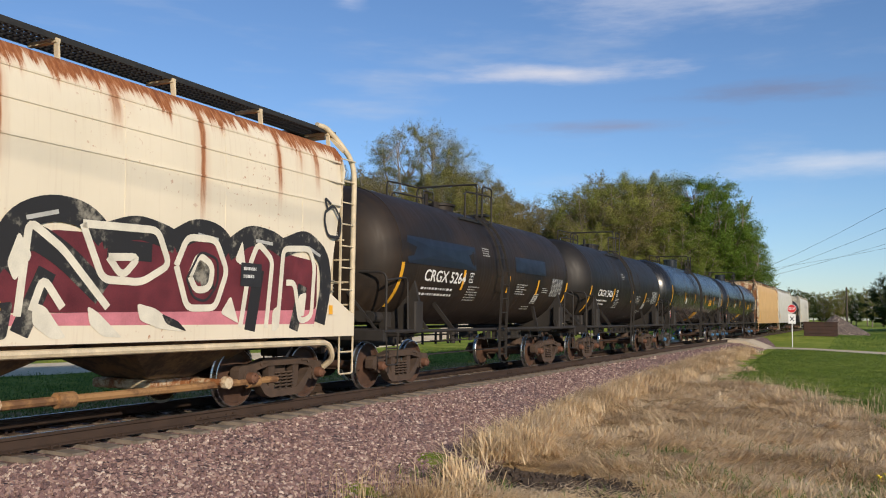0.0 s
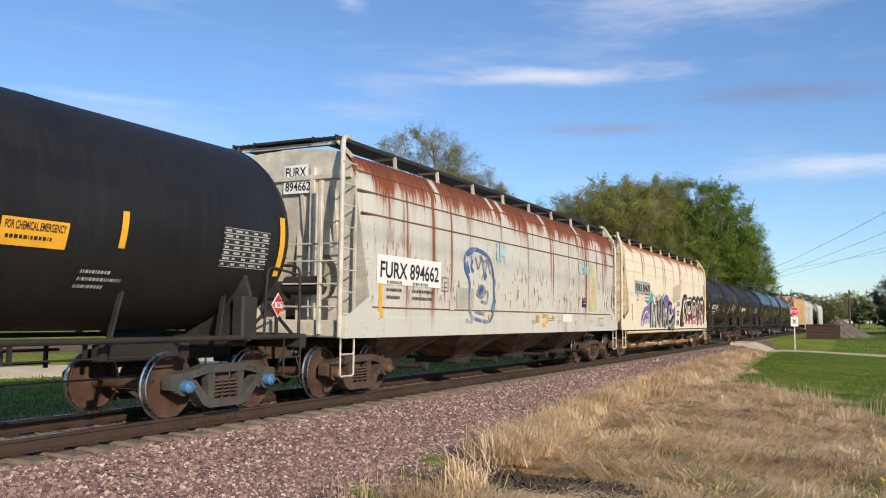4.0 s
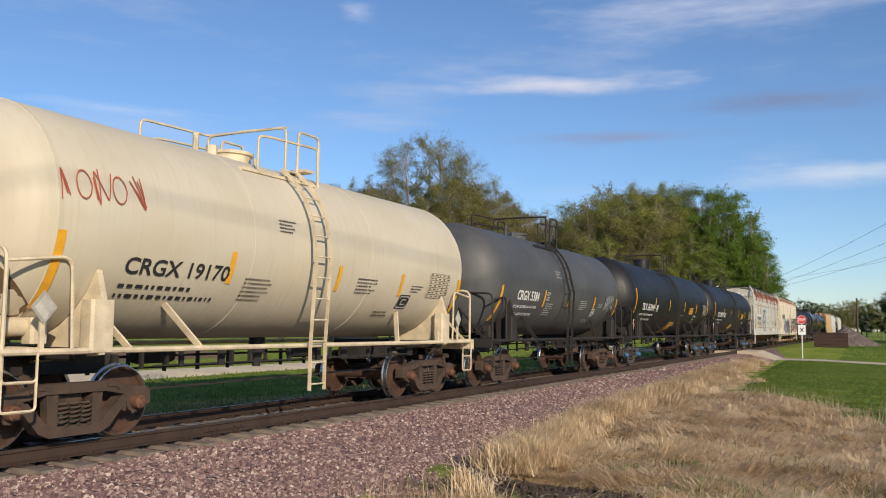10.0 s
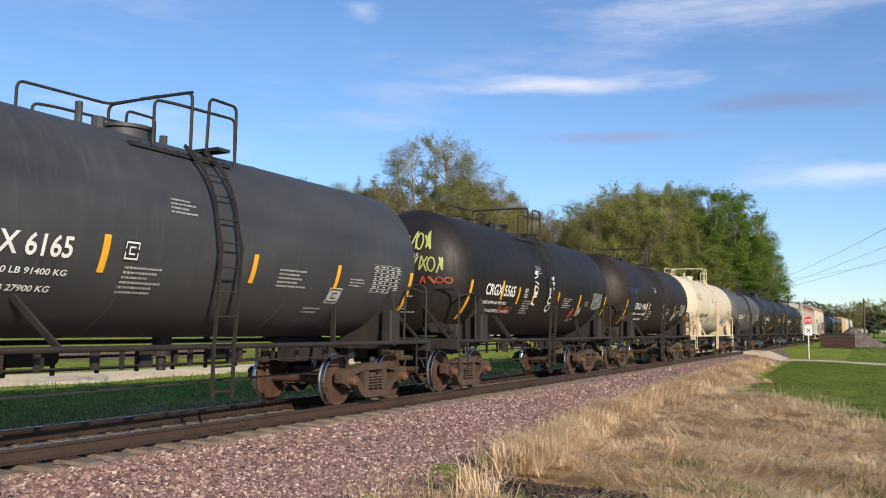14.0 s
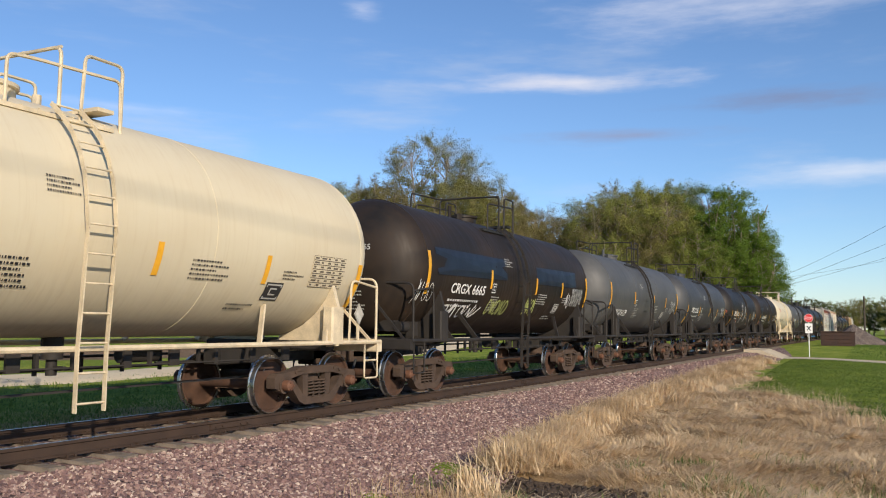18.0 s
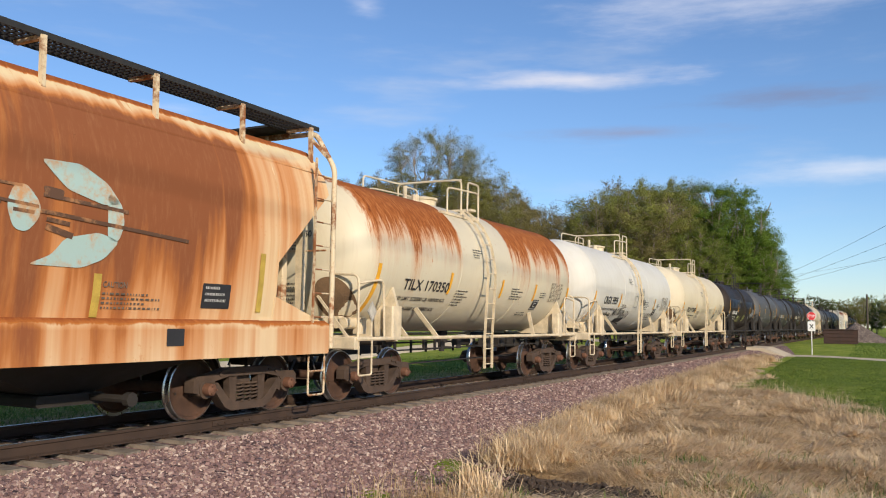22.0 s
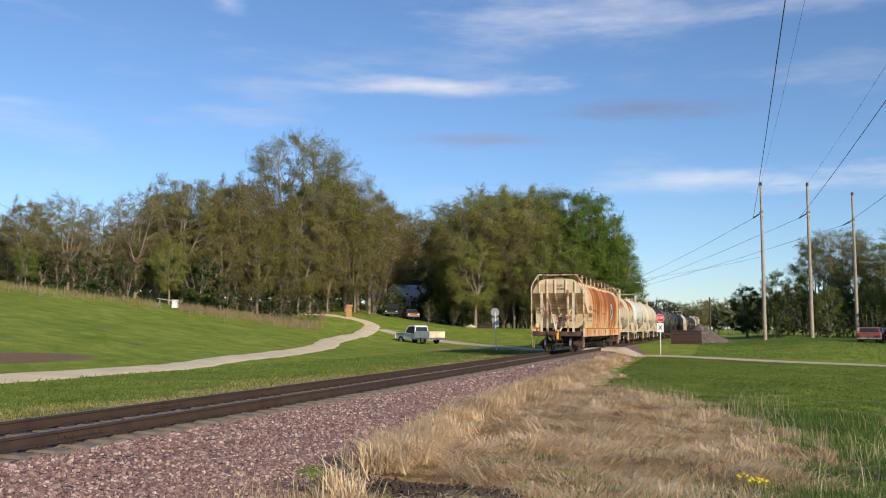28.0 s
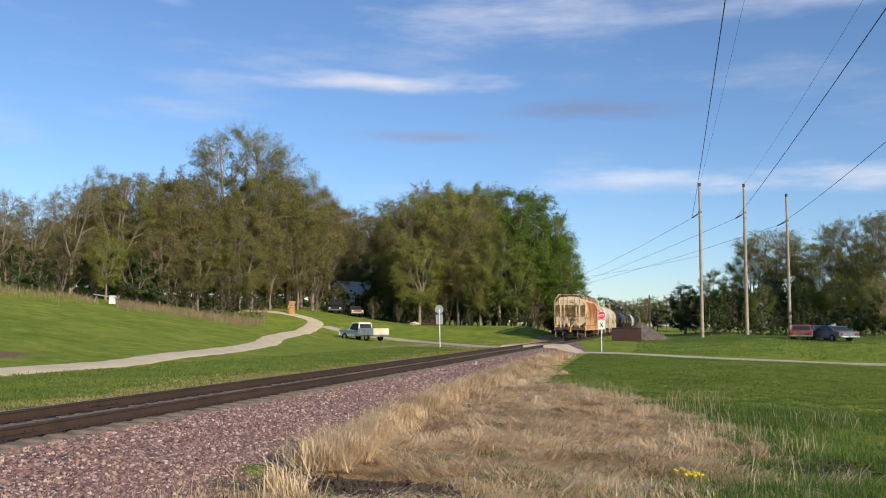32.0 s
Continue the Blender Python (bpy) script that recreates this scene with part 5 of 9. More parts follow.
    for x, y0 in ((0.86, yl - 0.75), (-0.86, yl - 1.35)):
        g = Geo().tube(bend(((x, y0, zt - 0.45), (x, y0, hi - 0.28), (x, y0 + 0.35, hi - 0.25), (x, yl + 0.85, hi - 0.2), (x, yl + 0.88, zt - 0.3)), 0.1), 0.022, 6)
        part("top_railing", g, trim, car)
    for x in (0.86, -0.86):
        g = Geo().tube(bend(((x, yl - 0.05, zt - 0.3), (x, yl - 0.05, hi), (-x * 0.2, yl - 0.05, hi + 0.02)), 0.12), 0.024, 6)
        g.tube(bend(((x, yl + 0.88, zt - 0.3), (x, yl + 0.88, hi), (x, yl + 0.3, hi), (x, yl + 0.26, zt - 0.3)), 0.1), 0.024, 6)
        part("top_railing", g, trim, car)
    g = Geo().tube(bend(((-0.86, yl - 1.6, hi - 0.32), (-0.86, yl - 1.6, hi - 0.02), (-0.86, yl - 0.05, hi + 0.02), (0.86, yl - 0.05, hi), ), 0.12), 0.022, 6)
    g.tube([(-0.86, yl - 1.6, hi - 0.32), (-0.86, yl - 1.6, zt - 0.45)], 0.022, 6)
    part("top_railing", g, trim, car)
    if long:
        g = Geo().lathe([(0.36, zt - 0.12), (0.36, zt + 0.34), (0.385, zt + 0.35), (0.385, zt + 0.40), (0.33, zt + 0.43), (0, zt + 0.44)], 24, "Z", (0, yl - 0.45, 0))
        part("dome", g, paint, car, "round valve housing on top", 40)
    else:
        g = Geo().lathe([(0.36, zt - 0.08), (0.36, zt + 0.08), (0.40, zt + 0.09), (0.40, zt + 0.14), (0.2, zt + 0.18), (0, zt + 0.19)], 20, "Z", (0, yl - 0.45, 0))
        g.cyl((0.1, yl - 1.35, zt - 0.05), (0.1, yl - 1.35, zt + 0.3), 0.05, n=8)
        g.cyl((0.25, yl - 1.15, zt - 0.1), (0.25, yl - 1.15, zt + 0.12), 0.09, n=8)
        g.cyl((-0.1, yl + 0.35, zt - 0.05), (-0.1, yl + 0.35, zt + 0.2), 0.06, n=8)
        part("manway", g, paint if trim is M_UNDER else trim, car, "bolted manway cover and valves", 40)
    ladder(car, surf, R, zc, yl + 0.02 - (0.35 if long else 0), 0.4, trim)
    add_truck(car, -span, spec["frame"], spec["cap"], True)
    add_truck(car, span, spec["frame"], spec["cap"], True)
    return car, surf, end_surf


def ladder(car, surf, R, zc, y, w, material):
    """Side ladder that bends over the tank up to the platform."""
    path = [(1.56, 0.42), (1.56, 1.1), (1.60, 1.8), (1.64, 2.5)]
    for k in range(1, 7):
        a = radians(10 * k - 4)
        path.append(((R + 0.13) * math.cos(a), zc + (R + 0.13) * math.sin(a)))
    for e in (-w / 2, w / 2):
        g = Geo()
        for (x0, z0), (x1, z1) in zip(path, path[1:]):
            g.bar((x0, y + e, z0), (x1, y + e, z1), 0.016, 0.06, (1, 0, 0.4))
        part("ladder_stile", g, material, car, "side ladder stile")
    dist, acc = 0.0, 0.1
    for (x0, z0), (x1, z1) in zip(path, path[1:]):
        d = math.hypot(x1 - x0, z1 - z0)
        while acc < dist + d:
            t = (acc - dist) / d
            x, z = x0 + (x1 - x0) * t, z0 + (z1 - z0) * t
            part("rung", rung_mesh(w, material), None, car, at=pose(x, y, z))
            acc += 0.34
        dist += d


RUNG = {}


def rung_mesh(w, material):
    key = (w, material.name)
    if key not in RUNG:
        RUNG[key] = Geo().cyl((0, -w / 2, 0), (0, w / 2, 0), 0.014, n=6).mesh("rung", material)
    return RUNG[key]


# ---- covered hoppers ----
def board_mesh(end, s):
    """Open grating between two edge beams."""
    key = (end, s)
    if key not in BOARDS:
        g = Geo()
        for e in (0.67, 1.17):
            g.box((s * e, 0, 0), (0.016, 2 * end + 0.3, 0.075))
        for e in (0.795, 0.92, 1.045):
            g.box((s * e, 0, 0.0), (0.010, 2 * end + 0.3, 0.034))
        n = int(2 * end / 0.085)
        for k in range(n + 1):
            g.box((s * 0.92, -end - 0.1 + (2 * end + 0.2) * k / n, 0.0), (0.5, 0.022, 0.028))
        BOARDS[key] = g.mesh("running_board", M_GRATE)
    return BOARDS[key]


BOARDS = {}


def hopper_car(spec):
    """A covered hopper: curved sides over a side sill, slope sheets at both ends, hopper bays beneath, running boards on the roof."""
    half, span, end, foot = spec["half"], spec["span"], spec["end"], spec["foot"]
    post = spec.get("post", end + 0.03)        # where the corner posts stand
    paint, trim = spec["paint"], spec["trim"]
    car = thing("hopper_car", spec["label"], "hopper car", pose(0, spec["at"], 0), "cars of the freight train")
    CARS.append((car, spec["at"]))
    zs, zk, side = spec["sill"], spec["knee"], spec["side"]       # sill top, height of the knee on the end wall, half width by height

    def width(z):
        return float(np.interp(z, [a for a, b in side], [b for a, b in side]))

    def surf(y, z, off=0.012):
        return (width(z) + off, y, z)

    ztop, zroof = side[-1][0], spec["roof"]
    cut = spec.get("cut", zs + 0.001)
    stations = [-end, -end + 0.001, -foot - 0.002, -foot] + [-foot + 2 * foot * k / 14 for k in range(1, 14)] + [foot, foot + 0.002, end - 0.001, end]
    vs, fs = [], []
    n = 15
    for y in stations:
        zb = zs if abs(y) <= foot + 1e-6 else cut + (zk - cut) * (abs(y) - foot) / (end - foot)
        ring = [(width(zb + (ztop - zb) * k / (n - 1)), zb + (ztop - zb) * k / (n - 1)) for k in range(n)]
        ring += [(ring[-1][0] * math.cos(a), ztop + (zroof - ztop) * math.sin(a)) for a in [math.pi / 2 * k / 6 for k in range(1, 7)]]
        full = [(x, y, z) for x, z in ring] + [(-x, y, z) for x, z in ring[-2::-1]]
        vs += full
    m = len(full)
    for i in range(len(stations) - 1):
        for k in range(m):
            a, b = i * m + k, i * m + (k + 1) % m
            fs.append((a, b, b + m, a + m))
    fs += [tuple(range(m)), tuple(range(len(vs) - m, len(vs)))]
    body = part("body", Geo().add(vs, fs), (paint, spec["ends"]), car, spec.get("shell", ""), 30)
    body.data.polygons.foreach_set("material_index", [1 if abs(p.normal.y) > 0.3 else 0 for p in body.data.polygons])
    # seams and ribs
    for z in spec.get("ribs", ()):
        for s in (1, -1):
            x = width(z)
            e = foot + (end - foot) * max(0.0, min(1.0, (z - zs) / (zk - zs)))
            part("side_rib", Geo().box((s * (x + 0.002), 0, z), (0.02, 2 * e - 0.04, 0.028)), spec.get("rib_paint", paint), car)
    for y in spec.get("seam_at") or [-foot + 2 * foot * k / spec["seams"] for k in range(spec["seams"] + 1)]:
        for s in (1, -1):
            g = Geo()
            for z0, z1 in zip(np.linspace(zs, ztop, 9), np.linspace(zs, ztop, 9)[1:]):
                g.bar((s * (width(z0) + 0.001), y, z0), (s * (width(z1) + 0.001), y, z1), 0.03, 0.010, (1, 0, 0))
            part("side_seam", g, paint, car)
    # side sills
    for s in (1, -1):
        w = width(zs)
        g = Geo().prism([(s * (w - 0.16), spec["sill_low"]), (s * (w + spec["lip"]), spec["sill_low"]), (s * (w + spec["lip"]), zs - 0.03), (s * (w + 0.004), zs + 0.02), (s * (w - 0.16), zs + 0.02)], "Y", -post + 0.05, post - 0.05)
        part("side_sill", g, spec.get("sill_paint", paint), car)
        # triangular side sheets at the ends
        for e in (1, -1):
            g = Geo().prism([(e * (post - 0.05), zs - 0.02), (e * (foot - 0.3), zs - 0.02), (e * (foot - 0.3), zs + 0.45), (e * (foot + 0.12), zs + 0.36)], "X", s * (w - 0.02), s * (w + 0.012))
            part("end_gusset", g, paint, car)
    # ends
    for e in (1, -1):
        ye = e * (half - 0.62)
        part("end_sill", Geo().box((0, ye, spec["sill_low"] + 0.16), (3.0, 0.2, 0.3), cut=0.03), M_DECK if spec.get("rusty") else trim, car)
        g = Geo().box((0, ye - e * 0.55, spec["sill_low"] + 0.20), (2.7, 0.95, 0.04))
        for k in range(10):
            g.box((0, ye - e * (0.15 + 0.09 * k), spec["sill_low"] + 0.235), (2.66, 0.014, 0.03))
        part("end_platform", g, M_DECK, car)
        for s in (1, -1):
            if "post" in spec:
                # the post bends inwards over the roof's edge
                g = Geo().tube(bend(((s * 1.47, e * post, 1.1), (s * 1.47, e * post, ztop - 0.18), (s * 1.18, e * (end - 0.1), zroof + 0.2), (s * 1.15, e * (end - 0.4), zroof + 0.2)), 0.3), 0.05, 8)
                part("corner_post", g, trim, car, "", 50)
                g = Geo().box((s * 1.02, e * (post - 0.02), 2.5), (0.07, 0.07, 2.7), cut=0.01)
                part("ladder_post", g, trim, car)
                for z in (1.62, 2.02, 2.42):
                    part("end_rung", Geo().tube([(s * 0.25, e * (post + 0.01), z), (s * 1.47, e * (post + 0.01), z)], 0.016, 6), trim, car)
                # bulkhead with a round lightening hole over the truck
                ring = [(s * (0.74 + 0.3 * math.cos(a)), 2.16 + 0.42 * math.sin(a)) for a in [2 * math.pi * k / 16 for k in range(16)]]
                rim = [(s * (0.74 + 0.62 * max(-1, min(1, 1.42 * math.cos(a)))), 2.2 + 0.9 * max(-1, min(1, 1.42 * math.sin(a)))) for a in [2 * math.pi * k / 16 for k in range(16)]]
                g = Geo().add([(x, e * yy, z) for yy in (end - 0.22, end - 0.25) for x, z in ring + rim],
                              [(b + k, b + (k + 1) % 16, b + 16 + (k + 1) % 16, b + 16 + k) for b in (0, 32) for k in range(16)] + [(k, (k + 1) % 16, 32 + (k + 1) % 16, 32 + k) for k in range(16)])
                part("end_bulkhead", g, M_TRIMCREAM if trim is M_TRIMCREAM else spec["ends"], car, "steel bulkhead with a large round hole")
            elif spec.get("rusty"):
                g = Geo().tube(bend(((s * 1.56, e * (post + 0.06), 1.0), (s * 1.56, e * (post + 0.06), 3.95), (s * 1.16, e * (post + 0.06), 4.58), (s * 0.6, e * (post + 0.06), 4.58)), 0.12), 0.045, 8)
                part("corner_post", g, trim, car, "rust-stained corner post bent in at the top", 50)
                g = Geo().bar((s * 0.95, e * (post - 0.02), zk + 0.05), (s * 0.95, e * (post + 0.02), 1.2), 0.14, 0.08, (0, 1, 0))
                part("end_stanchion", g, M_TRIMCREAM, car)
                g = Geo().bar((s * 0.75, e * (foot + 0.05), 2.9), (s * 0.1, e * (post - 0.05), 1.2), 0.08, 0.10)
                part("end_brace", g, M_TRIMCREAM, car)
            else:
                g = Geo().box((s * 1.44, e * post, (ztop + 1.1) / 2), (0.09, 0.10, ztop - 1.1), cut=0.015)
                part("corner_post", g, trim, car)
            g = Geo().box((s * 0.62, e * (end - 0.02), (zk + 0.2 + 1.2) / 2), (0.11, 0.13, zk + 0.2 - 1.2), cut=0.015)
            part("end_post", g, trim, car)
            # slope-sheet ribs
            for xr in ((0.5, 1.05) if s > 0 else (0.15, 0.63, 1.1)) if spec.get("rusty") else (0.35, 1.05):
                g = Geo().bar((s * xr, e * (end - 0.02), zk + 0.02), (s * xr * 0.9, e * (foot + (0.02 if "cut" in spec else 0.15)), cut + (0.0 if "cut" in spec else 0.18)), 0.07, 0.10)
                part("slope_rib", g, M_TRIMCREAM if spec.get("rusty") else spec["ends"], car)
                if spec.get("rusty"):
                    part("end_wall_rib", Geo().box((s * xr, e * (end + 0.03), (zk + min(ztop + 0.12, 4.42 - 0.22 * xr)) / 2), (0.06, 0.08, min(ztop + 0.12, 4.42 - 0.22 * xr) - zk), cut=0.01), M_TRIMCREAM, car)
            # ladder on the corner
            yl, xl = (post - 0.21, 1.49) if "post" in spec else (end - 0.2, 1.56)
            for k in range(9):
                z = 1.5 + 0.38 * k
                if z < ztop - 0.1:
                    part("rung", rung_mesh(0.42, trim), None, car, at=pose(s * xl, e * yl, z))
            g = Geo().box((s * xl, e * (yl - 0.21), 2.6), (0.03, 0.035, 2.9))
            part("ladder_stile", g, trim, car)
            sill_step(car, s * 1.5, e * yl, trim, 0.75, 0.42, spec["sill_low"] + 0.1)
            g = Geo().bar((s * 1.46, e * end, ztop - 0.05), (s * 1.1, e * end, zroof + 0.12), 0.05, 0.06, (0, 1, 0))
            part("roof_corner_bar", g, trim, car)
        for z in (2.6,) if spec.get("rusty") else (2.0, 2.75):
            g = Geo().tube([(-1.44, e * (end + 0.08), z), (1.44, e * (end + 0.08), z)], 0.016, 6)
            part("grab_rail", g, trim, car)
        if not spec.get("rusty"):
            g = Geo().box((0, e * (end + 0.02), zk + 0.02), (2.9, 0.06, 0.09), cut=0.01)
            part("end_rib", g, trim, car)
        g = Geo().box((0, e * (end + 0.06), 4.58), (1.3, 0.09, 0.09), cut=0.01) if spec.get("rusty") else Geo().box((0, e * end, zroof + 0.06), (2.1, 0.06, 0.06))
        part("roof_end_bar", g, trim, car)
        add_coupler(car, e * half, e)
    brake_wheel(car, -0.98, -(end + 0.12), 2.35, -1, M_TRIMRUST if spec.get("rusty") else M_UNDER)
    g = Geo().cyl((0.2, -(foot + 0.75), 2.0), (0.95, -(foot + 0.75), 2.0), 0.17, n=12)
    g.box((0.0, -(foot + 0.75), 1.9), (0.35, 0.3, 0.35), cut=0.05)
    g.bar((0.1, -(foot + 0.75), 1.9), (-0.4, -(foot + 0.9), 1.3), 0.05, 0.05)
    part("brake_cylinder", g, M_TRIMRUST if spec.get("rusty") else M_UNDER, car, "", 40)
    # hopper bays and gates
    bays = spec["bays"]
    pitch = 2 * foot * 0.94 / bays
    for k in range(bays):
        y = (k - (bays - 1) / 2) * pitch
        g = Geo()
        w1, w0, d1, d0 = 1.30, 0.46, pitch * 0.46, 0.42
        z1, z0 = spec["sill_low"] + 0.12, 0.5
        g.add([(-w1, y - d1, z1), (w1, y - d1, z1), (w1, y + d1, z1), (-w1, y + d1, z1), (-w0, y - d0, z0), (w0, y - d0, z0), (w0, y + d0, z0), (-w0, y + d0, z0)],
              [(0, 1, 5, 4), (1, 2, 6, 5), (2, 3, 7, 6), (3, 0, 4, 7), (4, 5, 6, 7), (0, 3, 2, 1)])
        bay = part("hopper_bay", g, spec["bay"], car, "sloping discharge bay")
        g = Geo().box((0, y, 0.42), (1.15, 1.0, 0.14), cut=0.03)
        g.cyl((-1.25, y + 0.3, 0.44), (1.25, y + 0.3, 0.44), 0.05, n=8)
        g.cyl((1.2, y + 0.3, 0.44), (1.3, y + 0.3, 0.44), 0.09, n=8)
        part("outlet_gate", g, M_UNDER if not spec.get("tubes") else M_TRIMRUST, bay, "", 40)
    if spec.get("tubes"):
        g = Geo().tube([(1.05, -foot + 0.3, 0.40), (1.05, foot - 0.6, 0.40)], 0.055, 8)
        for k in range(5):
            y = -foot + 0.8 + (2 * foot - 2.0) * k / 4
            g.cyl((1.05, y - 0.12, 0.40), (1.05, y + 0.12, 0.40), 0.10, n=10)
        part("unloading_pipe", g, M_OCHREPIPE, car, "ochre outlet pipe along the bays", 40)
        g = Geo().tube(bend(((1.5, -foot - 0.2, 0.98), (1.5, foot + 0.2, 0.98), (1.4, foot + 0.5, 0.7), (1.2, foot + 0.5, 0.55)), 0.2), 0.05, 8)
        part("side_pipe", g, spec["trim"], car, "cream pipe beneath the sill", 40)
    g = Geo().box((0, 0, 0.92), (0.36, 2 * half - 1.4, 0.2), cut=0.02)
    part("centre_sill", g, M_UNDER, car)
    # roof: hatches and running boards
    for k in range(spec["hatches"]):
        y = (k - (spec["hatches"] - 1) / 2) * (2 * end - 2.0) / spec["hatches"]
        g = Geo().box((0, y, zroof + 0.03), (0.62, (2 * end - 2.0) / spec["hatches"] - 0.12, 0.12), cut=0.03)
        part("roof_hatch", g, trim, car)
    for s in (1, -1):
        zr = spec["board"]
        part("running_board", board_mesh(end, s), None, car, "black steel grating running board on brackets", at=pose(0, 0, zr))
        nb = spec["brackets"]
        for k in range(nb + 1):
            y = -end + 0.1 + (2 * end - 0.2) * k / nb
            if "post" in spec:
                g = Geo().bar((s * 1.17, y, zr - 0.02), (s * 1.2, y, ztop + 0.03), 0.07, 0.03, (0, 1, 0))
            else:
                g = Geo().bar((s * 1.19, y, zr - 0.02), (s * (width(ztop - 0.1) + 0.02), y, ztop - 0.16), 0.07, 0.05, (0, 1, 0))
            g.bar((s * 0.7, y, zr - 0.04), (s * 1.2, y, zr - 0.04), 0.06, 0.05)
            part("board_bracket", g, trim, car)
    for e in (1, -1):
        g = Geo().box((0, e * (end - 0.15), spec["board"]), (1.3, 0.6, 0.035))
        part("roof_crosswalk", g, M_GRATE, car)
    # strips and lettering
    for y, z1, h in spec["tapes"]:
        flat, fs = patch(0, 0, 1, 1, 1, 2)
        lay(car, "reflective_strip", flat, fs, y - 0.05, z1 - h, 0.11, h, lambda a, b: surf(a, max(b, zs), 0.02 + (spec["lip"] if b < zs else 0)), spec.get("tape", M_YELLOW), "yellow reflective strip")
    if spec.get("mark"):
        for words, y, z, w, h in spec["mark"]:
            if spec.get("plate"):
                flat, fs = patch(-0.05, -0.35, 1.05, 1.35, 1, 1)
                lay(car, "number_patch", flat, fs, y, z, w, h, lambda a, b: surf(a, b, 0.016), spec["plate"], "painted patch behind the lettering")
            letter(car, words, y, z, w, h, lambda a, b: surf(a, b, 0.022), spec.get("mark_ink", M_BLACKINK))
        for words, x, z, w, h in spec["end_mark"]:
            if spec.get("plate"):
                flat, fs = patch(-0.08, -0.25, 1.08, 1.25, 1, 1)
                lay(car, "number_patch", flat, fs, x, z, w, h, lambda a, b: (a, -end - 0.012, b), spec["plate"])
            vs, fs = text_mesh(words)
            lay(car, "lettering", vs, fs, x, z, w, h, lambda a, b: (a, -end - 0.018, b), spec.get("mark_ink", M_BLACKINK))
    for k, (y, z, w, h, rows) in enumerate(spec.get("blocks", ())):
        bars(car, y, z, w, h, rows, lambda a, b: surf(a, b, 0.02), M_WORNINK, spec["seed"] + k)
    add_truck(car, -span, spec["frame"], "rust", True)
    add_truck(car, span, spec["frame"], "rust", True)
    return car, surf, width

# ---- the train, from the head of what is seen to its last car ----
SHORT_TAPES = ((-5.1, 2.5, 0.88), (-2.2, 2.49, 0.45), (0.5, 2.47, 0.42), (2.65, 2.46, 0.42), (5.1, 2.48, 0.85))
LONG_TAPES = ((-7.5, 2.98, 0.92), (-4.33, 2.72, 0.45), (-1.65, 2.72, 0.45), (1.56, 2.72, 0.45), (4.42, 2.71, 0.45), (7.5, 2.97, 0.9))
HIGH_TAPES = ((-5.1, 2.96, 0.88), (-2.0, 2.74, 0.43), (0.9, 2.70, 0.42), (2.9, 2.68, 0.42), (5.05, 2.92, 0.88))
SHOES = (("INCH HF COMP SHOES", -5.1, 1.20, 0.75, 0.06),)
BLOCKS = ((-1.85, 1.78, 0.7, 0.36, 6), (1.1, 2.0, 0.8, 0.3, 5), (2.1, 1.62, 0.7, 0.12, 2), (3.05, 2.1, 0.55, 0.16, 3), (-1.2, 2.85, 0.5, 0.22, 4))


def black_tank(at, mark, seed, paint, label, **more):
    spec = dict(long=False, at=at, mark=mark, seed=seed, paint=paint, trim=M_UNDER, ink=M_WHITEINK, faint=M_GREYINK, label=label, frame="rust", cap="rust",
                mark_at=(-4.2, 2.18, 1.85, 0.23), tapes=SHORT_TAPES, blocks=BLOCKS, panels=((3.75, 2.05, 0.95, 0.5, M_BLACKINK, M_GREYINK, 7, 5), (-1.92, 2.2, 0.24, 0.26, M_BLACKINK, M_WHITEINK, 1, 1), (2.55, 1.82, 0.36, 0.26, M_GREYINK, M_BLACKINK, 1, 1)))
    spec.update(more)
    return tank_car(spec)


def pale_tank(at, mark, seed, paint, label, **more):
    spec = dict(long=False, at=at, mark=mark, seed=seed, paint=paint, trim=M_TRIMCREAM, ink=M_BLACKINK, label=label, frame="rust", cap="rust", tape=M_YELLOW, bore=(1.47, 2.70),
                mark_at=(-4.1, 2.07, 1.88, 0.21), tapes=SHORT_TAPES, blocks=BLOCKS, panels=((3.75, 2.05, 0.9, 0.5, paint, M_WORNINK, 7, 5), (2.75, 1.8, 0.4, 0.27, M_BLACKINK, M_GREYINK, 1, 1)), placard="white")
    spec.update(more)
    return tank_car(spec)


def long_tank(at, mark, seed, paint, label, **more):
    spec = dict(long=True, at=at, mark=mark, seed=seed, paint=paint, trim=M_UNDER, ink=M_WHITEINK, faint=M_GREYINK, label=label, frame="grey", cap="blue",
                mark_at=(-6.48, 2.19, 2.05, 0.27), tapes=LONG_TAPES, placard="red",
                blocks=((1.1, 2.0, 0.8, 0.1, 1), (3.95, 1.72, 0.7, 0.26, 3), (0.35, 1.55, 0.7, 0.16, 2)),
                panels=((6.2, 2.15, 1.0, 0.55, M_BLACKINK, M_GREYINK, 7, 5), (-4.1, 2.18, 0.32, 0.26, M_WHITEINK, M_BLACKINK, 1, 1)),
                signs=((("FOR CHEMICAL EMERGENCY", ""), 2.78, 2.18, 0.85, 0.30, M_YELLOW, M_BLACKINK), (("", ""), -0.45, 1.3, 0.95, 0.48, M_YELLOW, M_DULLYEL)))
    spec.update(more)
    return tank_car(spec)


FURX_SIDE = ((1.1, 1.53), (1.5, 1.545), (2.6, 1.565), (3.5, 1.545), (3.95, 1.50), (4.2, 1.42), (4.34, 1.30))
ACFX_SIDE = ((0.9, 1.50), (1.40, 1.50), (1.75, 1.56), (2.6, 1.62), (3.3, 1.58), (3.72, 1.45), (4.05, 1.24), (4.2, 1.08))


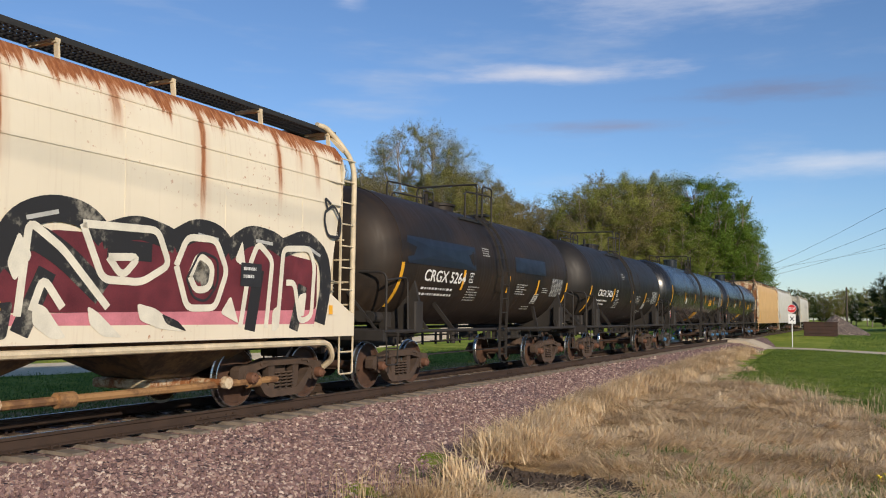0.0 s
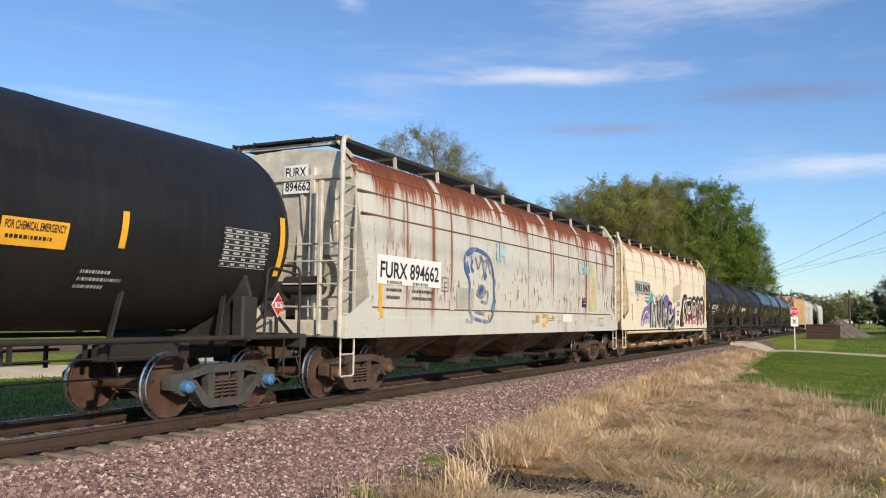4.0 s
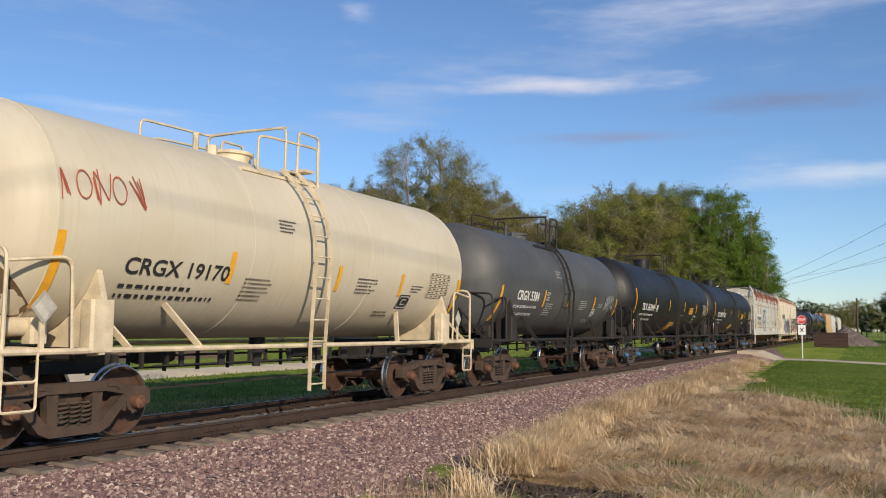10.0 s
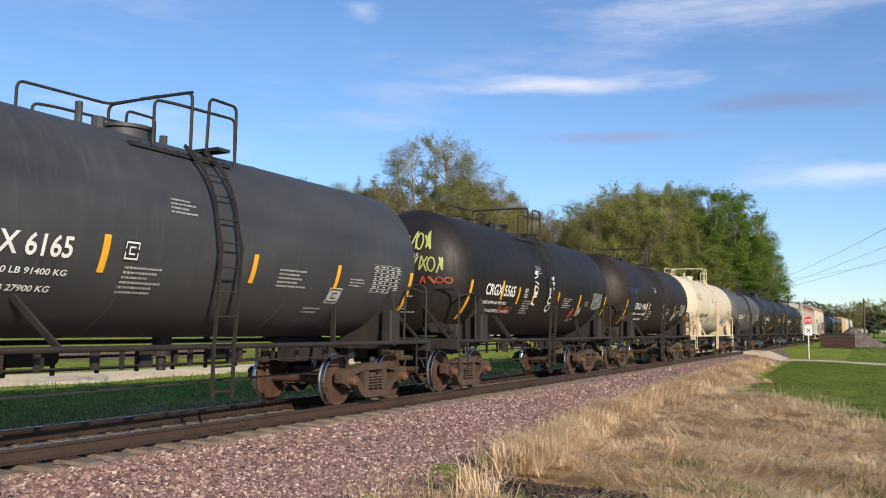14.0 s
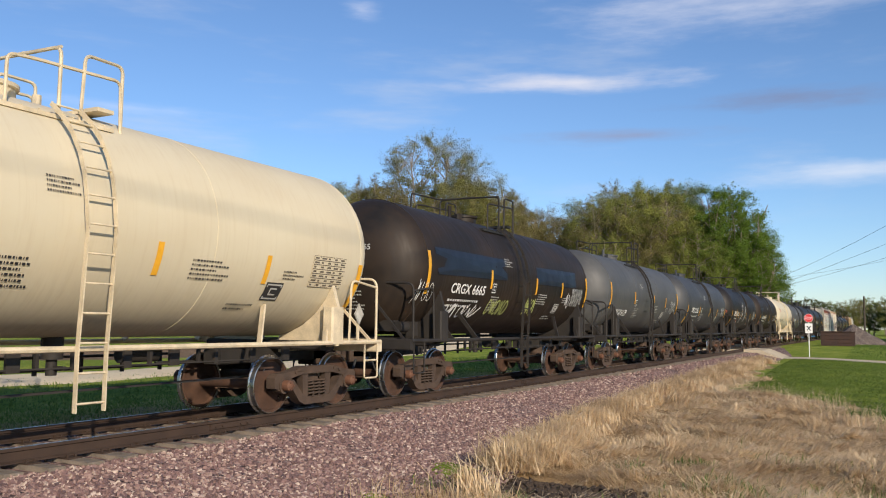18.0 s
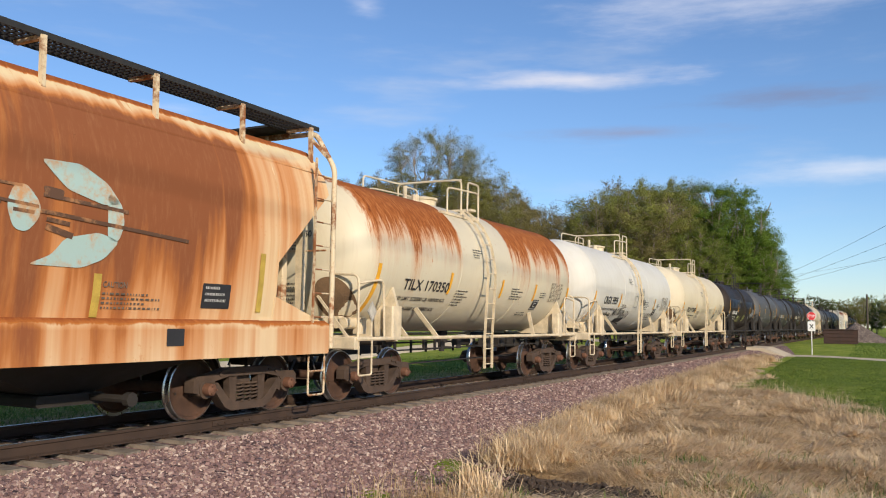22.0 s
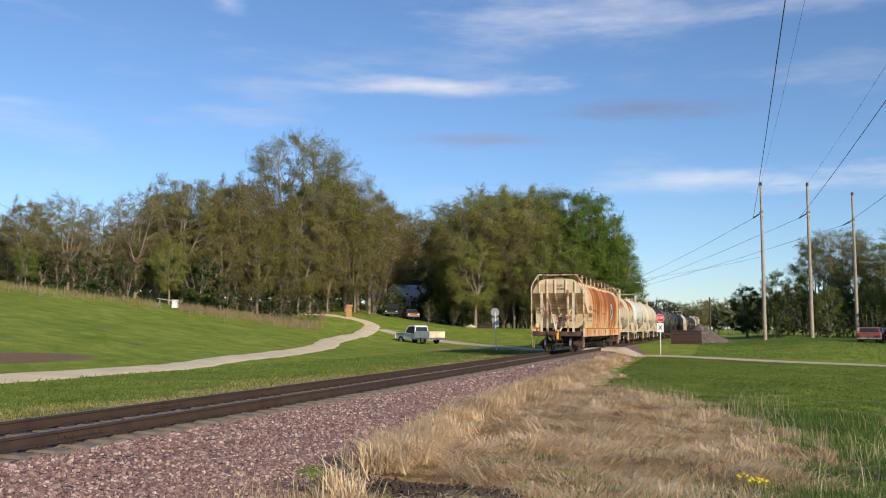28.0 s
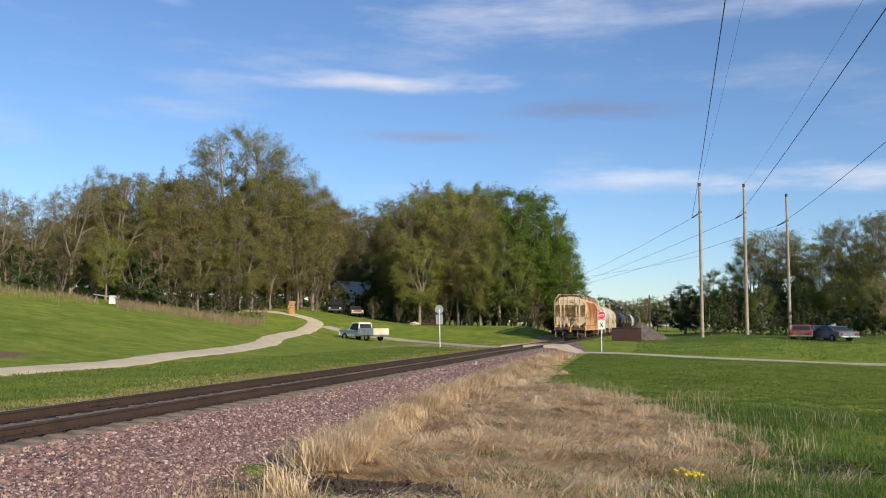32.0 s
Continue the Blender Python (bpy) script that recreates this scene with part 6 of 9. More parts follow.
def furx(at, paint, trim, seed, label, **more):
    spec = dict(at=at, paint=paint, trim=trim, seed=seed, label=label, half=9.25, span=7.45, end=8.47, post=8.80, foot=7.86, sill=1.45, sill_low=1.08, knee=3.95, lip=0.01, side=FURX_SIDE, roof=4.52, ends=trim,
                ribs=(4.08, 3.72, 3.32), seams=12, seam_at=[-0.06 + 1.81 * k for k in range(-4, 5)], bays=4, hatches=6, board=4.66, brackets=9, frame="rust", bay=M_UNDER, tapes=((-7.62, 2.06, 0.5), (-7.56, 1.58, 0.45), (-2.6, 1.55, 0.3), (1.9, 1.55, 0.3), (8.0, 1.6, 0.45)))
    spec.update(more)
    return hopper_car(spec)


furx(131.0, M_OFFWHITE, M_TRIMGREY, 91, "off-white covered hopper car far along the train")
black_tank(115.3, "", 92, M_BLACK, "black tank car far along the train")
furx(99.7, M_OFFWHITE, M_TRIMGREY, 93, "pale grey covered hopper car")
furx(81.3, M_TAN, M_TRIMRUST, 94, "tan covered hopper car")
long_tank(63.3, "", 95, M_SHINY, "glossy black tank car with a silver sheen")
long_tank(45.7, "", 96, M_SHINY, "glossy black tank car reflecting the sky")
black_tank(30.5, "CRGX 5426", 97, M_BLACK, "sooty black tank car with white lettering")
C5264 = black_tank(17.68, "CRGX 5264", 98, M_BROWN, "sooty brown-black tank car with repainted lettering panels", mark_at=(-4.1, 2.17, 2.0, 0.25))
F78 = furx(1.88, M_F78, M_TRIMCREAM, 1, "cream covered hopper car with rust runs and a painted mural", tubes=True, bay=M_BAY,
           mark=(("FURX 894678", -7.1, 2.58, 2.3, 0.30),), end_mark=(("FURX", 0.0, 4.0, 0.46, 0.18), ("894678", 0.0, 3.74, 0.56, 0.17)), plate=plain("grey_patch_paint", (0.36, 0.36, 0.35), 0.6),
           blocks=((-6.9, 2.12, 0.3, 0.32, 2), (-5.6, 2.12, 0.7, 0.4, 3)))
F62 = furx(-16.63, M_F62, M_TRIMGREY, 2, rib_paint=M_RIBRUST, ribs=(4.08, 3.72, 3.32, 1.63), bay=M_BAY, label= "grey-white covered hopper car with maroon rust along the roof",
           mark=(("FURX 894662", -7.65, 2.18, 2.35, 0.32),), end_mark=(("FURX", 0.0, 4.0, 0.46, 0.18), ("894662", 0.0, 3.74, 0.56, 0.17)), plate=M_SIGNWHITE,
           blocks=((-7.4, 1.72, 0.6, 0.42, 3), (-6.4, 1.72, 1.0, 0.42, 3)))
long_tank(-34.61, "TILX 363451", 11, M_TILX, "long satin-black tank car with yellow strips and white lettering", lines=("LD LMT 195500LB 88680KG", "LT WT 90500LB 41000KG"))
long_tank(-52.17, "TILX 363445", 12, M_TILX, "long satin-black tank car with a yellow emergency notice", lines=("LD LMT 195500 LB 88650 KG", "LT WT 90500 LB 41050 KG"), extra=(("AAR ST-470", 3.95, 2.05, 0.75, 0.09),))
black_tank(-67.32, "CRGX 5384", 13, M_GREY2, "weathered dark grey tank car streaked with run-off", ladder_y=-0.48, mark_at=(-4.05, 2.17, 1.55, 0.25), tapes=((-5.1, 2.5, 0.88), (-2.05, 2.49, 0.45), (-0.03, 2.5, 0.45), (2.57, 2.47, 0.42), (5.1, 2.48, 0.85)), lines=("LD LMT 201000 LB 91150 KG", "LT WT 62000 LB 28100 KG"))
C19170 = pale_tank(-80.03, "CRGX 19170", 14, M_CREAM, "cream tank car with black lettering and faint red scrawl")
C19643 = black_tank(-92.80, "CRGX 19643", 15, M_BROWN, "sooty brown-black tank car with a browned end", bore=(1.47, 2.70), lines=("LD LMT 221000LB 100250KG", "LT WT 65000LB 29500KG"), mark_at=(-3.95, 2.18, 1.75, 0.23), extra=SHOES)
C5565 = black_tank(-105.70, "CRGX 5565", 16, M_BLACK, "black tank car with yellow-green scrawl on its end", bore=(1.45, 2.68), mark_at=(-4.29, 2.2, 1.75, 0.27), tapes=SHORT_TAPES[:1] + ((-3.33, 2.57, 0.45), (-2.28, 2.46, 0.42), (-1.26, 2.56, 0.42)) + ((0.65, 2.45, 0.42), (2.55, 2.45, 0.42)) + SHORT_TAPES[4:], lines=("LD LMT 200400 LBS 90900 KGS", "LT WT 62600 LBS 28400 KGS NEW 5-90"), extra=SHOES)
black_tank(-118.62, "CRGX 6165", 17, M_GREY, "dark grey tank car with white lettering", mark_at=(-4.2, 2.17, 1.55, 0.25), lines=("LD LMT 201500 LB 91400 KG", "LT WT 61500 LB 27900 KG"))
black_tank(-131.31, "CRGX 6129", 18, M_GREY2, "weathered grey tank car with white lettering", mark_at=(-4.3, 1.85, 1.6, 0.22), tapes=HIGH_TAPES)
C6665 = black_tank(-144.22, "CRGX 6665", 19, M_BROWN, "sooty brown-black tank car with dark blue painted-out panels", mark_at=(-4.0, 2.14, 1.72, 0.22), tapes=HIGH_TAPES)
T483 = pale_tank(-157.02, "TILX 170483", 20, M_CREAM2, "cream tank car with a sooty stain on its end", ladder_y=-0.6)
C5959 = pale_tank(-170.11, "CRGX 5959", 21, M_WHITE, "off-white tank car with black scrawl along its lower side", mark_at=(-4.05, 2.12, 1.53, 0.25), lines=("LD LMT 201200 LB 91250 KG", "LT WT 61800 LB 28050 KG"))
T350 = pale_tank(-183.00, "TILX 170350", 22, M_RUSTTANK, "cream tank car with rust over its top", ladder_y=-0.6, lines=("LD LMT 222500 LB 100900 KG", "LT WT 63500 LB 28800 KG"))
ACFX = hopper_car(dict(at=-198.32, paint=M_ACFX, trim=M_TRIMRUST, seed=3, label="cream covered hopper car thick with rust streaks, last of the train", rusty=True, sill_paint=M_ACFXSILL,
                       half=9.05, span=7.19, end=8.5, foot=7.15, cut=2.28, sill=1.42, sill_low=0.92, knee=3.5, lip=0.10, side=ACFX_SIDE, roof=4.38, ends=M_ACFXEND, ribs=(3.86,), seams=4, bays=3, hatches=5,
                       board=4.66, brackets=10, frame="rust", bay=M_UNDER, tape=M_DULLYEL, mark=(("ACFX", -6.85, 2.52, 1.05, 0.27), ("45689", -6.9, 2.07, 1.3, 0.26)),
                       end_mark=(("ACFX", -0.02, 3.88, 0.36, 0.12), ("45689", -0.04, 3.68, 0.44, 0.12)), mark_ink=M_WORNINK, tapes=((-7.1, 2.35, 0.9), (-4.9, 1.85, 0.4), (-2.3, 1.85, 0.35), (1.5, 1.85, 0.35), (3.93, 1.95, 0.5), (6.78, 2.4, 0.85)),
                       blocks=((-7.0, 1.72, 0.5, 0.2, 2), (-6.2, 1.72, 1.1, 0.2, 2), (-4.8, 2.0, 0.3, 0.1, 1), (-4.2, 1.55, 1.0, 0.12, 2))))

# ---- painted marks on the cars ----
M_TEAL = plain("teal_spray_paint", (0.07, 0.42, 0.42), 0.6, 0.0, 0.2, 4.0, 0.0)
M_PURPLE = plain("purple_spray_paint", (0.20, 0.13, 0.33), 0.6, 0.0, 0.3, 3.0, 0.0)
M_LAVENDER = plain("lavender_spray_paint", (0.46, 0.40, 0.52), 0.6, 0.0, 0.25, 2.0, 0.0)
M_PINK = plain("pink_spray_paint", (0.58, 0.20, 0.24), 0.6, 0.0, 0.25, 3.0, 0.0)
M_MAROON = plain("maroon_spray_paint", (0.13, 0.022, 0.03), 0.6, 0.0, 0.4, 3.0, 0.0)
M_SILVER = plain("silver_spray_paint", (0.33, 0.33, 0.33), 0.5, 0.0, 0.25, 3.0, 0.0)
M_PALESILVER = plain("pale_silver_spray_paint", (0.50, 0.52, 0.50), 0.5, 0.0, 0.2, 3.0, 0.0)
M_DARKSILVER = plain("dark_silver_spray_paint", (0.16, 0.16, 0.17), 0.5, 0.0, 0.5, 5.0, 0.0)
M_BEIGE = plain("beige_touch_up_paint", (0.50, 0.43, 0.30), 0.6, 0.0, 0.1, 3.0, 0.0)
M_BEIGEWHITE = plain("cream_white_spray_paint", (0.70, 0.66, 0.55), 0.6, 0.0, 0.15, 4.0, 0.0)
M_NAVY = plain("dark_navy_touch_up_paint", (0.010, 0.014, 0.026), 0.45, 0.0, 0.3, 2.0, 0.0)
M_LIME = plain("yellow_green_spray_paint", (0.38, 0.42, 0.13), 0.6, 0.0, 0.3, 3.0, 0.0)
M_REDSPRAY = plain("orange_red_spray_paint", (0.42, 0.09, 0.04), 0.6, 0.0, 0.3, 3.0, 0.0)
M_BLUESPRAY = chipped("patchy_blue_spray_paint", (0.055, 0.13, 0.30), (0.36, 0.38, 0.40), 0.48, 0.62)
M_GREYBLUE = plain("grey_blue_spray_paint", (0.22, 0.24, 0.27), 0.6, 0.0, 0.4, 4.0, 0.0)
M_CYANSPRAY = plain("pale_cyan_spray_paint", (0.34, 0.55, 0.58), 0.6, 0.0, 0.3, 2.0, 0.0)
M_BLACKFADE = chipped("faded_black_spray_paint", (0.018, 0.018, 0.020), (0.30, 0.28, 0.23), 0.52, 0.68)
M_SOOT = plain("brown_soot_stain", (0.14, 0.085, 0.045), 0.85, 0.0, 0.5, 2.5, 0.0)


def ribbon(g, pts, width, surf, off):
    """A painted line of even width laid on a car's side."""
    p = [Vector((a, b)) for a, b in pts]
    fine = [p[0]]
    for a, b in zip(p, p[1:]):
        n = max(1, int((b - a).length / 0.12))
        fine += [a.lerp(b, k / n) for k in range(1, n + 1)]
    vs, fs = [], []
    for i, q in enumerate(fine):
        d = (fine[min(i + 1, len(fine) - 1)] - fine[max(i - 1, 0)])
        d = d.normalized() if d.length > 1e-6 else Vector((1, 0))
        s = Vector((-d.y, d.x)) * width / 2
        vs += [surf(q.x - s.x, q.y - s.y, off), surf(q.x + s.x, q.y + s.y, off)]
        if i:
            k = 2 * i
            fs.append((k - 2, k - 1, k + 1, k))
    g.add(vs, fs)


def flat_part(name, g, material, parent, label=""):
    me = bpy.data.meshes.new(name)
    me.from_pydata(g.v, [], g.f)
    me.materials.append(material)
    return part(name, me, None, parent, label)


def stroke(parent, lines, width, surf, material, off=0.02, name="paint_stroke", label="", smooth=0.0):
    for k, pts in enumerate(lines):
        if smooth:
            pts = [(v.x, v.y) for v in bend([(a, b, 0) for a, b in pts], smooth, 4)]
        g = Geo()
        ribbon(g, pts, width, surf, off + 0.0004 * k)
        flat_part(name, g, material, parent, label)


def blob(parent, poly, surf, material, off=0.016, name="paint_patch", label="", soft=0.12):
    """A painted patch with rounded corners, fanned from its middle."""
    loop = [(v.x, v.y) for v in bend([(a, b, 0) for a, b in list(poly) + [poly[0], poly[1]]], soft, 4)][1:-1]
    cy, cz = sum(a for a, b in loop) / len(loop), sum(b for a, b in loop) / len(loop)
    g = Geo()
    vs = [surf(cy, cz, off)]
    for f in (0.5, 1.0):
        vs += [surf(cy + (a - cy) * f, cz + (b - cz) * f, off) for a, b in loop]
    n = len(loop)
    fs = [(0, 1 + i, 1 + (i + 1) % n) for i in range(n)] + [(1 + i, 1 + n + i, 1 + n + (i + 1) % n, 1 + (i + 1) % n) for i in range(n)]
    g.add(vs, fs)
    return flat_part(name, g, material, parent, label)


def scrawl(parent, y, z, w, h, surf, material, seed, signs=6, width=0.03, off=0.02, upright=False, label="sprayed scrawl that cannot be read"):
    """Looping spray-can writing that spells nothing."""
    rnd, lines = random.Random(seed), []
    for k in range(signs):
        c = (k + 0.5) / signs
        kind = rnd.randrange(4)
        a = []
        for i in range(rnd.randint(4, 7)):
            p = c + rnd.uniform(-0.62, 0.62) / signs
            q = (0.08 if (i + kind) % 2 else 0.92) + rnd.uniform(-0.14, 0.14)
            a.append((p, q))
        if kind == 0:
            a = [(c + 0.42 / signs * math.cos(t), 0.5 + 0.42 * math.sin(t)) for t in [i * 0.7 for i in range(10)]]
        lines.append([(y + (q if upright else p) * w, z + (1 - p if upright else q) * h) for p, q in a])
    return stroke(parent, lines, width, surf, material, off, "scrawl", label, min(w, h) * 0.12)


# the cream hopper's mural
car, surf = F78[0], F78[1]
blob(car, ((-0.19, 2.96), (1.34, 3.2), (1.5, 2.5), (-0.12, 2.25)), surf, M_BEIGE, 0.014, label="beige touched-up rectangle", soft=0.04)
for poly in (((-6.0, 1.15), (-5.9, 1.75), (-5.17, 1.9), (-4.78, 1.85), (-4.7, 1.12)), ((-1.71, 1.82), (-0.97, 1.9), (-0.87, 1.26), (-1.56, 1.3))):
    blob(car, poly, surf, M_LAVENDER, 0.015)
for poly in (((-6.0, 1.6), (-5.6, 1.95), (-4.98, 2.1), (-4.72, 2.0), (-4.78, 1.72), (-5.3, 1.7), (-5.8, 1.35)), ((-2.22, 2.31), (-1.99, 2.51), (-1.61, 2.62), (-1.24, 2.51), (-1.02, 2.33), (-1.05, 2.05), (-1.52, 1.96), (-2.03, 2.02)),
             ((-0.27, 1.92), (0.21, 2.15), (0.36, 1.9), (0.24, 1.25), (-0.21, 1.5))):
    blob(car, poly, surf, M_PURPLE, 0.017)
for poly in (((-4.24, 2.08), (-3.99, 2.1), (-4.01, 1.78), (-4.18, 1.77)), ((-3.17, 1.81), (-2.93, 2.13), (-2.9, 1.55), (-3.06, 1.47))):
    blob(car, poly, surf, M_PINK, 0.018)
stroke(car, [[(-3.75, 2.37), (-3.41, 2.51), (-3.66, 2.36), (-3.35, 2.43), (-3.73, 2.28), (-3.33, 2.34), (-3.86, 2.2), (-3.35, 2.26)]], 0.05, surf, M_PINK, 0.018)
for poly in (((-4.88, 2.27), (-4.42, 2.68), (-4.07, 2.14), (-4.65, 2.12)), ((-5.3, 2.25), (-4.82, 2.18), (-4.89, 2.07), (-5.2, 2.12)), ((-2.81, 2.26), (-2.68, 2.51), (-2.34, 2.5), (-2.19, 2.27)), ((-4.2, 2.55), (-4.05, 2.48), (-4.16, 2.44)),
             ((-4.03, 2.44), (-3.85, 2.51), (-3.89, 2.4)), ((-3.03, 2.6), (-2.87, 2.53), (-2.92, 2.37), (-3.05, 2.44)), ((-2.26, 2.61), (-2.12, 2.67), (-2.15, 2.49), (-2.26, 2.49)), ((-2.5, 1.15), (-2.3, 1.15), (-2.3, 1.4), (-2.48, 1.4)), ((-1.95, 1.15), (-1.75, 1.15), (-1.8, 1.38), (-1.95, 1.38))):
    blob(car, poly, surf, M_TEAL, 0.019, soft=0.05)
LETTERS = {"pale": ([(-4.47, 1.13), (-4.45, 2.18)], [(-4.40, 2.18), (-4.03, 1.2)], [(-4.03, 1.2), (-3.76, 2.08)], [(-3.70, 2.08), (-3.58, 1.13)]),
           "grey": ([(-3.27, 2.26), (-3.19, 1.58), (-2.84, 1.31), (-2.66, 1.63), (-2.69, 2.36)], [(-2.84, 1.31), (-2.86, 1.13)], [(-2.22, 1.14), (-2.24, 2.12), (-1.69, 1.13)], [(-2.24, 1.54), (-1.85, 1.52)],
                    [(-1.3, 1.2), (-1.28, 1.7), (-1.0, 2.08), (-0.62, 2.05), (-0.5, 1.75)], [(-1.28, 1.25), (-0.75, 1.2), (-0.05, 1.52), (-0.02, 1.2), (-0.3, 1.14)])}
for key, m, w in (("pale", M_PALESILVER, 0.19), ("grey", M_SILVER, 0.17)):
    stroke(car, [[(a - 0.05, b + 0.02) for a, b in l] for l in LETTERS[key]], 0.46, surf, M_BLACKINK, 0.021, label="thick black outline of the mural")
    stroke(car, [[(a - 0.12, b + 0.03) for a, b in l] for l in LETTERS[key]], w * 0.7, surf, M_DARKSILVER, 0.024)
    stroke(car, LETTERS[key], w * 1.15, surf, M_BLACKINK, 0.026)
    stroke(car, LETTERS[key], w * 0.9, surf, m, 0.029, label="silver mural letters")
for x0, z0, x1, z1, n in ((-4.47, 1.2, -4.45, 2.1, 6), (-3.6, 1.2, -3.72, 2.0, 6), (-3.19, 1.6, -3.27, 2.2, 4), (-2.67, 1.7, -2.69, 2.3, 4), (-2.23, 1.2, -2.24, 2.0, 5), (-1.28, 1.25, -1.25, 1.7, 4), (-0.6, 1.26, -0.15, 1.45, 4)):
    stroke(car, [[(x0 + (x1 - x0) * k / n - 0.16, z0 + (z1 - z0) * k / n), (x0 + (x1 - x0) * k / n - 0.04, z0 + (z1 - z0) * k / n + 0.07)] for k in range(n + 1)], 0.03, surf, M_BLACKINK, 0.031)
stroke(car, ([(-6.2, 1.12), (-6.05, 1.62), (-5.6, 1.95), (-5.2, 1.92), (-4.9, 2.1), (-4.7, 2.2)], [(-5.95, 1.12), (-5.75, 1.5), (-5.4, 1.6), (-5.0, 1.55)]), 0.13, surf, M_PURPLE, 0.0185, smooth=0.2, label="purple sprayed arch")
stroke(car, ([(-6.1, 1.12), (-5.92, 1.55), (-5.5, 1.8), (-5.05, 1.78)],), 0.06, surf, M_BEIGEWHITE, 0.0195, smooth=0.2)
for words, y, z, w, h in (("JOB", 0.63, 2.06, 0.62, 0.28), ("2D", 0.72, 1.68, 0.42, 0.25), ("EM", 0.6, 1.22, 0.5, 0.28)):
    letter(car, words, y, z, w, h, lambda a, b: surf(a, b, 0.024), M_BLACKINK, "black sprayed letters")
blob(car, ((1.9, 1.12), (7.54, 1.12), (7.6, 1.55), (4.35, 1.49), (1.9, 1.4)), surf, M_PINK, 0.016, soft=0.05)
blob(car, ((1.7, 1.42), (4.35, 1.46), (7.6, 1.52), (7.57, 2.3), (5.87, 2.45), (2.5, 2.35), (1.94, 2.0)), surf, M_MAROON, 0.018)
stroke(car, ([(1.5, 1.15), (1.6, 1.6), (1.93, 2.09), (2.1, 2.44), (2.51, 2.61), (2.97, 2.57), (3.26, 2.33)], [(3.2, 2.33), (3.73, 2.51), (4.15, 2.44), (4.4, 2.36)], [(4.35, 2.36), (4.76, 2.58), (5.2, 2.54), (5.44, 2.32)],
             [(5.4, 2.32), (5.86, 2.6), (6.38, 2.56), (6.66, 2.45)], [(6.6, 2.44), (7.24, 2.66), (7.75, 2.4), (7.85, 1.95), (7.7, 1.3)], [(1.94, 1.92), (2.24, 2.3), (2.69, 2.09), (3.26, 1.66)]), 0.30, surf, M_BLACKFADE, 0.020, smooth=0.2, label="black outline of the maroon mural")
stroke(car, ([(4.75, 1.9), (4.9, 2.2), (5.05, 1.75)], [(5.95, 1.2), (6.1, 2.1)], [(2.2, 1.2), (2.5, 1.9)], [(7.0, 1.2), (7.2, 1.9)], [(3.3, 2.2), (4.0, 2.2)]), 0.24, surf, M_BLACKFADE, 0.020, smooth=0.1)
stroke(car, ([(2.16, 1.39), (2.24, 2.42), (2.68, 2.15), (3.35, 1.5)], [(2.33, 1.45), (2.45, 1.82), (2.72, 1.49)], [(2.93, 2.46), (4.08, 2.49), (4.3, 2.06), (3.85, 1.82), (3.25, 1.83), (2.93, 2.46)], [(3.32, 2.1), (3.79, 2.13), (3.54, 1.87), (3.32, 2.1)],
             [(4.42, 2.06), (4.6, 2.45), (5.15, 2.46), (5.4, 2.04), (5.19, 1.52), (4.65, 1.51), (4.42, 2.06)], [(4.68, 1.93), (4.82, 2.24), (5.11, 2.1), (5.07, 1.79), (4.8, 1.74), (4.68, 1.93)],
             [(5.73, 1.25), (5.88, 2.15), (6.05, 2.49), (6.4, 2.26), (6.31, 1.24)], [(6.58, 1.24), (6.66, 2.45), (7.33, 2.5), (7.49, 2.24), (7.45, 1.41), (7.15, 1.32), (6.97, 1.94), (6.76, 1.93)]), 0.095, surf, M_BEIGEWHITE, 0.024, smooth=0.12, label="white outline of the mural letters")
for poly in (((3.79, 1.56), (4.1, 1.5), (4.63, 1.2), (4.2, 1.24), (3.85, 1.35)), ((2.33, 1.55), (2.5, 1.5), (2.8, 1.15), (2.6, 1.14), (2.35, 1.3)), ((3.05, 1.52), (3.2, 1.45), (3.6, 1.14), (3.3, 1.16), (3.1, 1.3)),
             ((2.0, 1.95), (2.12, 2.3), (2.3, 2.05), (2.1, 1.75)), ((5.55, 2.2), (5.7, 2.5), (5.8, 2.1)), ((6.45, 1.5), (6.62, 1.6), (6.6, 1.2), (6.45, 1.18)), ((7.1, 1.75), (7.3, 1.8), (7.25, 1.4), (7.08, 1.45)), ((5.3, 1.45), (5.5, 1.7), (5.7, 1.3))):
    blob(car, poly, surf, M_BEIGEWHITE, 0.026, soft=0.06, label="cream spray-painted highlight")
for poly in (((4.2, 1.44), (4.5, 1.34), (4.68, 1.2), (4.3, 1.3)), ((1.5, 1.15), (1.75, 1.5), (2.1, 1.55), (2.05, 1.15))):
    blob(car, poly, surf, M_BLACKFADE, 0.0275, soft=0.06)
stroke(car, ([(2.2, 2.45), (2.6, 2.56)], [(4.8, 2.5), (5.2, 2.46)], [(6.0, 2.52), (6.4, 2.5)], [(7.3, 2.52), (7.65, 2.4)]), 0.05, surf, M_GREYINK, 0.0225, smooth=0.1)
stroke(car, ([(4.62, 1.9), (4.85, 2.28), (5.2, 2.2), (5.22, 1.85), (5.0, 1.6), (4.75, 1.65), (4.62, 1.9)],), 0.035, surf, M_BLACKINK, 0.0275, smooth=0.1)
stroke(car, ([(7.78, 3.15), (8.02, 3.30), (8.25, 3.07), (8.2, 2.75), (7.85, 2.75), (7.75, 3.0), (7.78, 3.15)], [(7.85, 3.2), (7.75, 3.4), (7.95, 3.3)]), 0.05, surf, M_BLACKINK, 0.022, smooth=0.1, label="small black painted emblem")
blob(car, ((5.69, 2.18), (6.15, 2.18), (6.15, 1.84), (5.69, 1.84)), surf, M_BLACKINK, 0.028, soft=0.02)
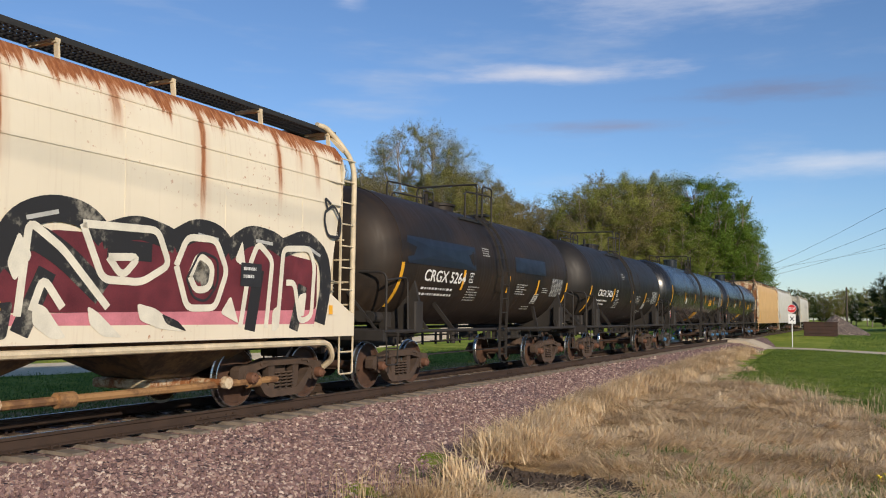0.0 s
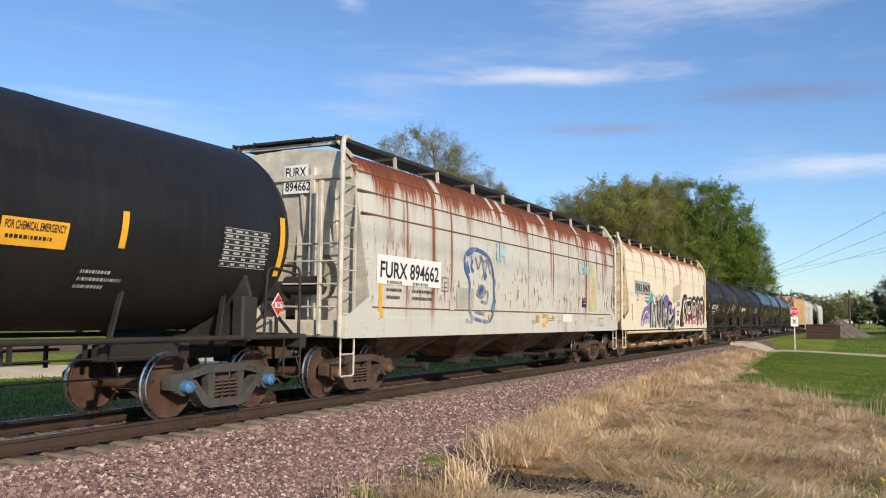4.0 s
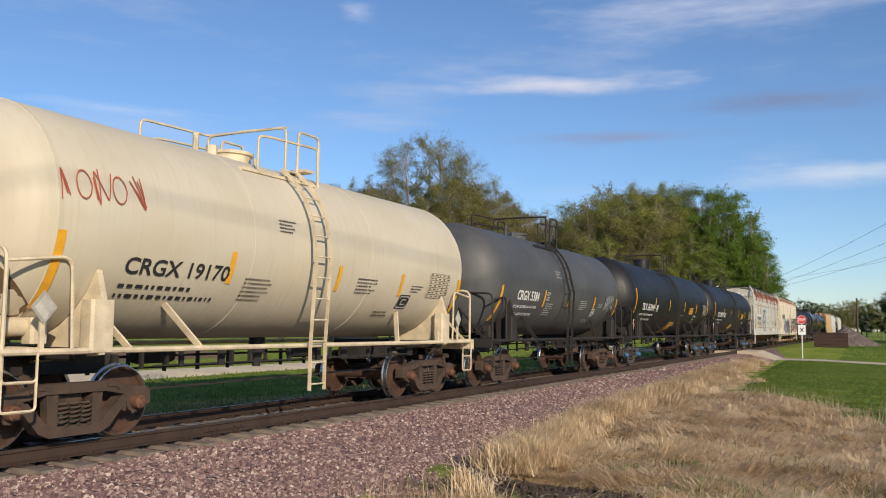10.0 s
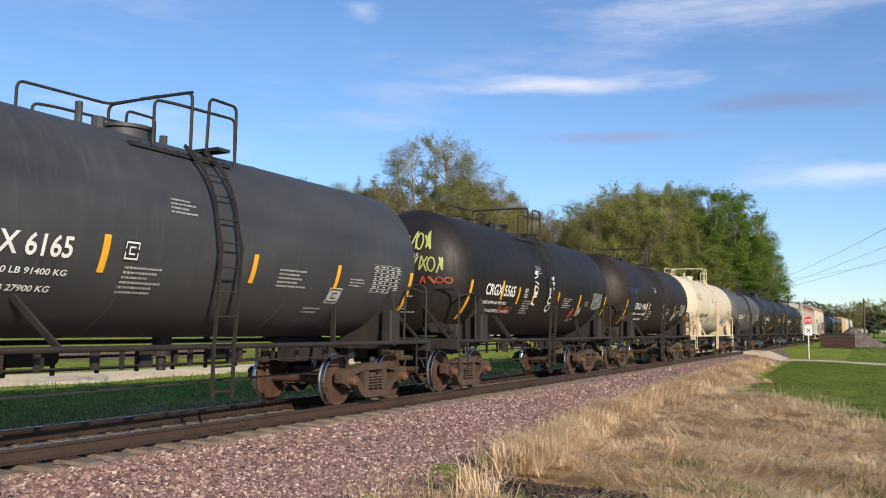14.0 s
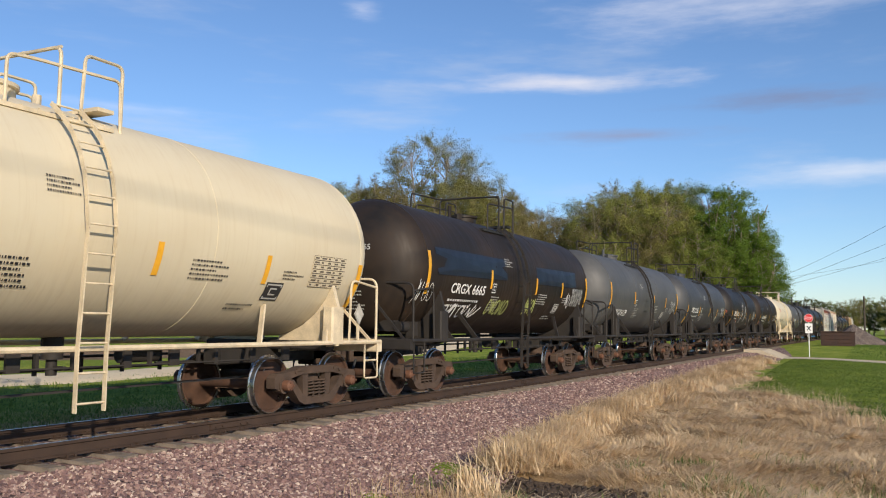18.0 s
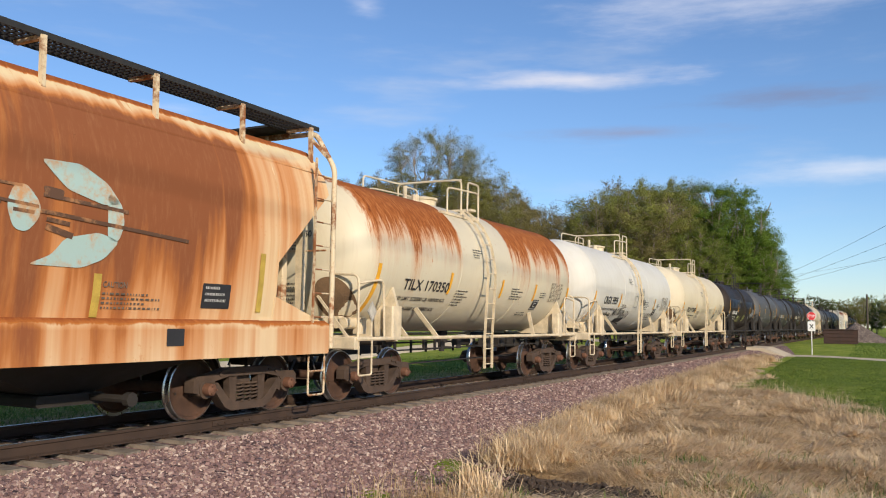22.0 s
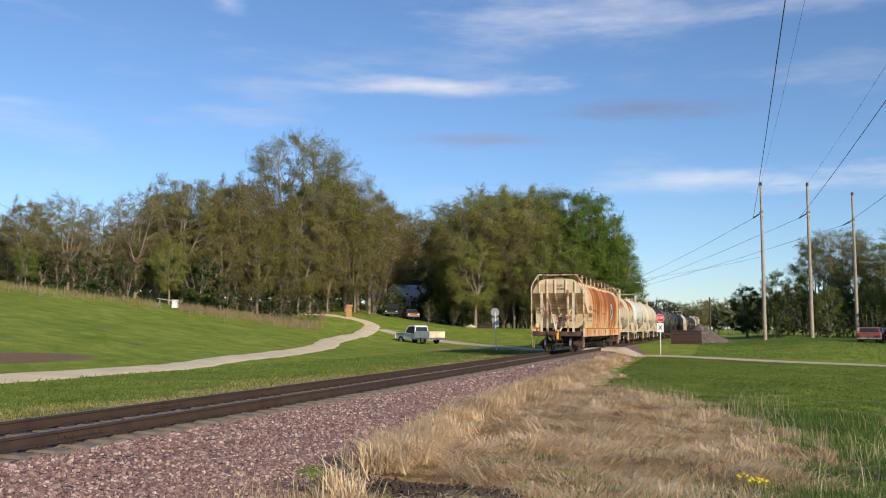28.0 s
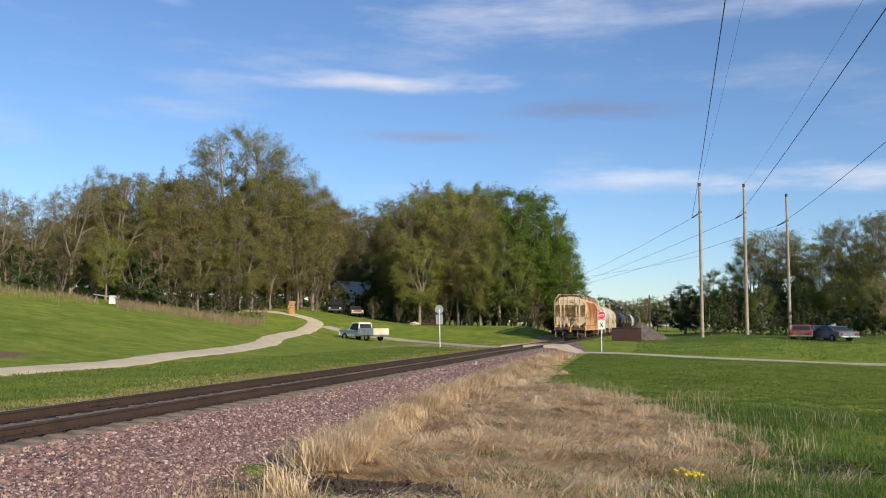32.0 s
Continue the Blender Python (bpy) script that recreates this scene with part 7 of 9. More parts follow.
bars(car, 5.75, 1.9, 0.34, 0.22, 2, lambda a, b: surf(a, b, 0.032), M_WHITEINK, 5)

# the grey hopper's blue outline
car, surf = F62[0], F62[1]
stroke(car, ([(-3.0, 2.98), (-3.45, 3.04), (-3.85, 2.98), (-4.06, 2.8), (-3.98, 2.5), (-3.72, 2.3), (-3.78, 1.9), (-3.72, 1.62), (-3.55, 1.45), (-3.1, 1.4), (-2.7, 1.36)], [(-3.45, 3.04), (-2.95, 2.98), (-2.6, 2.85), (-2.42, 2.55), (-2.35, 2.1), (-2.3, 1.75), (-2.42, 1.5), (-2.6, 1.36)], [(-3.62, 2.78), (-3.7, 2.6), (-3.55, 2.5)]), 0.085, surf, M_BLUESPRAY, 0.02, smooth=0.2, label="blue sprayed outline")
stroke(car, ([(-3.9, 2.9), (-3.6, 3.0)], [(-3.95, 2.7), (-3.8, 2.45)], [(-3.15, 2.15), (-3.05, 2.1), (-3.1, 2.02), (-3.2, 2.06), (-3.15, 2.15)], [(-2.95, 2.5), (-2.85, 2.38)], [(-2.45, 1.6), (-2.3, 1.9)]), 0.14, surf, M_BLUESPRAY, 0.022, smooth=0.08)
stroke(car, ([(-3.45, 2.85), (-3.3, 2.55), (-3.1, 2.9), (-2.95, 2.45), (-2.75, 2.85), (-2.6, 2.5)], [(-3.35, 2.0), (-3.2, 2.22), (-2.95, 2.2), (-2.85, 2.0), (-3.1, 1.92), (-3.35, 2.0)]), 0.05, surf, M_GREYBLUE, 0.021, smooth=0.1)
stroke(car, ([(-3.2, 2.9), (-3.0, 2.75), (-2.75, 2.85)], [(-3.1, 2.0), (-2.7, 2.1), (-2.75, 1.8), (-3.1, 1.85)], [(-3.4, 1.6), (-2.9, 1.55)]), 0.06, surf, M_GREYBLUE, 0.021, smooth=0.1)
blob(car, ((-4.4, 2.12), (-3.5, 2.12), (-3.5, 1.68), (-4.4, 1.68)), surf, plain("grey_touch_up_paint", (0.40, 0.38, 0.32), 0.6), 0.014, soft=0.03)
# pale blue maker's marks, worn to loops and blocks
def loops(y, z, w, h, n):
    return [[(y + w * ((k + 0.5) / n + 0.42 / n * math.cos(a)), z + h * (0.3 + 0.3 * math.sin(a))) for a in [i * 0.6 - 0.4 for i in range(11)]] for k in range(n)]


stroke(car, loops(4.62, 2.86, 0.85, 0.42, 4), 0.05, surf, M_CYANSPRAY, 0.021, smooth=0.03, label="pale blue worn emblem")
stroke(car, ([(4.62, 3.22), (4.45, 3.30), (4.29, 3.14), (4.28, 2.95), (4.40, 2.86), (4.6, 2.93)], [(4.86, 2.9), (4.9, 3.3), (4.97, 3.26), (4.92, 2.88)], [(5.17, 3.2), (5.14, 2.9), (5.24, 2.88)], [(5.05, 3.1), (5.3, 3.12)]), 0.055, surf, M_CYANSPRAY, 0.023, smooth=0.06)
for y0, y1, z0, z1 in ((-2.22, -2.1, 2.85, 3.12), (-2.22, -2.1, 3.18, 3.3), (-2.02, -1.92, 2.82, 3.3), (-1.75, -1.64, 2.82, 3.3), (-1.92, -1.75, 2.98, 3.14)):
    blob(car, ((y0, z0), (y1, z0), (y1, z1), (y0, z1)), surf, M_CYANSPRAY, 0.02, soft=0.02)
M_OCHREWEAR = chipped("yellowed_patchy_paint", (0.52, 0.42, 0.20), (0.58, 0.56, 0.47), 0.46, 0.6)
blob(car, ((5.35, 3.25), (6.15, 3.2), (6.2, 1.75), (5.4, 1.7)), surf, M_OCHREWEAR, 0.013, soft=0.2, label="yellowed stretch of paint")
for y0, z0, y1, z1, m in ((4.62, 1.84, 5.06, 2.12, M_BLACKINK), (2.78, 1.37, 3.58, 1.60, M_SIGNWHITE), (0.53, 1.35, 0.79, 1.56, M_DULLYEL), (1.08, 1.48, 1.26, 1.6, M_DULLYEL), (1.34, 1.47, 1.5, 1.58, M_YELLOW), (1.34, 1.33, 1.5, 1.44, M_YELLOW), (1.06, 1.22, 1.26, 1.36, M_YELLOW),
                          (3.95, 1.3, 4.07, 1.42, M_YELLOW), (6.38, 1.26, 7.0, 1.5, M_TRIMGREY), (-4.75, 1.62, -4.5, 1.85, M_TRIMGREY)):
    blob(car, ((y0, z0), (y1, z0), (y1, z1), (y0, z1)), surf, m, 0.022, soft=0.02, name="small_panel")
bars(car, 4.66, 1.88, 0.36, 0.2, 2, lambda a, b: surf(a, b, 0.028), M_GREYINK, 6)
bars(car, 1.5, 1.38, 0.85, 0.1, 2, lambda a, b: surf(a, b, 0.02), M_WORNINK, 7)
stroke(car, ([(6.38, 1.26), (7.0, 1.26), (7.0, 1.5), (6.38, 1.5), (6.38, 1.26)],), 0.02, surf, M_WORNINK, 0.026)
stroke(car, ([(-5.12, 2.02), (-4.84, 2.02), (-4.84, 2.3), (-5.12, 2.3), (-5.12, 2.02)], [(-5.05, 2.1), (-4.9, 2.1)], [(-5.05, 2.2), (-4.9, 2.2)]), 0.018, surf, M_WORNINK, 0.02)
for y in (-3.9, -2.9, 0.2, 2.3, 5.4):
    scrawl(car, y, 1.3, 0.35, 0.16, surf, M_GREYINK, int(50 + y * 10), 3, 0.012)

# tank cars
car, surf, end_surf = C5565
scrawl(car, -0.35, 3.1, 1.1, 0.46, end_surf, M_LIME, 5, 6, 0.034, 0.03)
scrawl(car, -0.72, 2.72, 0.42, 0.3, end_surf, M_LIME, 15, 3, 0.034, 0.03)
scrawl(car, -0.72, 2.35, 0.42, 0.3, end_surf, M_LIME, 18, 3, 0.034, 0.03)
scrawl(car, 0.1, 2.62, 0.95, 0.38, end_surf, M_LIME, 6, 5, 0.034, 0.03)
scrawl(car, 0.5, 2.38, 0.7, 0.16, end_surf, M_REDSPRAY, 7, 4, 0.022, 0.03)
scrawl(car, -1.35, 1.95, 0.32, 1.0, surf, M_WHITEINK, 8, 5, 0.035, 0.02, True)
scrawl(car, -0.2, 1.9, 0.38, 1.0, surf, M_WHITEINK, 9, 5, 0.035, 0.02, True)
scrawl(car, -3.3, 1.78, 0.9, 0.2, surf, M_REDSPRAY, 10, 5, 0.022)
scrawl(car, 2.0, 1.75, 0.6, 0.3, surf, M_REDSPRAY, 12, 3, 0.022)
car, surf, end_surf = C6665
for poly in (((-4.8, 3.06), (-1.07, 3.05), (-1.1, 2.55), (-4.7, 2.5)), ((0.9, 3.0), (4.1, 3.03), (4.1, 2.58), (0.9, 2.55))):
    blob(car, poly, surf, M_NAVY, 0.012, soft=0.03, label="dark navy painted-out panel")
scrawl(car, -4.3, 1.62, 2.1, 0.3, surf, M_WHITEINK, 31, 8, 0.035)
scrawl(car, -1.9, 1.70, 1.2, 0.4, surf, M_LIME, 32, 5, 0.035)
scrawl(car, 0.3, 1.75, 0.9, 0.42, surf, M_LIME, 33, 4, 0.035)
scrawl(car, -5.6, 1.9, 0.8, 0.45, surf, M_WHITEINK, 34, 4, 0.015)
scrawl(car, 3.3, 1.95, 0.35, 0.45, surf, M_WHITEINK, 35, 2, 0.02)
car, surf, end_surf = C19643
blob(car, ((-5.1, 2.95), (-3.45, 2.95), (-3.45, 2.1), (-5.0, 2.1)), surf, M_NAVY, 0.012, soft=0.03, label="fresh black touched-up panel")
for y, z, k in ((-5.0, 1.75, 41), (0.9, 1.85, 42), (2.6, 1.95, 43)):
    scrawl(car, y, z, 0.5, 0.22, surf, plain("pink_marker_%d" % k, (0.4, 0.18, 0.25), 0.6) if k == 41 else M_LAVENDER, k, 4, 0.016)
car, surf, end_surf = C5264
for poly in (((-4.9, 3.05), (-1.6, 3.05), (-1.6, 2.5), (-4.9, 2.5)), ((0.9, 3.0), (3.2, 3.0), (3.2, 2.6), (0.9, 2.6))):
    blob(car, poly, surf, M_NAVY, 0.012, soft=0.03, label="dark touched-up panel")
car, surf, end_surf = C5959
for y, z, w, h, k, n, wide in ((-3.6, 1.62, 0.8, 0.26, 51, 5, 0.018), (-2.55, 1.74, 0.9, 0.3, 52, 5, 0.022), (-1.65, 1.62, 1.15, 0.34, 57, 6, 0.018), (0.22, 2.5, 0.55, 0.32, 53, 4, 0.026), (0.3, 2.12, 0.8, 0.32, 58, 5, 0.026), (1.2, 1.72, 1.5, 0.2, 54, 8, 0.012), (-3.0, 1.48, 0.7, 0.12, 59, 5, 0.012)):
    scrawl(car, y, z, w, h, surf, M_BLACKINK, k, n, wide)
stroke(car, ([(-4.05, 1.4), (-3.4, 1.5), (-2.6, 1.46), (-1.5, 1.56), (-0.55, 1.46)], [(-2.7, 1.5), (-2.3, 2.0), (-2.1, 1.75)], [(-1.0, 1.6), (-0.7, 1.95)]), 0.024, surf, M_BLACKINK, 0.022, smooth=0.15)
blob(car, ((-1.75, 1.66), (-0.75, 1.7), (-0.8, 1.55), (-1.7, 1.52)), surf, M_BLACKFADE, 0.018, soft=0.05)
scrawl(car, 3.0, 1.6, 1.5, 0.4, surf, M_GREYINK, 55, 6, 0.016)
scrawl(car, -5.4, 1.55, 0.7, 0.5, surf, M_GREYINK, 56, 3, 0.010)
car, surf, end_surf = C19170
scrawl(car, -5.2, 2.85, 1.3, 0.42, surf, M_REDSPRAY, 61, 5, 0.016)
for c_, seed in ((T483, 1), (C19170, 2), (T350, 3)):
    blob(c_[0], ((0.55, 2.2), (0.95, 2.25), (1.15, 1.9), (1.0, 1.55), (0.6, 1.45), (0.45, 1.8)), c_[2], M_SOOT, 0.012, label="brown soot stain on the end", soft=0.3)
car, surf = ACFX[0], ACFX[1]
M_FADEDTEAL = chipped("faded_teal_emblem_paint", (0.36, 0.50, 0.48), (0.50, 0.28, 0.13), 0.46, 0.64)
M_SCRAPE = chipped("dark_scrape", (0.10, 0.05, 0.028), (0.36, 0.17, 0.07), 0.5, 0.62)
for poly in (((2.72, 2.6), (2.8, 2.82), (2.95, 2.85), (3.12, 2.66), (3.12, 2.5), (2.98, 2.33), (2.82, 2.36)), ((3.11, 3.15), (3.63, 3.17), (4.0, 3.0), (4.2, 2.78), (3.95, 2.74), (3.45, 2.86)), ((3.02, 2.0), (3.3, 2.12), (3.46, 2.32), (3.9, 2.42), (4.2, 2.34), (4.0, 2.12), (3.7, 2.0)), ((4.0, 2.9), (4.2, 2.8), (4.25, 2.55), (4.18, 2.32), (4.02, 2.36))):
    blob(car, poly, surf, M_FADEDTEAL, 0.012, soft=0.08, label="faded teal emblem")
for pts, w in (([(-5.4, 2.55), (-3.8, 2.5)], 0.05), ([(-4.2, 2.47), (-2.4, 2.42)], 0.035), ([(-1.2, 2.42), (0.6, 2.35)], 0.05), ([(2.0, 2.62), (2.66, 2.62)], 0.03), ([(2.4, 2.83), (2.9, 2.82)], 0.03), ([(3.15, 2.76), (4.3, 2.70)], 0.045), ([(3.12, 2.58), (5.3, 2.44)], 0.045), ([(2.4, 2.66), (3.1, 2.62)], 0.035), ([(2.8, 2.56), (3.05, 2.55)], 0.04), ([(3.2, 2.5), (3.5, 2.47)], 0.05), ([(3.2, 2.42), (3.55, 2.34)], 0.07)):
    stroke(car, [pts], w, surf, M_SCRAPE, 0.014, label="long dark scrape along the side")
blob(car, ((3.14, 2.86), (3.42, 2.84), (3.38, 2.72), (3.18, 2.74)), surf, M_SCRAPE, 0.016, soft=0.05)
letter(car, "CAUTION", 4.02, 1.80, 0.35, 0.07, lambda a, b: surf(a, b, 0.016), M_WORNINK)
bars(car, 4.02, 1.52, 1.0, 0.22, 4, lambda a, b: surf(a, b, 0.016), M_WORNINK, 71)
for y in (-4.7, 0.3, 5.0):
    blob(car, ((y, 1.32), (y + 0.3, 1.32), (y + 0.3, 1.1), (y, 1.1)), lambda a, b, o=0.0: surf(a, b, o + 0.10), M_BLACKINK, 0.012, soft=0.02, name="small_panel")
blob(car, ((5.63, 1.92), (6.17, 1.92), (6.17, 1.59), (5.63, 1.59)), surf, M_BLACKINK, 0.014, soft=0.02, name="small_panel")
bars(car, 5.68, 1.63, 0.44, 0.25, 3, lambda a, b: surf(a, b, 0.02), M_GREYINK, 72)
# end-of-train device on the last coupler
g = Geo().box((0.1, -9.12, 1.05), (0.13, 0.14, 0.58), cut=0.03)
dev = part("end_of_train_device", g, M_YELLOW, car, "yellow end-of-train marker box on the coupler")
part("lamp_lens", Geo().cyl((0.1, -9.21, 1.18), (0.1, -9.19, 1.18), 0.05, n=12), M_LAMPLENS, dev)
part("air_hose", Geo().tube([(0.1, -9.1, 0.76), (0.0, -9.15, 0.55), (-0.15, -9.1, 0.35), (-0.25, -8.9, 0.3)], 0.025, 6), M_GRATE, dev)
part("antenna_plate", Geo().box((0.02, -9.06, 1.52), (0.05, 0.04, 0.42)), M_SIGNWHITE, dev)

# ---- trees ----
def tree_meshes(seed, height, spread, bole, leaves, size, material, low=0.25, lobes=26, loose=0.62, fork=0.3, wide=0.58, snags=0):
    """A bole that forks into rising limbs; every limb carries boughs that end in a clump of twigs and small leaves,
    spread over a broad rounded crown. fork: where the limbs part; wide: where the crown is broadest; snags: dead pale branches."""
    rnd, r = random.Random(seed), np.random.default_rng(seed)
    g = Geo()
    mid_z, rad = height * (low + wide * (1 - low)), spread * height
    lean = Vector((rnd.uniform(-0.05, 0.05), rnd.uniform(-0.05, 0.05), 0))
    base = [Vector((0, 0, -0.3))] + [Vector((rnd.uniform(-0.12, 0.12), rnd.uniform(-0.12, 0.12), fork * height * k / 3)) + lean * fork * height * k / 3 for k in (1, 2, 3)]
    g.tube(base, [bole, bole * 0.9, bole * 0.82, bole * 0.75], 7)
    limbs, top = [], base[-1]
    count = rnd.randint(5, 7)
    for k in range(count):
        a = 2 * math.pi * (k + rnd.uniform(-0.25, 0.25)) / count
        out = rad * (rnd.uniform(0.45, 0.75) if k else 0.12)
        tip = Vector((out * math.cos(a), out * math.sin(a), height * rnd.uniform(0.74, 0.9)))
        start = top.lerp(base[2], rnd.uniform(0.0, 0.5))
        p = [start]
        for q in (0.25, 0.5, 0.75, 1.0):
            p.append(start.lerp(tip, q) + Vector((rnd.uniform(-1, 1), rnd.uniform(-1, 1), 0)) * height * 0.018 + Vector((math.cos(a), math.sin(a), -0.3)) * out * 0.5 * q * (1 - q))
        g.tube(p, [bole * w for w in (0.55, 0.45, 0.34, 0.22, 0.1)], 6)
        limbs += [(p[i].lerp(p[i + 1], t), i + t) for i in range(4) for t in (0.0, 0.5)]
    starts, ends, sizes, share = [], [], [], []
    for k in range(lobes):
        # clump places spread evenly over a broad egg, most of them towards its skin
        u = 1 - 2 * (k + rnd.random()) / lobes
        a = k * 2.399963 + rnd.uniform(-0.45, 0.45)
        f = rnd.uniform(0.5, 1.0) ** 0.45 * rnd.uniform(0.78, 1.0)
        h = u * f * (height - mid_z if u > 0 else mid_z - low * height)
        w = math.sqrt(1 - u * u) * f * rad
        s = height * rnd.uniform(0.045, 0.085) * (1.15 - 0.35 * (u > 0.4))
        c = Vector((math.cos(a) * w, math.sin(a) * w, mid_z + h))
        c.z = min(c.z, height - s * 0.7)
        q, lv = min(limbs, key=lambda l: (l[0] - c).length + (5.0 if l[0].z > c.z - 0.05 * height else 0.0) + rnd.uniform(0, 1.2))
        mid = q.lerp(c, 0.5) + Vector((rnd.uniform(-0.5, 0.5), rnd.uniform(-0.5, 0.5), rnd.uniform(0.0, 0.9))) * height * 0.025
        rr = bole * rnd.uniform(0.14, 0.24) * (1.2 - 0.15 * lv)
        g.tube([q, mid, c], [rr, rr * 0.65, rr * 0.25], 4)
        away = Vector((math.cos(a), math.sin(a), 0.2 + 0.6 * u))
        weight = s * s * rnd.choice((0.25, 0.8, 1.3, 1.7))
        for j in range(9):
            d = (away * 0.7 + Vector((rnd.gauss(0, 0.8), rnd.gauss(0, 0.8), rnd.gauss(0.1, 0.6)))).normalized() * s * rnd.uniform(0.6, 1.45)
            st = mid.lerp(c, rnd.uniform(0.3, 1.0))
            if st.z + d.z > height:
                d.z = height - st.z
            if j < 6:
                g.tube([st, st + d * 0.5 + Vector((0, 0, rnd.uniform(-0.1, 0.2))), st + d], [rr * 0.3, rr * 0.18, rr * 0.06], 3)
            starts.append(st[:])
            ends.append((st + d)[:])
            sizes.append(s)
            share.append(weight * rnd.uniform(0.4, 1.4))
    for k in range(snags):
        q, lv = limbs[rnd.randrange(len(limbs))]
        d = Vector((rnd.gauss(0, 1), rnd.gauss(0, 1), rnd.uniform(-0.1, 0.9))).normalized() * height * rnd.uniform(0.12, 0.25)
        p = [q, q + d * 0.4 + Vector((0, 0, rnd.uniform(-0.2, 0.2))), q + d * 0.75, q + d + Vector((rnd.uniform(-0.4, 0.4), rnd.uniform(-0.4, 0.4), 0.2))]
        g.tube(p, [bole * 0.2, bole * 0.17, bole * 0.12, bole * 0.04], 5)
    trunk = g.mesh("trunk", M_BARK, 60)
    share = np.array(share) / sum(share)
    k = r.choice(len(share), leaves, p=share)
    u = r.uniform(0.1, 1.08, (leaves, 1))
    root, tip, s = np.array(starts)[k], np.array(ends)[k], np.array(sizes)[k][:, None]
    off = r.normal(size=(leaves, 3))
    c = root + (tip - root) * u + off * s * loose * (0.30 + 0.22 * (1 - u)) * np.array([1.0, 1.0, 0.75])
    # leaves face outwards from their twig and from the crown, so that each clump has a lit and a shaded side
    hub = (c - np.array([0, 0, mid_z])) * np.array([1.0, 1.0, 0.8]) / rad
    out = 0.65 * off + 0.6 * hub + 0.4 * r.normal(size=(leaves, 3)) + np.array([0, 0, 0.3])
    out /= np.linalg.norm(out, axis=1, keepdims=True)
    a = np.cross(out, r.normal(size=(leaves, 3)))
    a /= np.linalg.norm(a, axis=1, keepdims=True)
    b = np.cross(out, a)
    s = size * r.uniform(0.5, 1.5, (leaves, 1))
    v = np.stack([c - a * s, c - b * s * 0.5, c + a * s, c + b * s * 0.5], 1).reshape(-1, 3)
    return trunk, raw_mesh("crown", v, np.arange(4 * leaves).reshape(-1, 4), material)


def tree_kind(name, label, *args, **more):
    t = thing(name, label, "tree" if "tree" in name else "bush")
    trunk, crown = tree_meshes(*args, **more)
    part("trunk", trunk, None, t, "grey-brown branching trunk and limbs")
    part("crown", crown, None, t, "crown of small spring leaves with gaps")
    return t


TALL = {"open": 22.0, "olive": 17.0, "olive2": 16.0, "bare": 15.0, "fresh": 17.0, "green": 17.0, "bright": 16.0, "dark": 13.0, "bush": 4.0, "brush": 4.5, "scrub": 7.0}
KINDS = {
    "open": tree_kind("tree", "tall open-crowned tree with sparse olive spring leaves", 3, 22.0, 0.30, 0.42, 56000, 0.062, M_LEAF_OLIVE, low=0.42, lobes=105, fork=0.42, wide=0.68, snags=4, loose=0.5),
    "olive": tree_kind("tree", "woodland tree with olive-brown spring leaves", 7, 17.0, 0.29, 0.26, 52000, 0.066, M_LEAF_OLIVE, low=0.14, lobes=95, snags=7),
    "olive2": tree_kind("tree", "slender woodland tree with olive leaves", 12, 16.0, 0.24, 0.22, 40000, 0.066, M_LEAF_OLIVE2, low=0.14, lobes=80, snags=5),
    "bare": tree_kind("tree", "half-bare woodland tree with pale twigs and thin leaves", 17, 15.0, 0.29, 0.24, 16000, 0.062, M_LEAF_OLIVE2, low=0.25, lobes=80, snags=8),
    "fresh": tree_kind("tree", "broad tree with yellow-green spring leaves", 26, 17.0, 0.28, 0.27, 54000, 0.068, M_LEAF_FRESH, low=0.12, lobes=95, snags=4),
    "green": tree_kind("tree", "full tree with fresh green leaves", 21, 17.0, 0.28, 0.28, 54000, 0.070, M_LEAF_GREEN, low=0.12, lobes=90, snags=2),
    "bright": tree_kind("tree", "dense tree with bright green leaves", 33, 16.0, 0.31, 0.28, 56000, 0.076, M_LEAF_BRIGHT, low=0.08, lobes=95, wide=0.5),
    # shade inside the wood is put into the darker leaf colour here
    "dark": tree_kind("tree", "tree with green leaves coloured dark for shade", 41, 13.0, 0.33, 0.24, 46000, 0.072, M_LEAF_DARK, low=0.04, lobes=79, fork=0.2),
    "bush": tree_kind("bush", "undergrowth bush with green leaves", 52, 4.0, 0.5, 0.06, 9000, 0.06, M_LEAF_GREEN, low=0.03, lobes=26, fork=0.12, wide=0.5),
    "brush": tree_kind("bush", "dark tangled undergrowth bush", 57, 4.5, 0.5, 0.06, 9000, 0.066, M_LEAF_DARK, low=0.03, lobes=26, fork=0.12, wide=0.5),
    "scrub": tree_kind("bush", "twiggy half-bare brown undergrowth", 63, 7.0, 0.3, 0.07, 6000, 0.055, M_LEAF_SCRUB, low=0.05, lobes=44, fork=0.08, wide=0.55, snags=12),
}
PLANTED = set()


def plant(kind, az, dist, height, rnd, group):
    """A tree at a bearing (degrees left of the track's line) and distance from where the camera stands."""
    x, y = EYE[0] - dist * math.sin(radians(az)), dist * math.cos(radians(az))
    s = height / TALL[kind]
    m = pose(x, y, float(land(x, y)) - 0.05, 0, 0, rnd.uniform(0, 360))
    if kind not in PLANTED:
        PLANTED.add(kind)
        ob = KINDS[kind]
        ob.matrix_basis = m
    else:
        ob = copy_thing(KINDS[kind], m)
    ob.scale = (s * rnd.uniform(0.9, 1.15), s * rnd.uniform(0.9, 1.15), s)
    ob["group"] = group
    return ob


rnd = random.Random(4)
WOOD = "trees of the wood beyond the track"


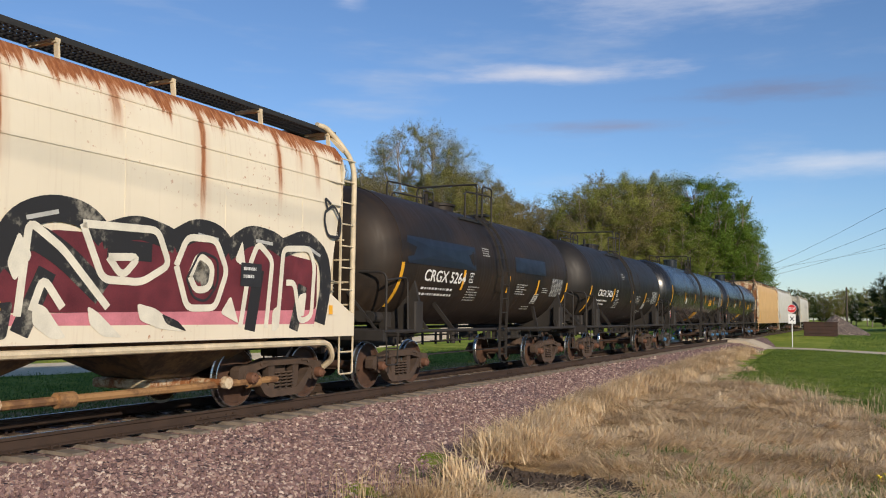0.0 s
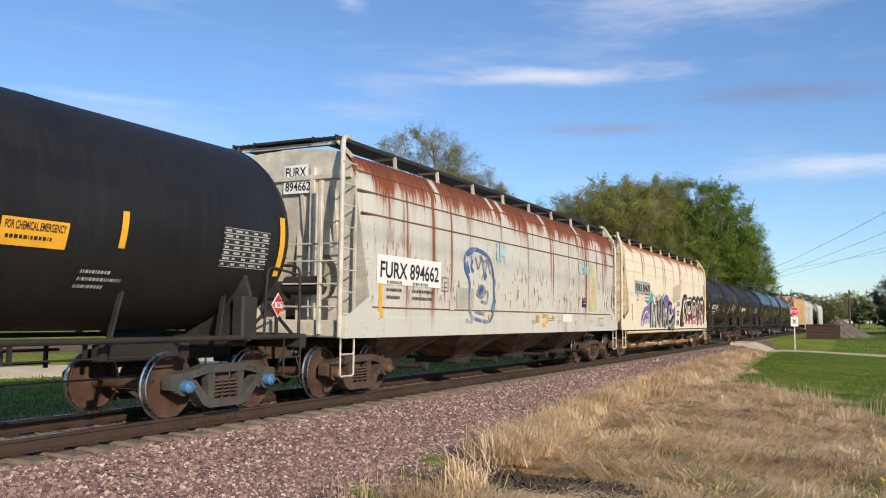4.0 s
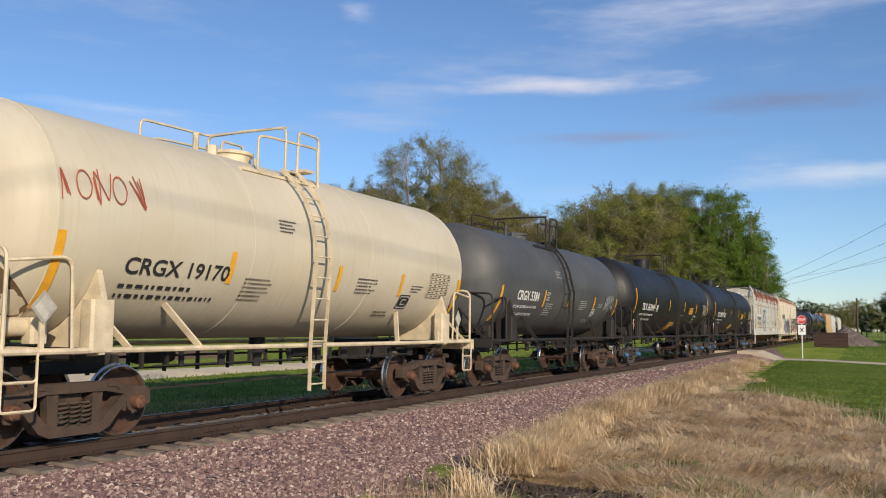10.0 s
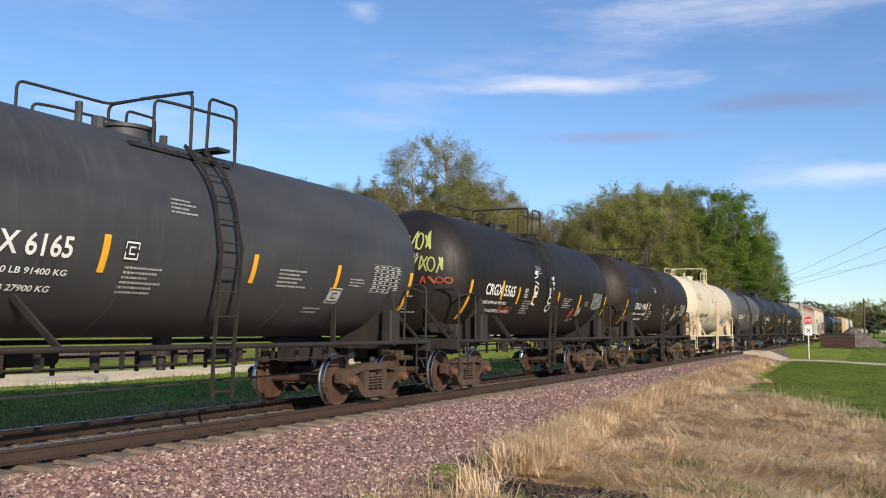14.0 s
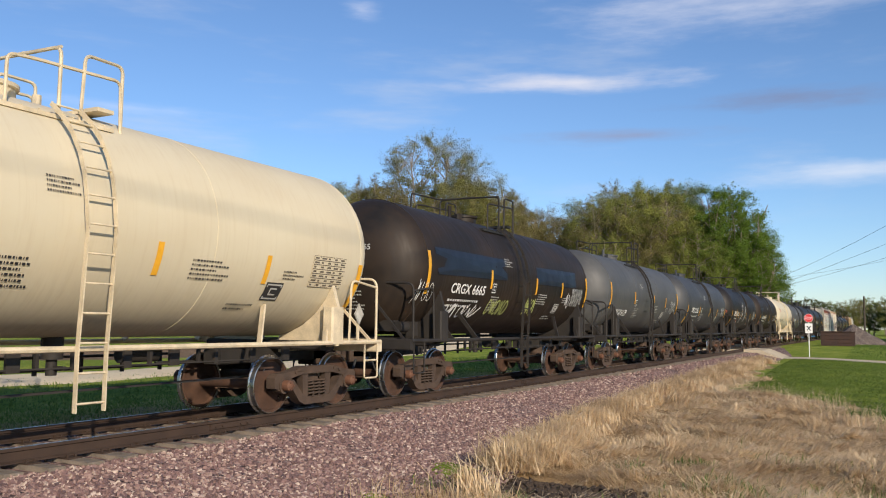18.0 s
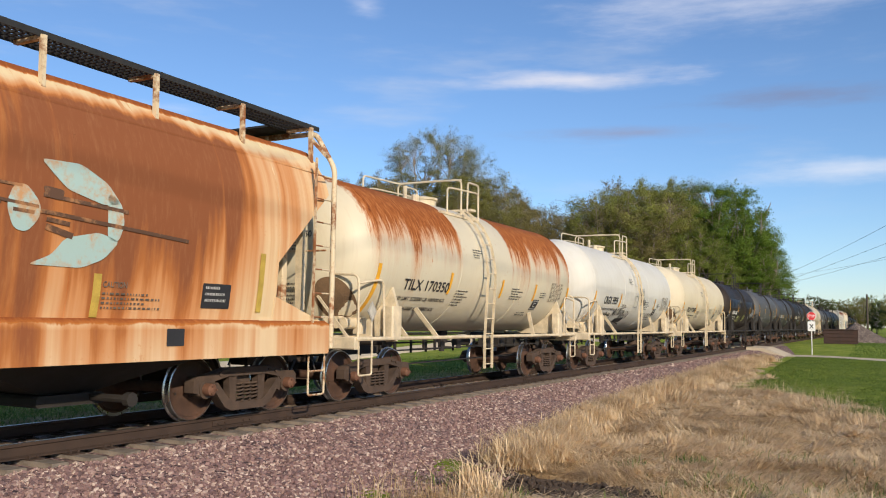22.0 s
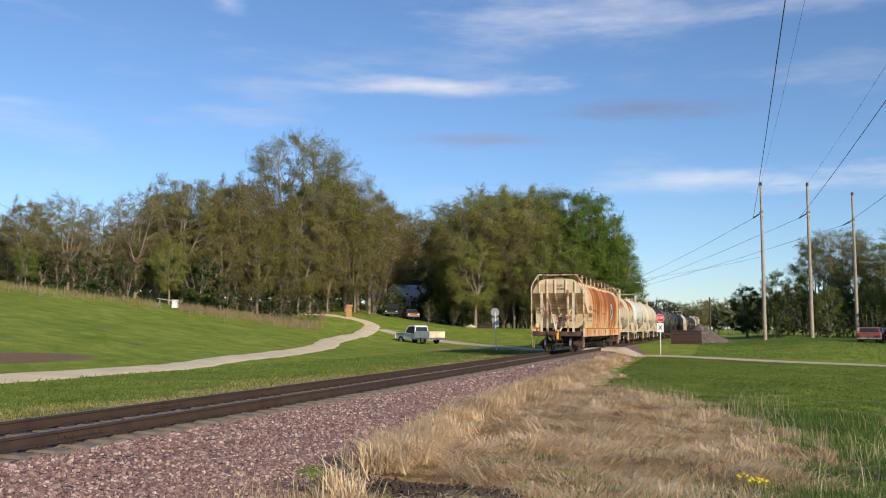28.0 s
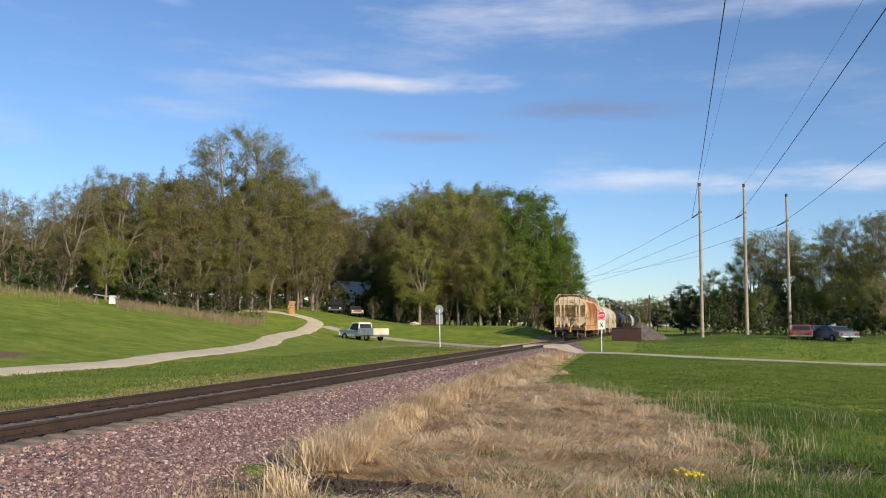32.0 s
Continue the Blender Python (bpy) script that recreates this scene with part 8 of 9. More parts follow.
def skyline(az):
    """How high the wood's tops rise, in degrees, by bearing."""
    return float(np.interp(az, (5.9, 6.4, 7.2, 8.0, 9.5, 12.6, 14.8, 16.7, 18.0, 19.4, 21.0, 22.2, 23.8, 25.2, 26.5, 31.5, 32.5, 34.3, 35.8, 37.2, 38.8, 40.5, 42.4, 45.8, 47.3, 49.7, 52, 56),
                           (4.0, 6.0, 7.4, 8.8, 9.5, 9.9, 9.8, 9.7, 8.9, 7.9, 8.3, 8.7, 10.0, 10.5, 10.9, 10.7, 10.1, 9.5, 10.1, 9.2, 9.0, 7.8, 8.4, 7.8, 6.9, 5.6, 4.4, 4.2)))


def topped(kind, az, dist, share, group=WOOD, el=None):
    x, y = EYE[0] - dist * math.sin(radians(az)), dist * math.cos(radians(az))
    h = EYE[2] + dist * math.tan(radians(el or skyline(az))) - float(land(x, y))
    return plant(kind, az, dist, h * share, rnd, group)


topped("open", 28.5, 112, 1.0, WOOD, 12.95)
for kind, az, dist, share in (
        ("olive", 33.6, 104, 1.0), ("olive2", 31.8, 103, 0.96), ("olive", 35.9, 101, 1.0), ("bare", 38.7, 97, 1.0), ("olive", 26.9, 108, 0.98), ("olive2", 32.6, 110, 1.0),
        ("olive", 25.2, 110, 0.98), ("olive2", 23.6, 114, 0.98), ("bare", 40.8, 95, 1.0), ("bare", 42.6, 94, 1.0), ("olive2", 45.2, 92, 1.0), ("bare", 34.8, 116, 1.0),
        ("olive2", 37.3, 104, 1.0), ("olive", 44.2, 104, 0.95), ("bare", 47.0, 95, 1.0), ("olive", 49.6, 95, 0.95), ("olive2", 52.5, 94, 1.0), ("olive2", 26.0, 120, 0.97), ("bare", 30.6, 120, 0.97),
        ("bare", 24.4, 124, 1.0), ("olive2", 22.6, 126, 0.92), ("olive2", 36.6, 108, 0.95), ("olive", 29.9, 103, 0.72), ("olive2", 27.6, 104, 0.75), ("olive", 31.0, 99, 0.55), ("fresh", 36.6, 93, 0.52),
        ("olive2", 33.4, 97, 0.6), ("olive", 28.4, 100, 0.55), ("olive2", 26.4, 104, 0.55), ("olive", 40.2, 100, 0.7), ("green", 45.0, 90, 0.5), ("olive", 38.2, 99, 0.65), ("olive2", 24.6, 107, 0.6),
        ("bare", 21.2, 152, 1.0), ("bare", 19.4, 156, 1.0), ("olive2", 20.3, 150, 0.97), ("olive2", 22.3, 148, 0.95), ("bare", 18.4, 150, 0.95),
        ("dark", 21.4, 138, 0.45), ("dark", 18.9, 136, 0.45), ("dark", 23.0, 132, 0.4), ("dark", 20.2, 142, 0.5), ("dark", 19.5, 131, 0.38),
        ("fresh", 17.2, 118, 0.97), ("fresh", 14.9, 116, 1.0), ("fresh", 12.9, 117, 0.98), ("bright", 9.9, 118, 0.98), ("bright", 8.3, 117, 0.96), ("bright", 9.0, 124, 1.0), ("green", 11.4, 122, 1.0),
        ("olive2", 15.9, 124, 1.0), ("olive2", 18.0, 122, 0.92), ("olive2", 13.8, 112, 0.72), ("green", 11.0, 112, 0.7), ("fresh", 16.4, 111, 0.66), ("bright", 7.4, 120, 0.85), ("green", 9.8, 112, 0.55),
        ("fresh", 12.3, 111, 0.6), ("dark", 17.4, 116, 0.45), ("green", 13.8, 130, 0.95), ("olive2", 15.0, 128, 1.0), ("olive2", 12.0, 128, 0.98), ("bright", 7.0, 116, 0.75), ("bare", 16.8, 114, 0.9), ("bare", 13.4, 114, 0.9)):
    topped(kind, az, dist, share)
for i in range(44):
    az = 18 + 37 * (i + rnd.random()) / 44
    topped(rnd.choice(("olive", "olive2", "bare", "dark", "dark")), az, rnd.uniform(118, 150) if az > 24 else rnd.uniform(155, 175), rnd.uniform(0.5, 0.82))
for i in range(14):
    topped(rnd.choice(("olive2", "dark", "dark")), 7.5 + 11 * (i + rnd.random()) / 14, rnd.uniform(122, 140), rnd.uniform(0.4, 0.7))
for i in range(46):
    az = 19 + 37 * (i + rnd.random()) / 46
    plant(rnd.choice(("brush", "dark")), az, rnd.uniform(124, 140) if az > 24 else rnd.uniform(160, 172), rnd.uniform(6, 9) if az < 48 else 4.5, rnd, "undergrowth along the wood")
for i in range(44):
    az = 22.5 + 33 * (i + rnd.random()) / 44
    plant("dark", az, rnd.uniform(144, 172), rnd.uniform(8, 11) if az < 47 else 5.0, rnd, "undergrowth along the wood")
for i in range(60):
    az = 22.8 + 30 * (i + rnd.random()) / 60
    plant(rnd.choice(("brush", "scrub", "scrub", "brush", "scrub")), az, rnd.uniform(92, 105) + (12 if az < 27 else 0) - max(0, az - 38) * 0.6, rnd.uniform(2.5, 6.5) if az < 48 else 2.5, rnd, "undergrowth along the wood")
for i in range(30):
    plant(rnd.choice(("brush", "bush", "brush", "dark")), 7.0 + 13 * (i + rnd.random()) / 30, rnd.uniform(118, 134), rnd.uniform(4.0, 8.0), rnd, "undergrowth along the wood")
for i in range(26):
    plant(rnd.choice(("scrub", "scrub", "brush")), 7.2 + 12 * (i + rnd.random()) / 26, rnd.uniform(112, 120), rnd.uniform(3.5, 7.5), rnd, "undergrowth along the wood")
for i in range(12):
    plant(rnd.choice(("brush", "scrub", "scrub")), 6.8 + 13 * (i + rnd.random()) / 12, rnd.uniform(109, 114), rnd.uniform(1.6, 3.2), rnd, "undergrowth along the wood")
for i in range(9):
    plant(rnd.choice(("brush", "dark")), 18.6 + 4.0 * (i + rnd.random()) / 9, rnd.uniform(121, 127), rnd.uniform(2.6, 4.2), rnd, "undergrowth along the wood")
for kind, az, dist, height in (("dark", -1.2, 150, 9.5), ("green", -5.3, 145, 15.0), ("green", -7.6, 150, 15.5), ("olive", -9.2, 140, 15.0), ("green", -3.0, 140, 10.5), ("open", -11.5, 130, 17.0),
                               ("olive", -13.5, 125, 17.5), ("green", -10.2, 150, 16.0), ("open", -6.4, 138, 16.5), ("fresh", -12.5, 118, 8.0), ("open", -16.5, 130, 18.0), ("green", -8.4, 128, 8.0),
                               ("fresh", -14.8, 112, 8.0), ("green", -5.9, 128, 7.5), ("fresh", -10.4, 126, 8.5), ("dark", -3.9, 132, 8.0), ("dark", -7.2, 133, 9.0), ("green", -12.2, 140, 14.0), ("olive", -15.2, 128, 15.0)):
    plant(kind, az, dist, height, rnd, "trees behind the power poles")
for i in range(24):
    plant(rnd.choice(("brush", "dark")), -1.0 - 18 * (i + rnd.random()) / 24, rnd.uniform(150, 165), rnd.uniform(6, 9), rnd, "undergrowth behind the power poles")
for i in range(22):
    plant("brush", -2.0 - 17 * (i + rnd.random()) / 22, rnd.uniform(114, 126), rnd.uniform(3, 5.5), rnd, "undergrowth behind the power poles")
for i in range(30):
    plant(rnd.choice(("dark", "green", "olive")), 6.5 - 11 * (i + rnd.random()) / 30, rnd.uniform(230, 300), rnd.uniform(8, 11.5), rnd, "far trees along the track")
for i in range(26):
    plant(rnd.choice(("dark", "olive", "green")), -17 - 30 * (i + rnd.random()) / 26, rnd.uniform(110, 150), rnd.uniform(9, 15), rnd, "trees behind the power poles")

# ---- grass ----
def blades(x, y, height, width, lean, seed, heading=None, curl=0.35):
    """Tapered bent blades rooted at x, y on the ground. lean: radians from upright."""
    r = np.random.default_rng(seed)
    n = len(x)
    a = r.uniform(0, 2 * np.pi, n) if heading is None else heading + r.normal(0, 0.5, n)
    d = np.stack([np.cos(a), np.sin(a)], -1)
    side = np.stack([-np.sin(a + r.uniform(-1, 1, n)), np.cos(a + r.uniform(-1, 1, n))], -1)
    z = land(x, y) - 0.01
    z = np.where(x < 5.6, np.maximum(z, shoulder(x, y) - 0.01), z) if np.all(x > 0) else z
    h, w = height, width[:, None] / 2

    def at(f, extra):
        l = lean + extra
        out = h * f
        return np.stack([x + d[:, 0] * out * np.sin(l), y + d[:, 1] * out * np.sin(l), z + out * np.cos(l) + 0.015], -1)

    p0, p1, p2 = at(0.0, 0), at(0.55, 0.0), at(1.0, curl)
    s = np.concatenate([side * w, np.zeros((n, 1))], 1)
    v = np.stack([p0 - s, p0 + s, p1 - s * 0.7, p1 + s * 0.7, p2], 1).reshape(-1, 3)
    f = np.array([(0, 1, 3), (0, 3, 2), (2, 3, 4)])[None] + 5 * np.arange(n)[:, None, None]
    return v, f.reshape(-1, 3)


def meadow(name, sets, material, label):
    vs, fs, k = [], [], 0
    for v, f in sets:
        vs.append(v)
        fs.append(f + k)
        k += len(v)
    return solo(name, raw_mesh(name, np.concatenate(vs), np.concatenate(fs), material), None, label, "grass", kind="stuff")


r = np.random.default_rng(11)
TOE_Y, TOE_X = (5, 8, 9.4, 11.4, 16.4, 21.8, 30, 36, 52), (5.9, 5.35, 5.05, 4.7, 4.1, 3.65, 3.35, 3.2, 3.05)


def ragged(x, y):
    """Uneven border between straw and green."""
    return 0.5 * lumps(x, y, 0.9) + 0.4 * lumps(x, y, 2.3, 1)


def straw_edge(y):
    return np.interp(y, (8, 11.5, 13.3, 16.5, 20.9, 25.5, 27.6, 28.7, 37, 48, 60), (10.0, 10.5, 11.0, 11.1, 10.1, 8.4, 7.2, 5.0, 4.5, 4.0, 3.9))


sets = []
# standing tufts along the foot of the ballast, bent over at the top
n_tuft = 270
ty_ = 7.5 + 46 * r.random(n_tuft) ** 1.4
tx_ = np.interp(ty_, TOE_Y, TOE_X) + np.abs(r.normal(0, 0.30, n_tuft)) - 0.1
for cx, cy in zip(tx_, ty_):
    if r.random() < soil_amount(cx, cy) * 1.2 or (cy < 10.9 and r.random() < 0.85):
        continue
    n = int(r.uniform(110, 300))
    q = r.uniform(0.08, 0.22)
    sets.append(blades(cx + r.normal(0, q, n), cy + r.normal(0, q, n), r.uniform(0.2, 0.70, n), r.uniform(0.005, 0.011, n) * (1 + cy / 30), r.uniform(0.05, 0.95, n), int(cx * 999 + cy * 77), r.uniform(0, 6.28), 0.6))
# matted straw: tussocks flattened, each to its own side
for k in range(2300):
    cy = 7.5 + 34 * r.random() ** 1.5
    lo_, hi_ = np.interp(cy, TOE_Y, TOE_X), straw_edge(cy)
    cx = lo_ + (hi_ - lo_ + 1.6) * r.random()
    if cx > hi_ + ragged(cx, cy) + r.normal(0, 0.35):
        continue
    if r.random() < soil_amount(cx, cy) * 1.3:
        continue
    n = int(r.uniform(50, 140))
    # swaths lie the same way over a metre or two
    q, head = r.uniform(0.05, 0.2), 3.4 * float(lumps(cx, cy, 0.8, 9)) + r.normal(0, 0.5)
    up = 1.32 if r.random() < 0.8 else 0.85
    sets.append(blades(cx + r.normal(0, q, n), cy + r.normal(0, q, n), r.uniform(0.12, 0.42, n), r.uniform(0.005, 0.012, n) * (1 + cy / 30), np.clip(r.normal(up, 0.16, n), 0.4, 1.5), k, head, r.uniform(0.1, 0.45)))
n = 26000
y = 7 + 34 * r.random(n) ** 1.45
x = np.interp(y, TOE_Y, TOE_X) - 0.1 + (straw_edge(y) - np.interp(y, TOE_Y, TOE_X) + 2.2) * r.random(n)
keep = (r.random(n) > soil_amount(x, y) * 1.2) & (x < straw_edge(y) + ragged(x, y) + r.normal(0, 0.5, n))
x, y = x[keep], y[keep]
n = len(x)
sets.append(blades(x, y, r.uniform(0.12, 0.45, n), r.uniform(0.005, 0.011, n) * (1 + y / 30), np.clip(r.normal(1.42, 0.10, n), 1.1, 1.56), 3, None, 0.08))
# low broken stubble
n = 9000
y = 7 + 30 * r.random(n) ** 1.3
x = np.interp(y, TOE_Y, TOE_X) + (straw_edge(y) - np.interp(y, TOE_Y, TOE_X) + 0.3) * r.random(n)
keep = r.random(n) > soil_amount(x, y) * 1.1
x, y = x[keep], y[keep]
n = len(x)
sets.append(blades(x, y, r.uniform(0.05, 0.16, n), r.uniform(0.004, 0.008, n) * (1 + y / 30), r.uniform(0.1, 0.9, n), 8))
# thin stalks at the edge of the mown lawn
for cx, cy, q, m_ in ((8.0, 25, 0.45, 130), (9.6, 22, 0.6, 170), (10.6, 18, 0.5, 160), (11.6, 16.2, 0.4, 90), (6.6, 27, 0.4, 90), (10.4, 26, 0.4, 60), (12.8, 21, 0.5, 60), (11.4, 12.6, 0.7, 60), (4.75, 7.9, 0.25, 90)):
    sets.append(blades(cx + r.normal(0, q, m_), cy + r.normal(0, q, m_), r.uniform(0.3, 0.75, m_), r.uniform(0.005, 0.009, m_), r.uniform(0.05, 0.45, m_), int(cx * 100), None, 0.35))
meadow("dry_grass", sets, M_STRAW, "dead straw-coloured grass, standing in tufts and lying matted")
# dead stems at the wood's edge
sets = []
n = 5200
az_ = np.radians(np.concatenate([r.uniform(26.5, 36, 3600), r.uniform(37, 48, 1600)]))
dd = r.normal(87, 3.5, n) + np.where(np.degrees(az_) < 27, 8, 0) - np.clip(np.degrees(az_) - 38, 0, 30) * 0.6
sets.append(blades(EYE[0] - dd * np.sin(az_), dd * np.cos(az_), r.uniform(0.3, 0.95, n) * (0.6 + 0.5 * (lumps(dd * 0.3, az_ * 60, 1.0) > -0.2)), r.uniform(0.02, 0.04, n), r.uniform(0.0, 0.7, n), 21))
meadow("dead_stems", sets, M_STEM, "brown dead stems along the wood's edge")

sets = []
# rough green grass beside the straw
n = 95000
y = 9.5 + 15 * r.random(n) ** 1.1
x = straw_edge(y) - 1.6 + (10.7 + 0.3 * y) * r.random(n) ** 1.2
keep = x > straw_edge(y) + ragged(x, y) + r.normal(-0.1, 0.45, n)
x, y = x[keep], y[keep]
n = len(x)
sets.append(blades(x, y, r.uniform(0.06, 0.30, n) * (0.6 + 0.5 * (lumps(x, y, 0.8, 5) > -0.1)), r.uniform(0.004, 0.009, n) * (1 + y / 30), r.uniform(0.05, 0.85, n), 31))
# green sprouts through the straw
for cx, cy, q, m_ in ((6.9, 13.4, 0.18, 130), (6.2, 12.4, 0.12, 60), (7.8, 11.4, 0.5, 220), (8.9, 11.0, 0.5, 300), (11.6, 12.2, 0.7, 620), (12.2, 13.2, 0.6, 450), (10.6, 11.4, 0.6, 520), (9.6, 10.6, 0.6, 320), (10.9, 14.0, 0.5, 90), (4.55, 9.6, 0.2, 60), (5.5, 9.2, 0.3, 80), (8.3, 14.6, 0.5, 90), (9.6, 12.2, 0.5, 260), (7.2, 9.4, 0.4, 160)):
    sets.append(blades(cx + r.normal(0, q, m_), cy + r.normal(0, q, m_), r.uniform(0.08, 0.24, m_), r.uniform(0.008, 0.016, m_), r.uniform(0.1, 0.9, m_), int(cx * 50 + cy)))
# taller dark grass below the poles; its dark colour also stands in for tree shade
n = 60000
x, y = 7 + 40 * r.random(n), 67 + 44 * r.random(n)
sets.append(blades(x, y, r.uniform(0.07, 0.20, n), r.uniform(0.02, 0.04, n), r.uniform(0.1, 1.0, n), 39))
meadow("rough_grass", sets, M_BLADE, "rough dark green grass beside the straw")
sets = []
# mown lawn
n = 150000
y = 24 + 38 * r.random(n) ** 1.3
x = np.where(y < 30, straw_edge(y), np.interp(y, (30, 48, 62), (5.4, 4.4, 4.0))) + 22 * r.random(n) ** 1.3
# mown in passes: the blades of each lie the other way
way_ = np.where(np.floor((y + 0.25 * x) / 2.1) % 2 > 0, 0.3, 3.4)
sets.append(blades(x, y, r.uniform(0.05, 0.12, n), r.uniform(0.010, 0.024, n), r.uniform(0.4, 1.2, n), 33, way_))
meadow("lawn_grass", sets, M_LAWN, "short mown green lawn grass")
# verge beyond the rails
n = 46000
y = 7 + 56 * r.random(n) ** 1.3
x = -2.0 - 8.2 * r.random(n) ** 1.3
v1 = blades(x, y, r.uniform(0.03, 0.12, n), r.uniform(0.010, 0.02, n) * (1 + y / 50), r.uniform(0.2, 1.0, n), 35)
meadow("verge_grass", [v1], M_LAWN, "green verge grass beyond the track")
n = 42000
y = 5 + 58 * r.random(n) ** 1.3
x = -1.7 - (2.6 + 1.2 * lumps(y * 0.2, y, 0.6)) * r.random(n) ** 1.2 - 2.5 * (r.random(n) < 0.15) * r.random(n)
v2 = blades(x, y, r.uniform(0.04, 0.13, n), r.uniform(0.005, 0.010, n) * (1 + y / 40), r.uniform(0.3, 1.3, n), 36)
meadow("verge_straw", [v2], M_DRYGREEN, "thin yellowed grass along the far rail")
# dandelions and clods
sv, sf = [], []
M_SOIL = plain("dark_soil_clods", (0.055, 0.038, 0.026), 0.95, 0.0, 0.5, 8.0, 0.5)
for n, cx, cy, wx, wy in ((1500, 5.7, 10.2, 1.4, 0.6), (400, 6.6, 9.9, 0.8, 0.4), (300, 11.6, 14.6, 1.1, 0.5)):
    v, f = pebbles(n, cx - wx, cx + wx, cy - wy, cy + wy, 0.02, 0.06, lambda a, b: land(a, b))
    sf.append(f + sum(len(a) for a in sv))
    sv.append(v)
solo("soil_clods", raw_mesh("soil_clods", np.concatenate(sv), np.concatenate(sf), M_SOIL), None, "crumbled dark soil", "soil", kind="stuff")
M_DANDELION = plain("yellow_flower_petals", (0.75, 0.58, 0.03), 0.7, 0.0, 0.2, 20.0)
rnd = random.Random(6)
g = Geo().lathe([(0.0, 0.0), (0.025, 0.004), (0.022, 0.018), (0.0, 0.022)], 8, "Z", (0, 0, 0.09))
g.cyl((0, 0, 0), (0, 0, 0.09), 0.004, n=4)
flower = g.mesh("dandelion", M_DANDELION)
for k in range(26):
    x, y = 9.9 + rnd.gauss(0, 0.1), 12.6 + rnd.gauss(0, 0.14)
    solo("dandelion", flower, None, "small yellow dandelion in the grass", "flower", pose(x, y, float(land(x, y)), rnd.uniform(-15, 15), rnd.uniform(-15, 15)), group="dandelions")

# ---- signs, poles, wires ----
def spot(az, dist):
    x, y = EYE[0] - dist * math.sin(radians(az)), dist * math.cos(radians(az))
    return x, y, float(land(x, y))


M_POSTWHITE = plain("white_painted_post", (0.72, 0.72, 0.70), 0.55)
M_POLE = plain("pale_weathered_pole", (0.36, 0.30, 0.24), 0.85, 0.0, 0.3, 2.0, 0.4, 30.0)
M_OLDPOLE = plain("dark_old_pole", (0.09, 0.075, 0.06), 0.9)
M_WIRE = plain("dark_cable", (0.03, 0.03, 0.035), 0.6)
M_INSUL = plain("dark_polymer_insulator", (0.035, 0.04, 0.055), 0.5)


def octagon(r):
    return [(r * math.cos(radians(22.5 + 45 * k)), r * math.sin(radians(22.5 + 45 * k))) for k in range(8)]


def crossing_sign(m, front, label):
    sign = thing("stop_sign", label, "road sign", m, "signs at the crossing")
    top = 2.95
    part("post", Geo().box((0, 0.04, top / 2 - 0.3), (0.07, 0.05, top + 0.4), cut=0.01), M_POSTWHITE, sign, "white signpost")
    g = Geo().prism(octagon(0.33), "Y", -0.006, 0.006)
    face = part("face", g, M_SIGNWHITE if front else M_ALU, sign, "white-rimmed octagon" if front else "bare metal back of an octagon", at=pose(0, 0, top - 0.10))
    plate_ = part("plate", Geo().box((0, 0, 0), (0.52, 0.012, 0.72), cut=0.004), M_SIGNWHITE if front else M_ALU, sign, "white plate below", at=pose(0, 0, top - 0.85))
    if front:
        part("red_field", Geo().prism(octagon(0.305), "Y", -0.0105, -0.007), M_REDSIGN, face)
        vs, fs = text_mesh("STOP")
        lay(face, "lettering", vs, fs, -0.23, -0.10, 0.46, 0.2, lambda a, b: (a, -0.013, b), M_SIGNWHITE)
        g = Geo()
        for s in (1, -1):
            g.bar((-0.12 * s, -0.009, -0.16), (0.12 * s, -0.009, 0.16), 0.004, 0.06, (1, 0, 0))
        part("crossed_bars", g, M_BLACKINK, plate_)
    for z in (top - 0.05, top - 0.16, top - 0.62, top - 1.08):
        part("bolt", Geo().cyl((0, -0.02, z), (0, 0.03, z), 0.014, n=6), M_ALU, sign)
    return sign


x, y, z = spot(4.22, 68.0)
crossing_sign(pose(x, y, z, 0, 0, 6), True, "red stop sign with a white crossed plate on a white post")
x, y, z = spot(15.0, 62.6)
crossing_sign(pose(x, y, z, 0, 2, 190), False, "stop sign seen from its bare metal back")


def sagging(a, b, sag, n=14):
    a, b = Vector(a), Vector(b)
    return [a.lerp(b, k / n) - Vector((0, 0, sag * 4 * (k / n) * (1 - k / n))) for k in range(n + 1)]


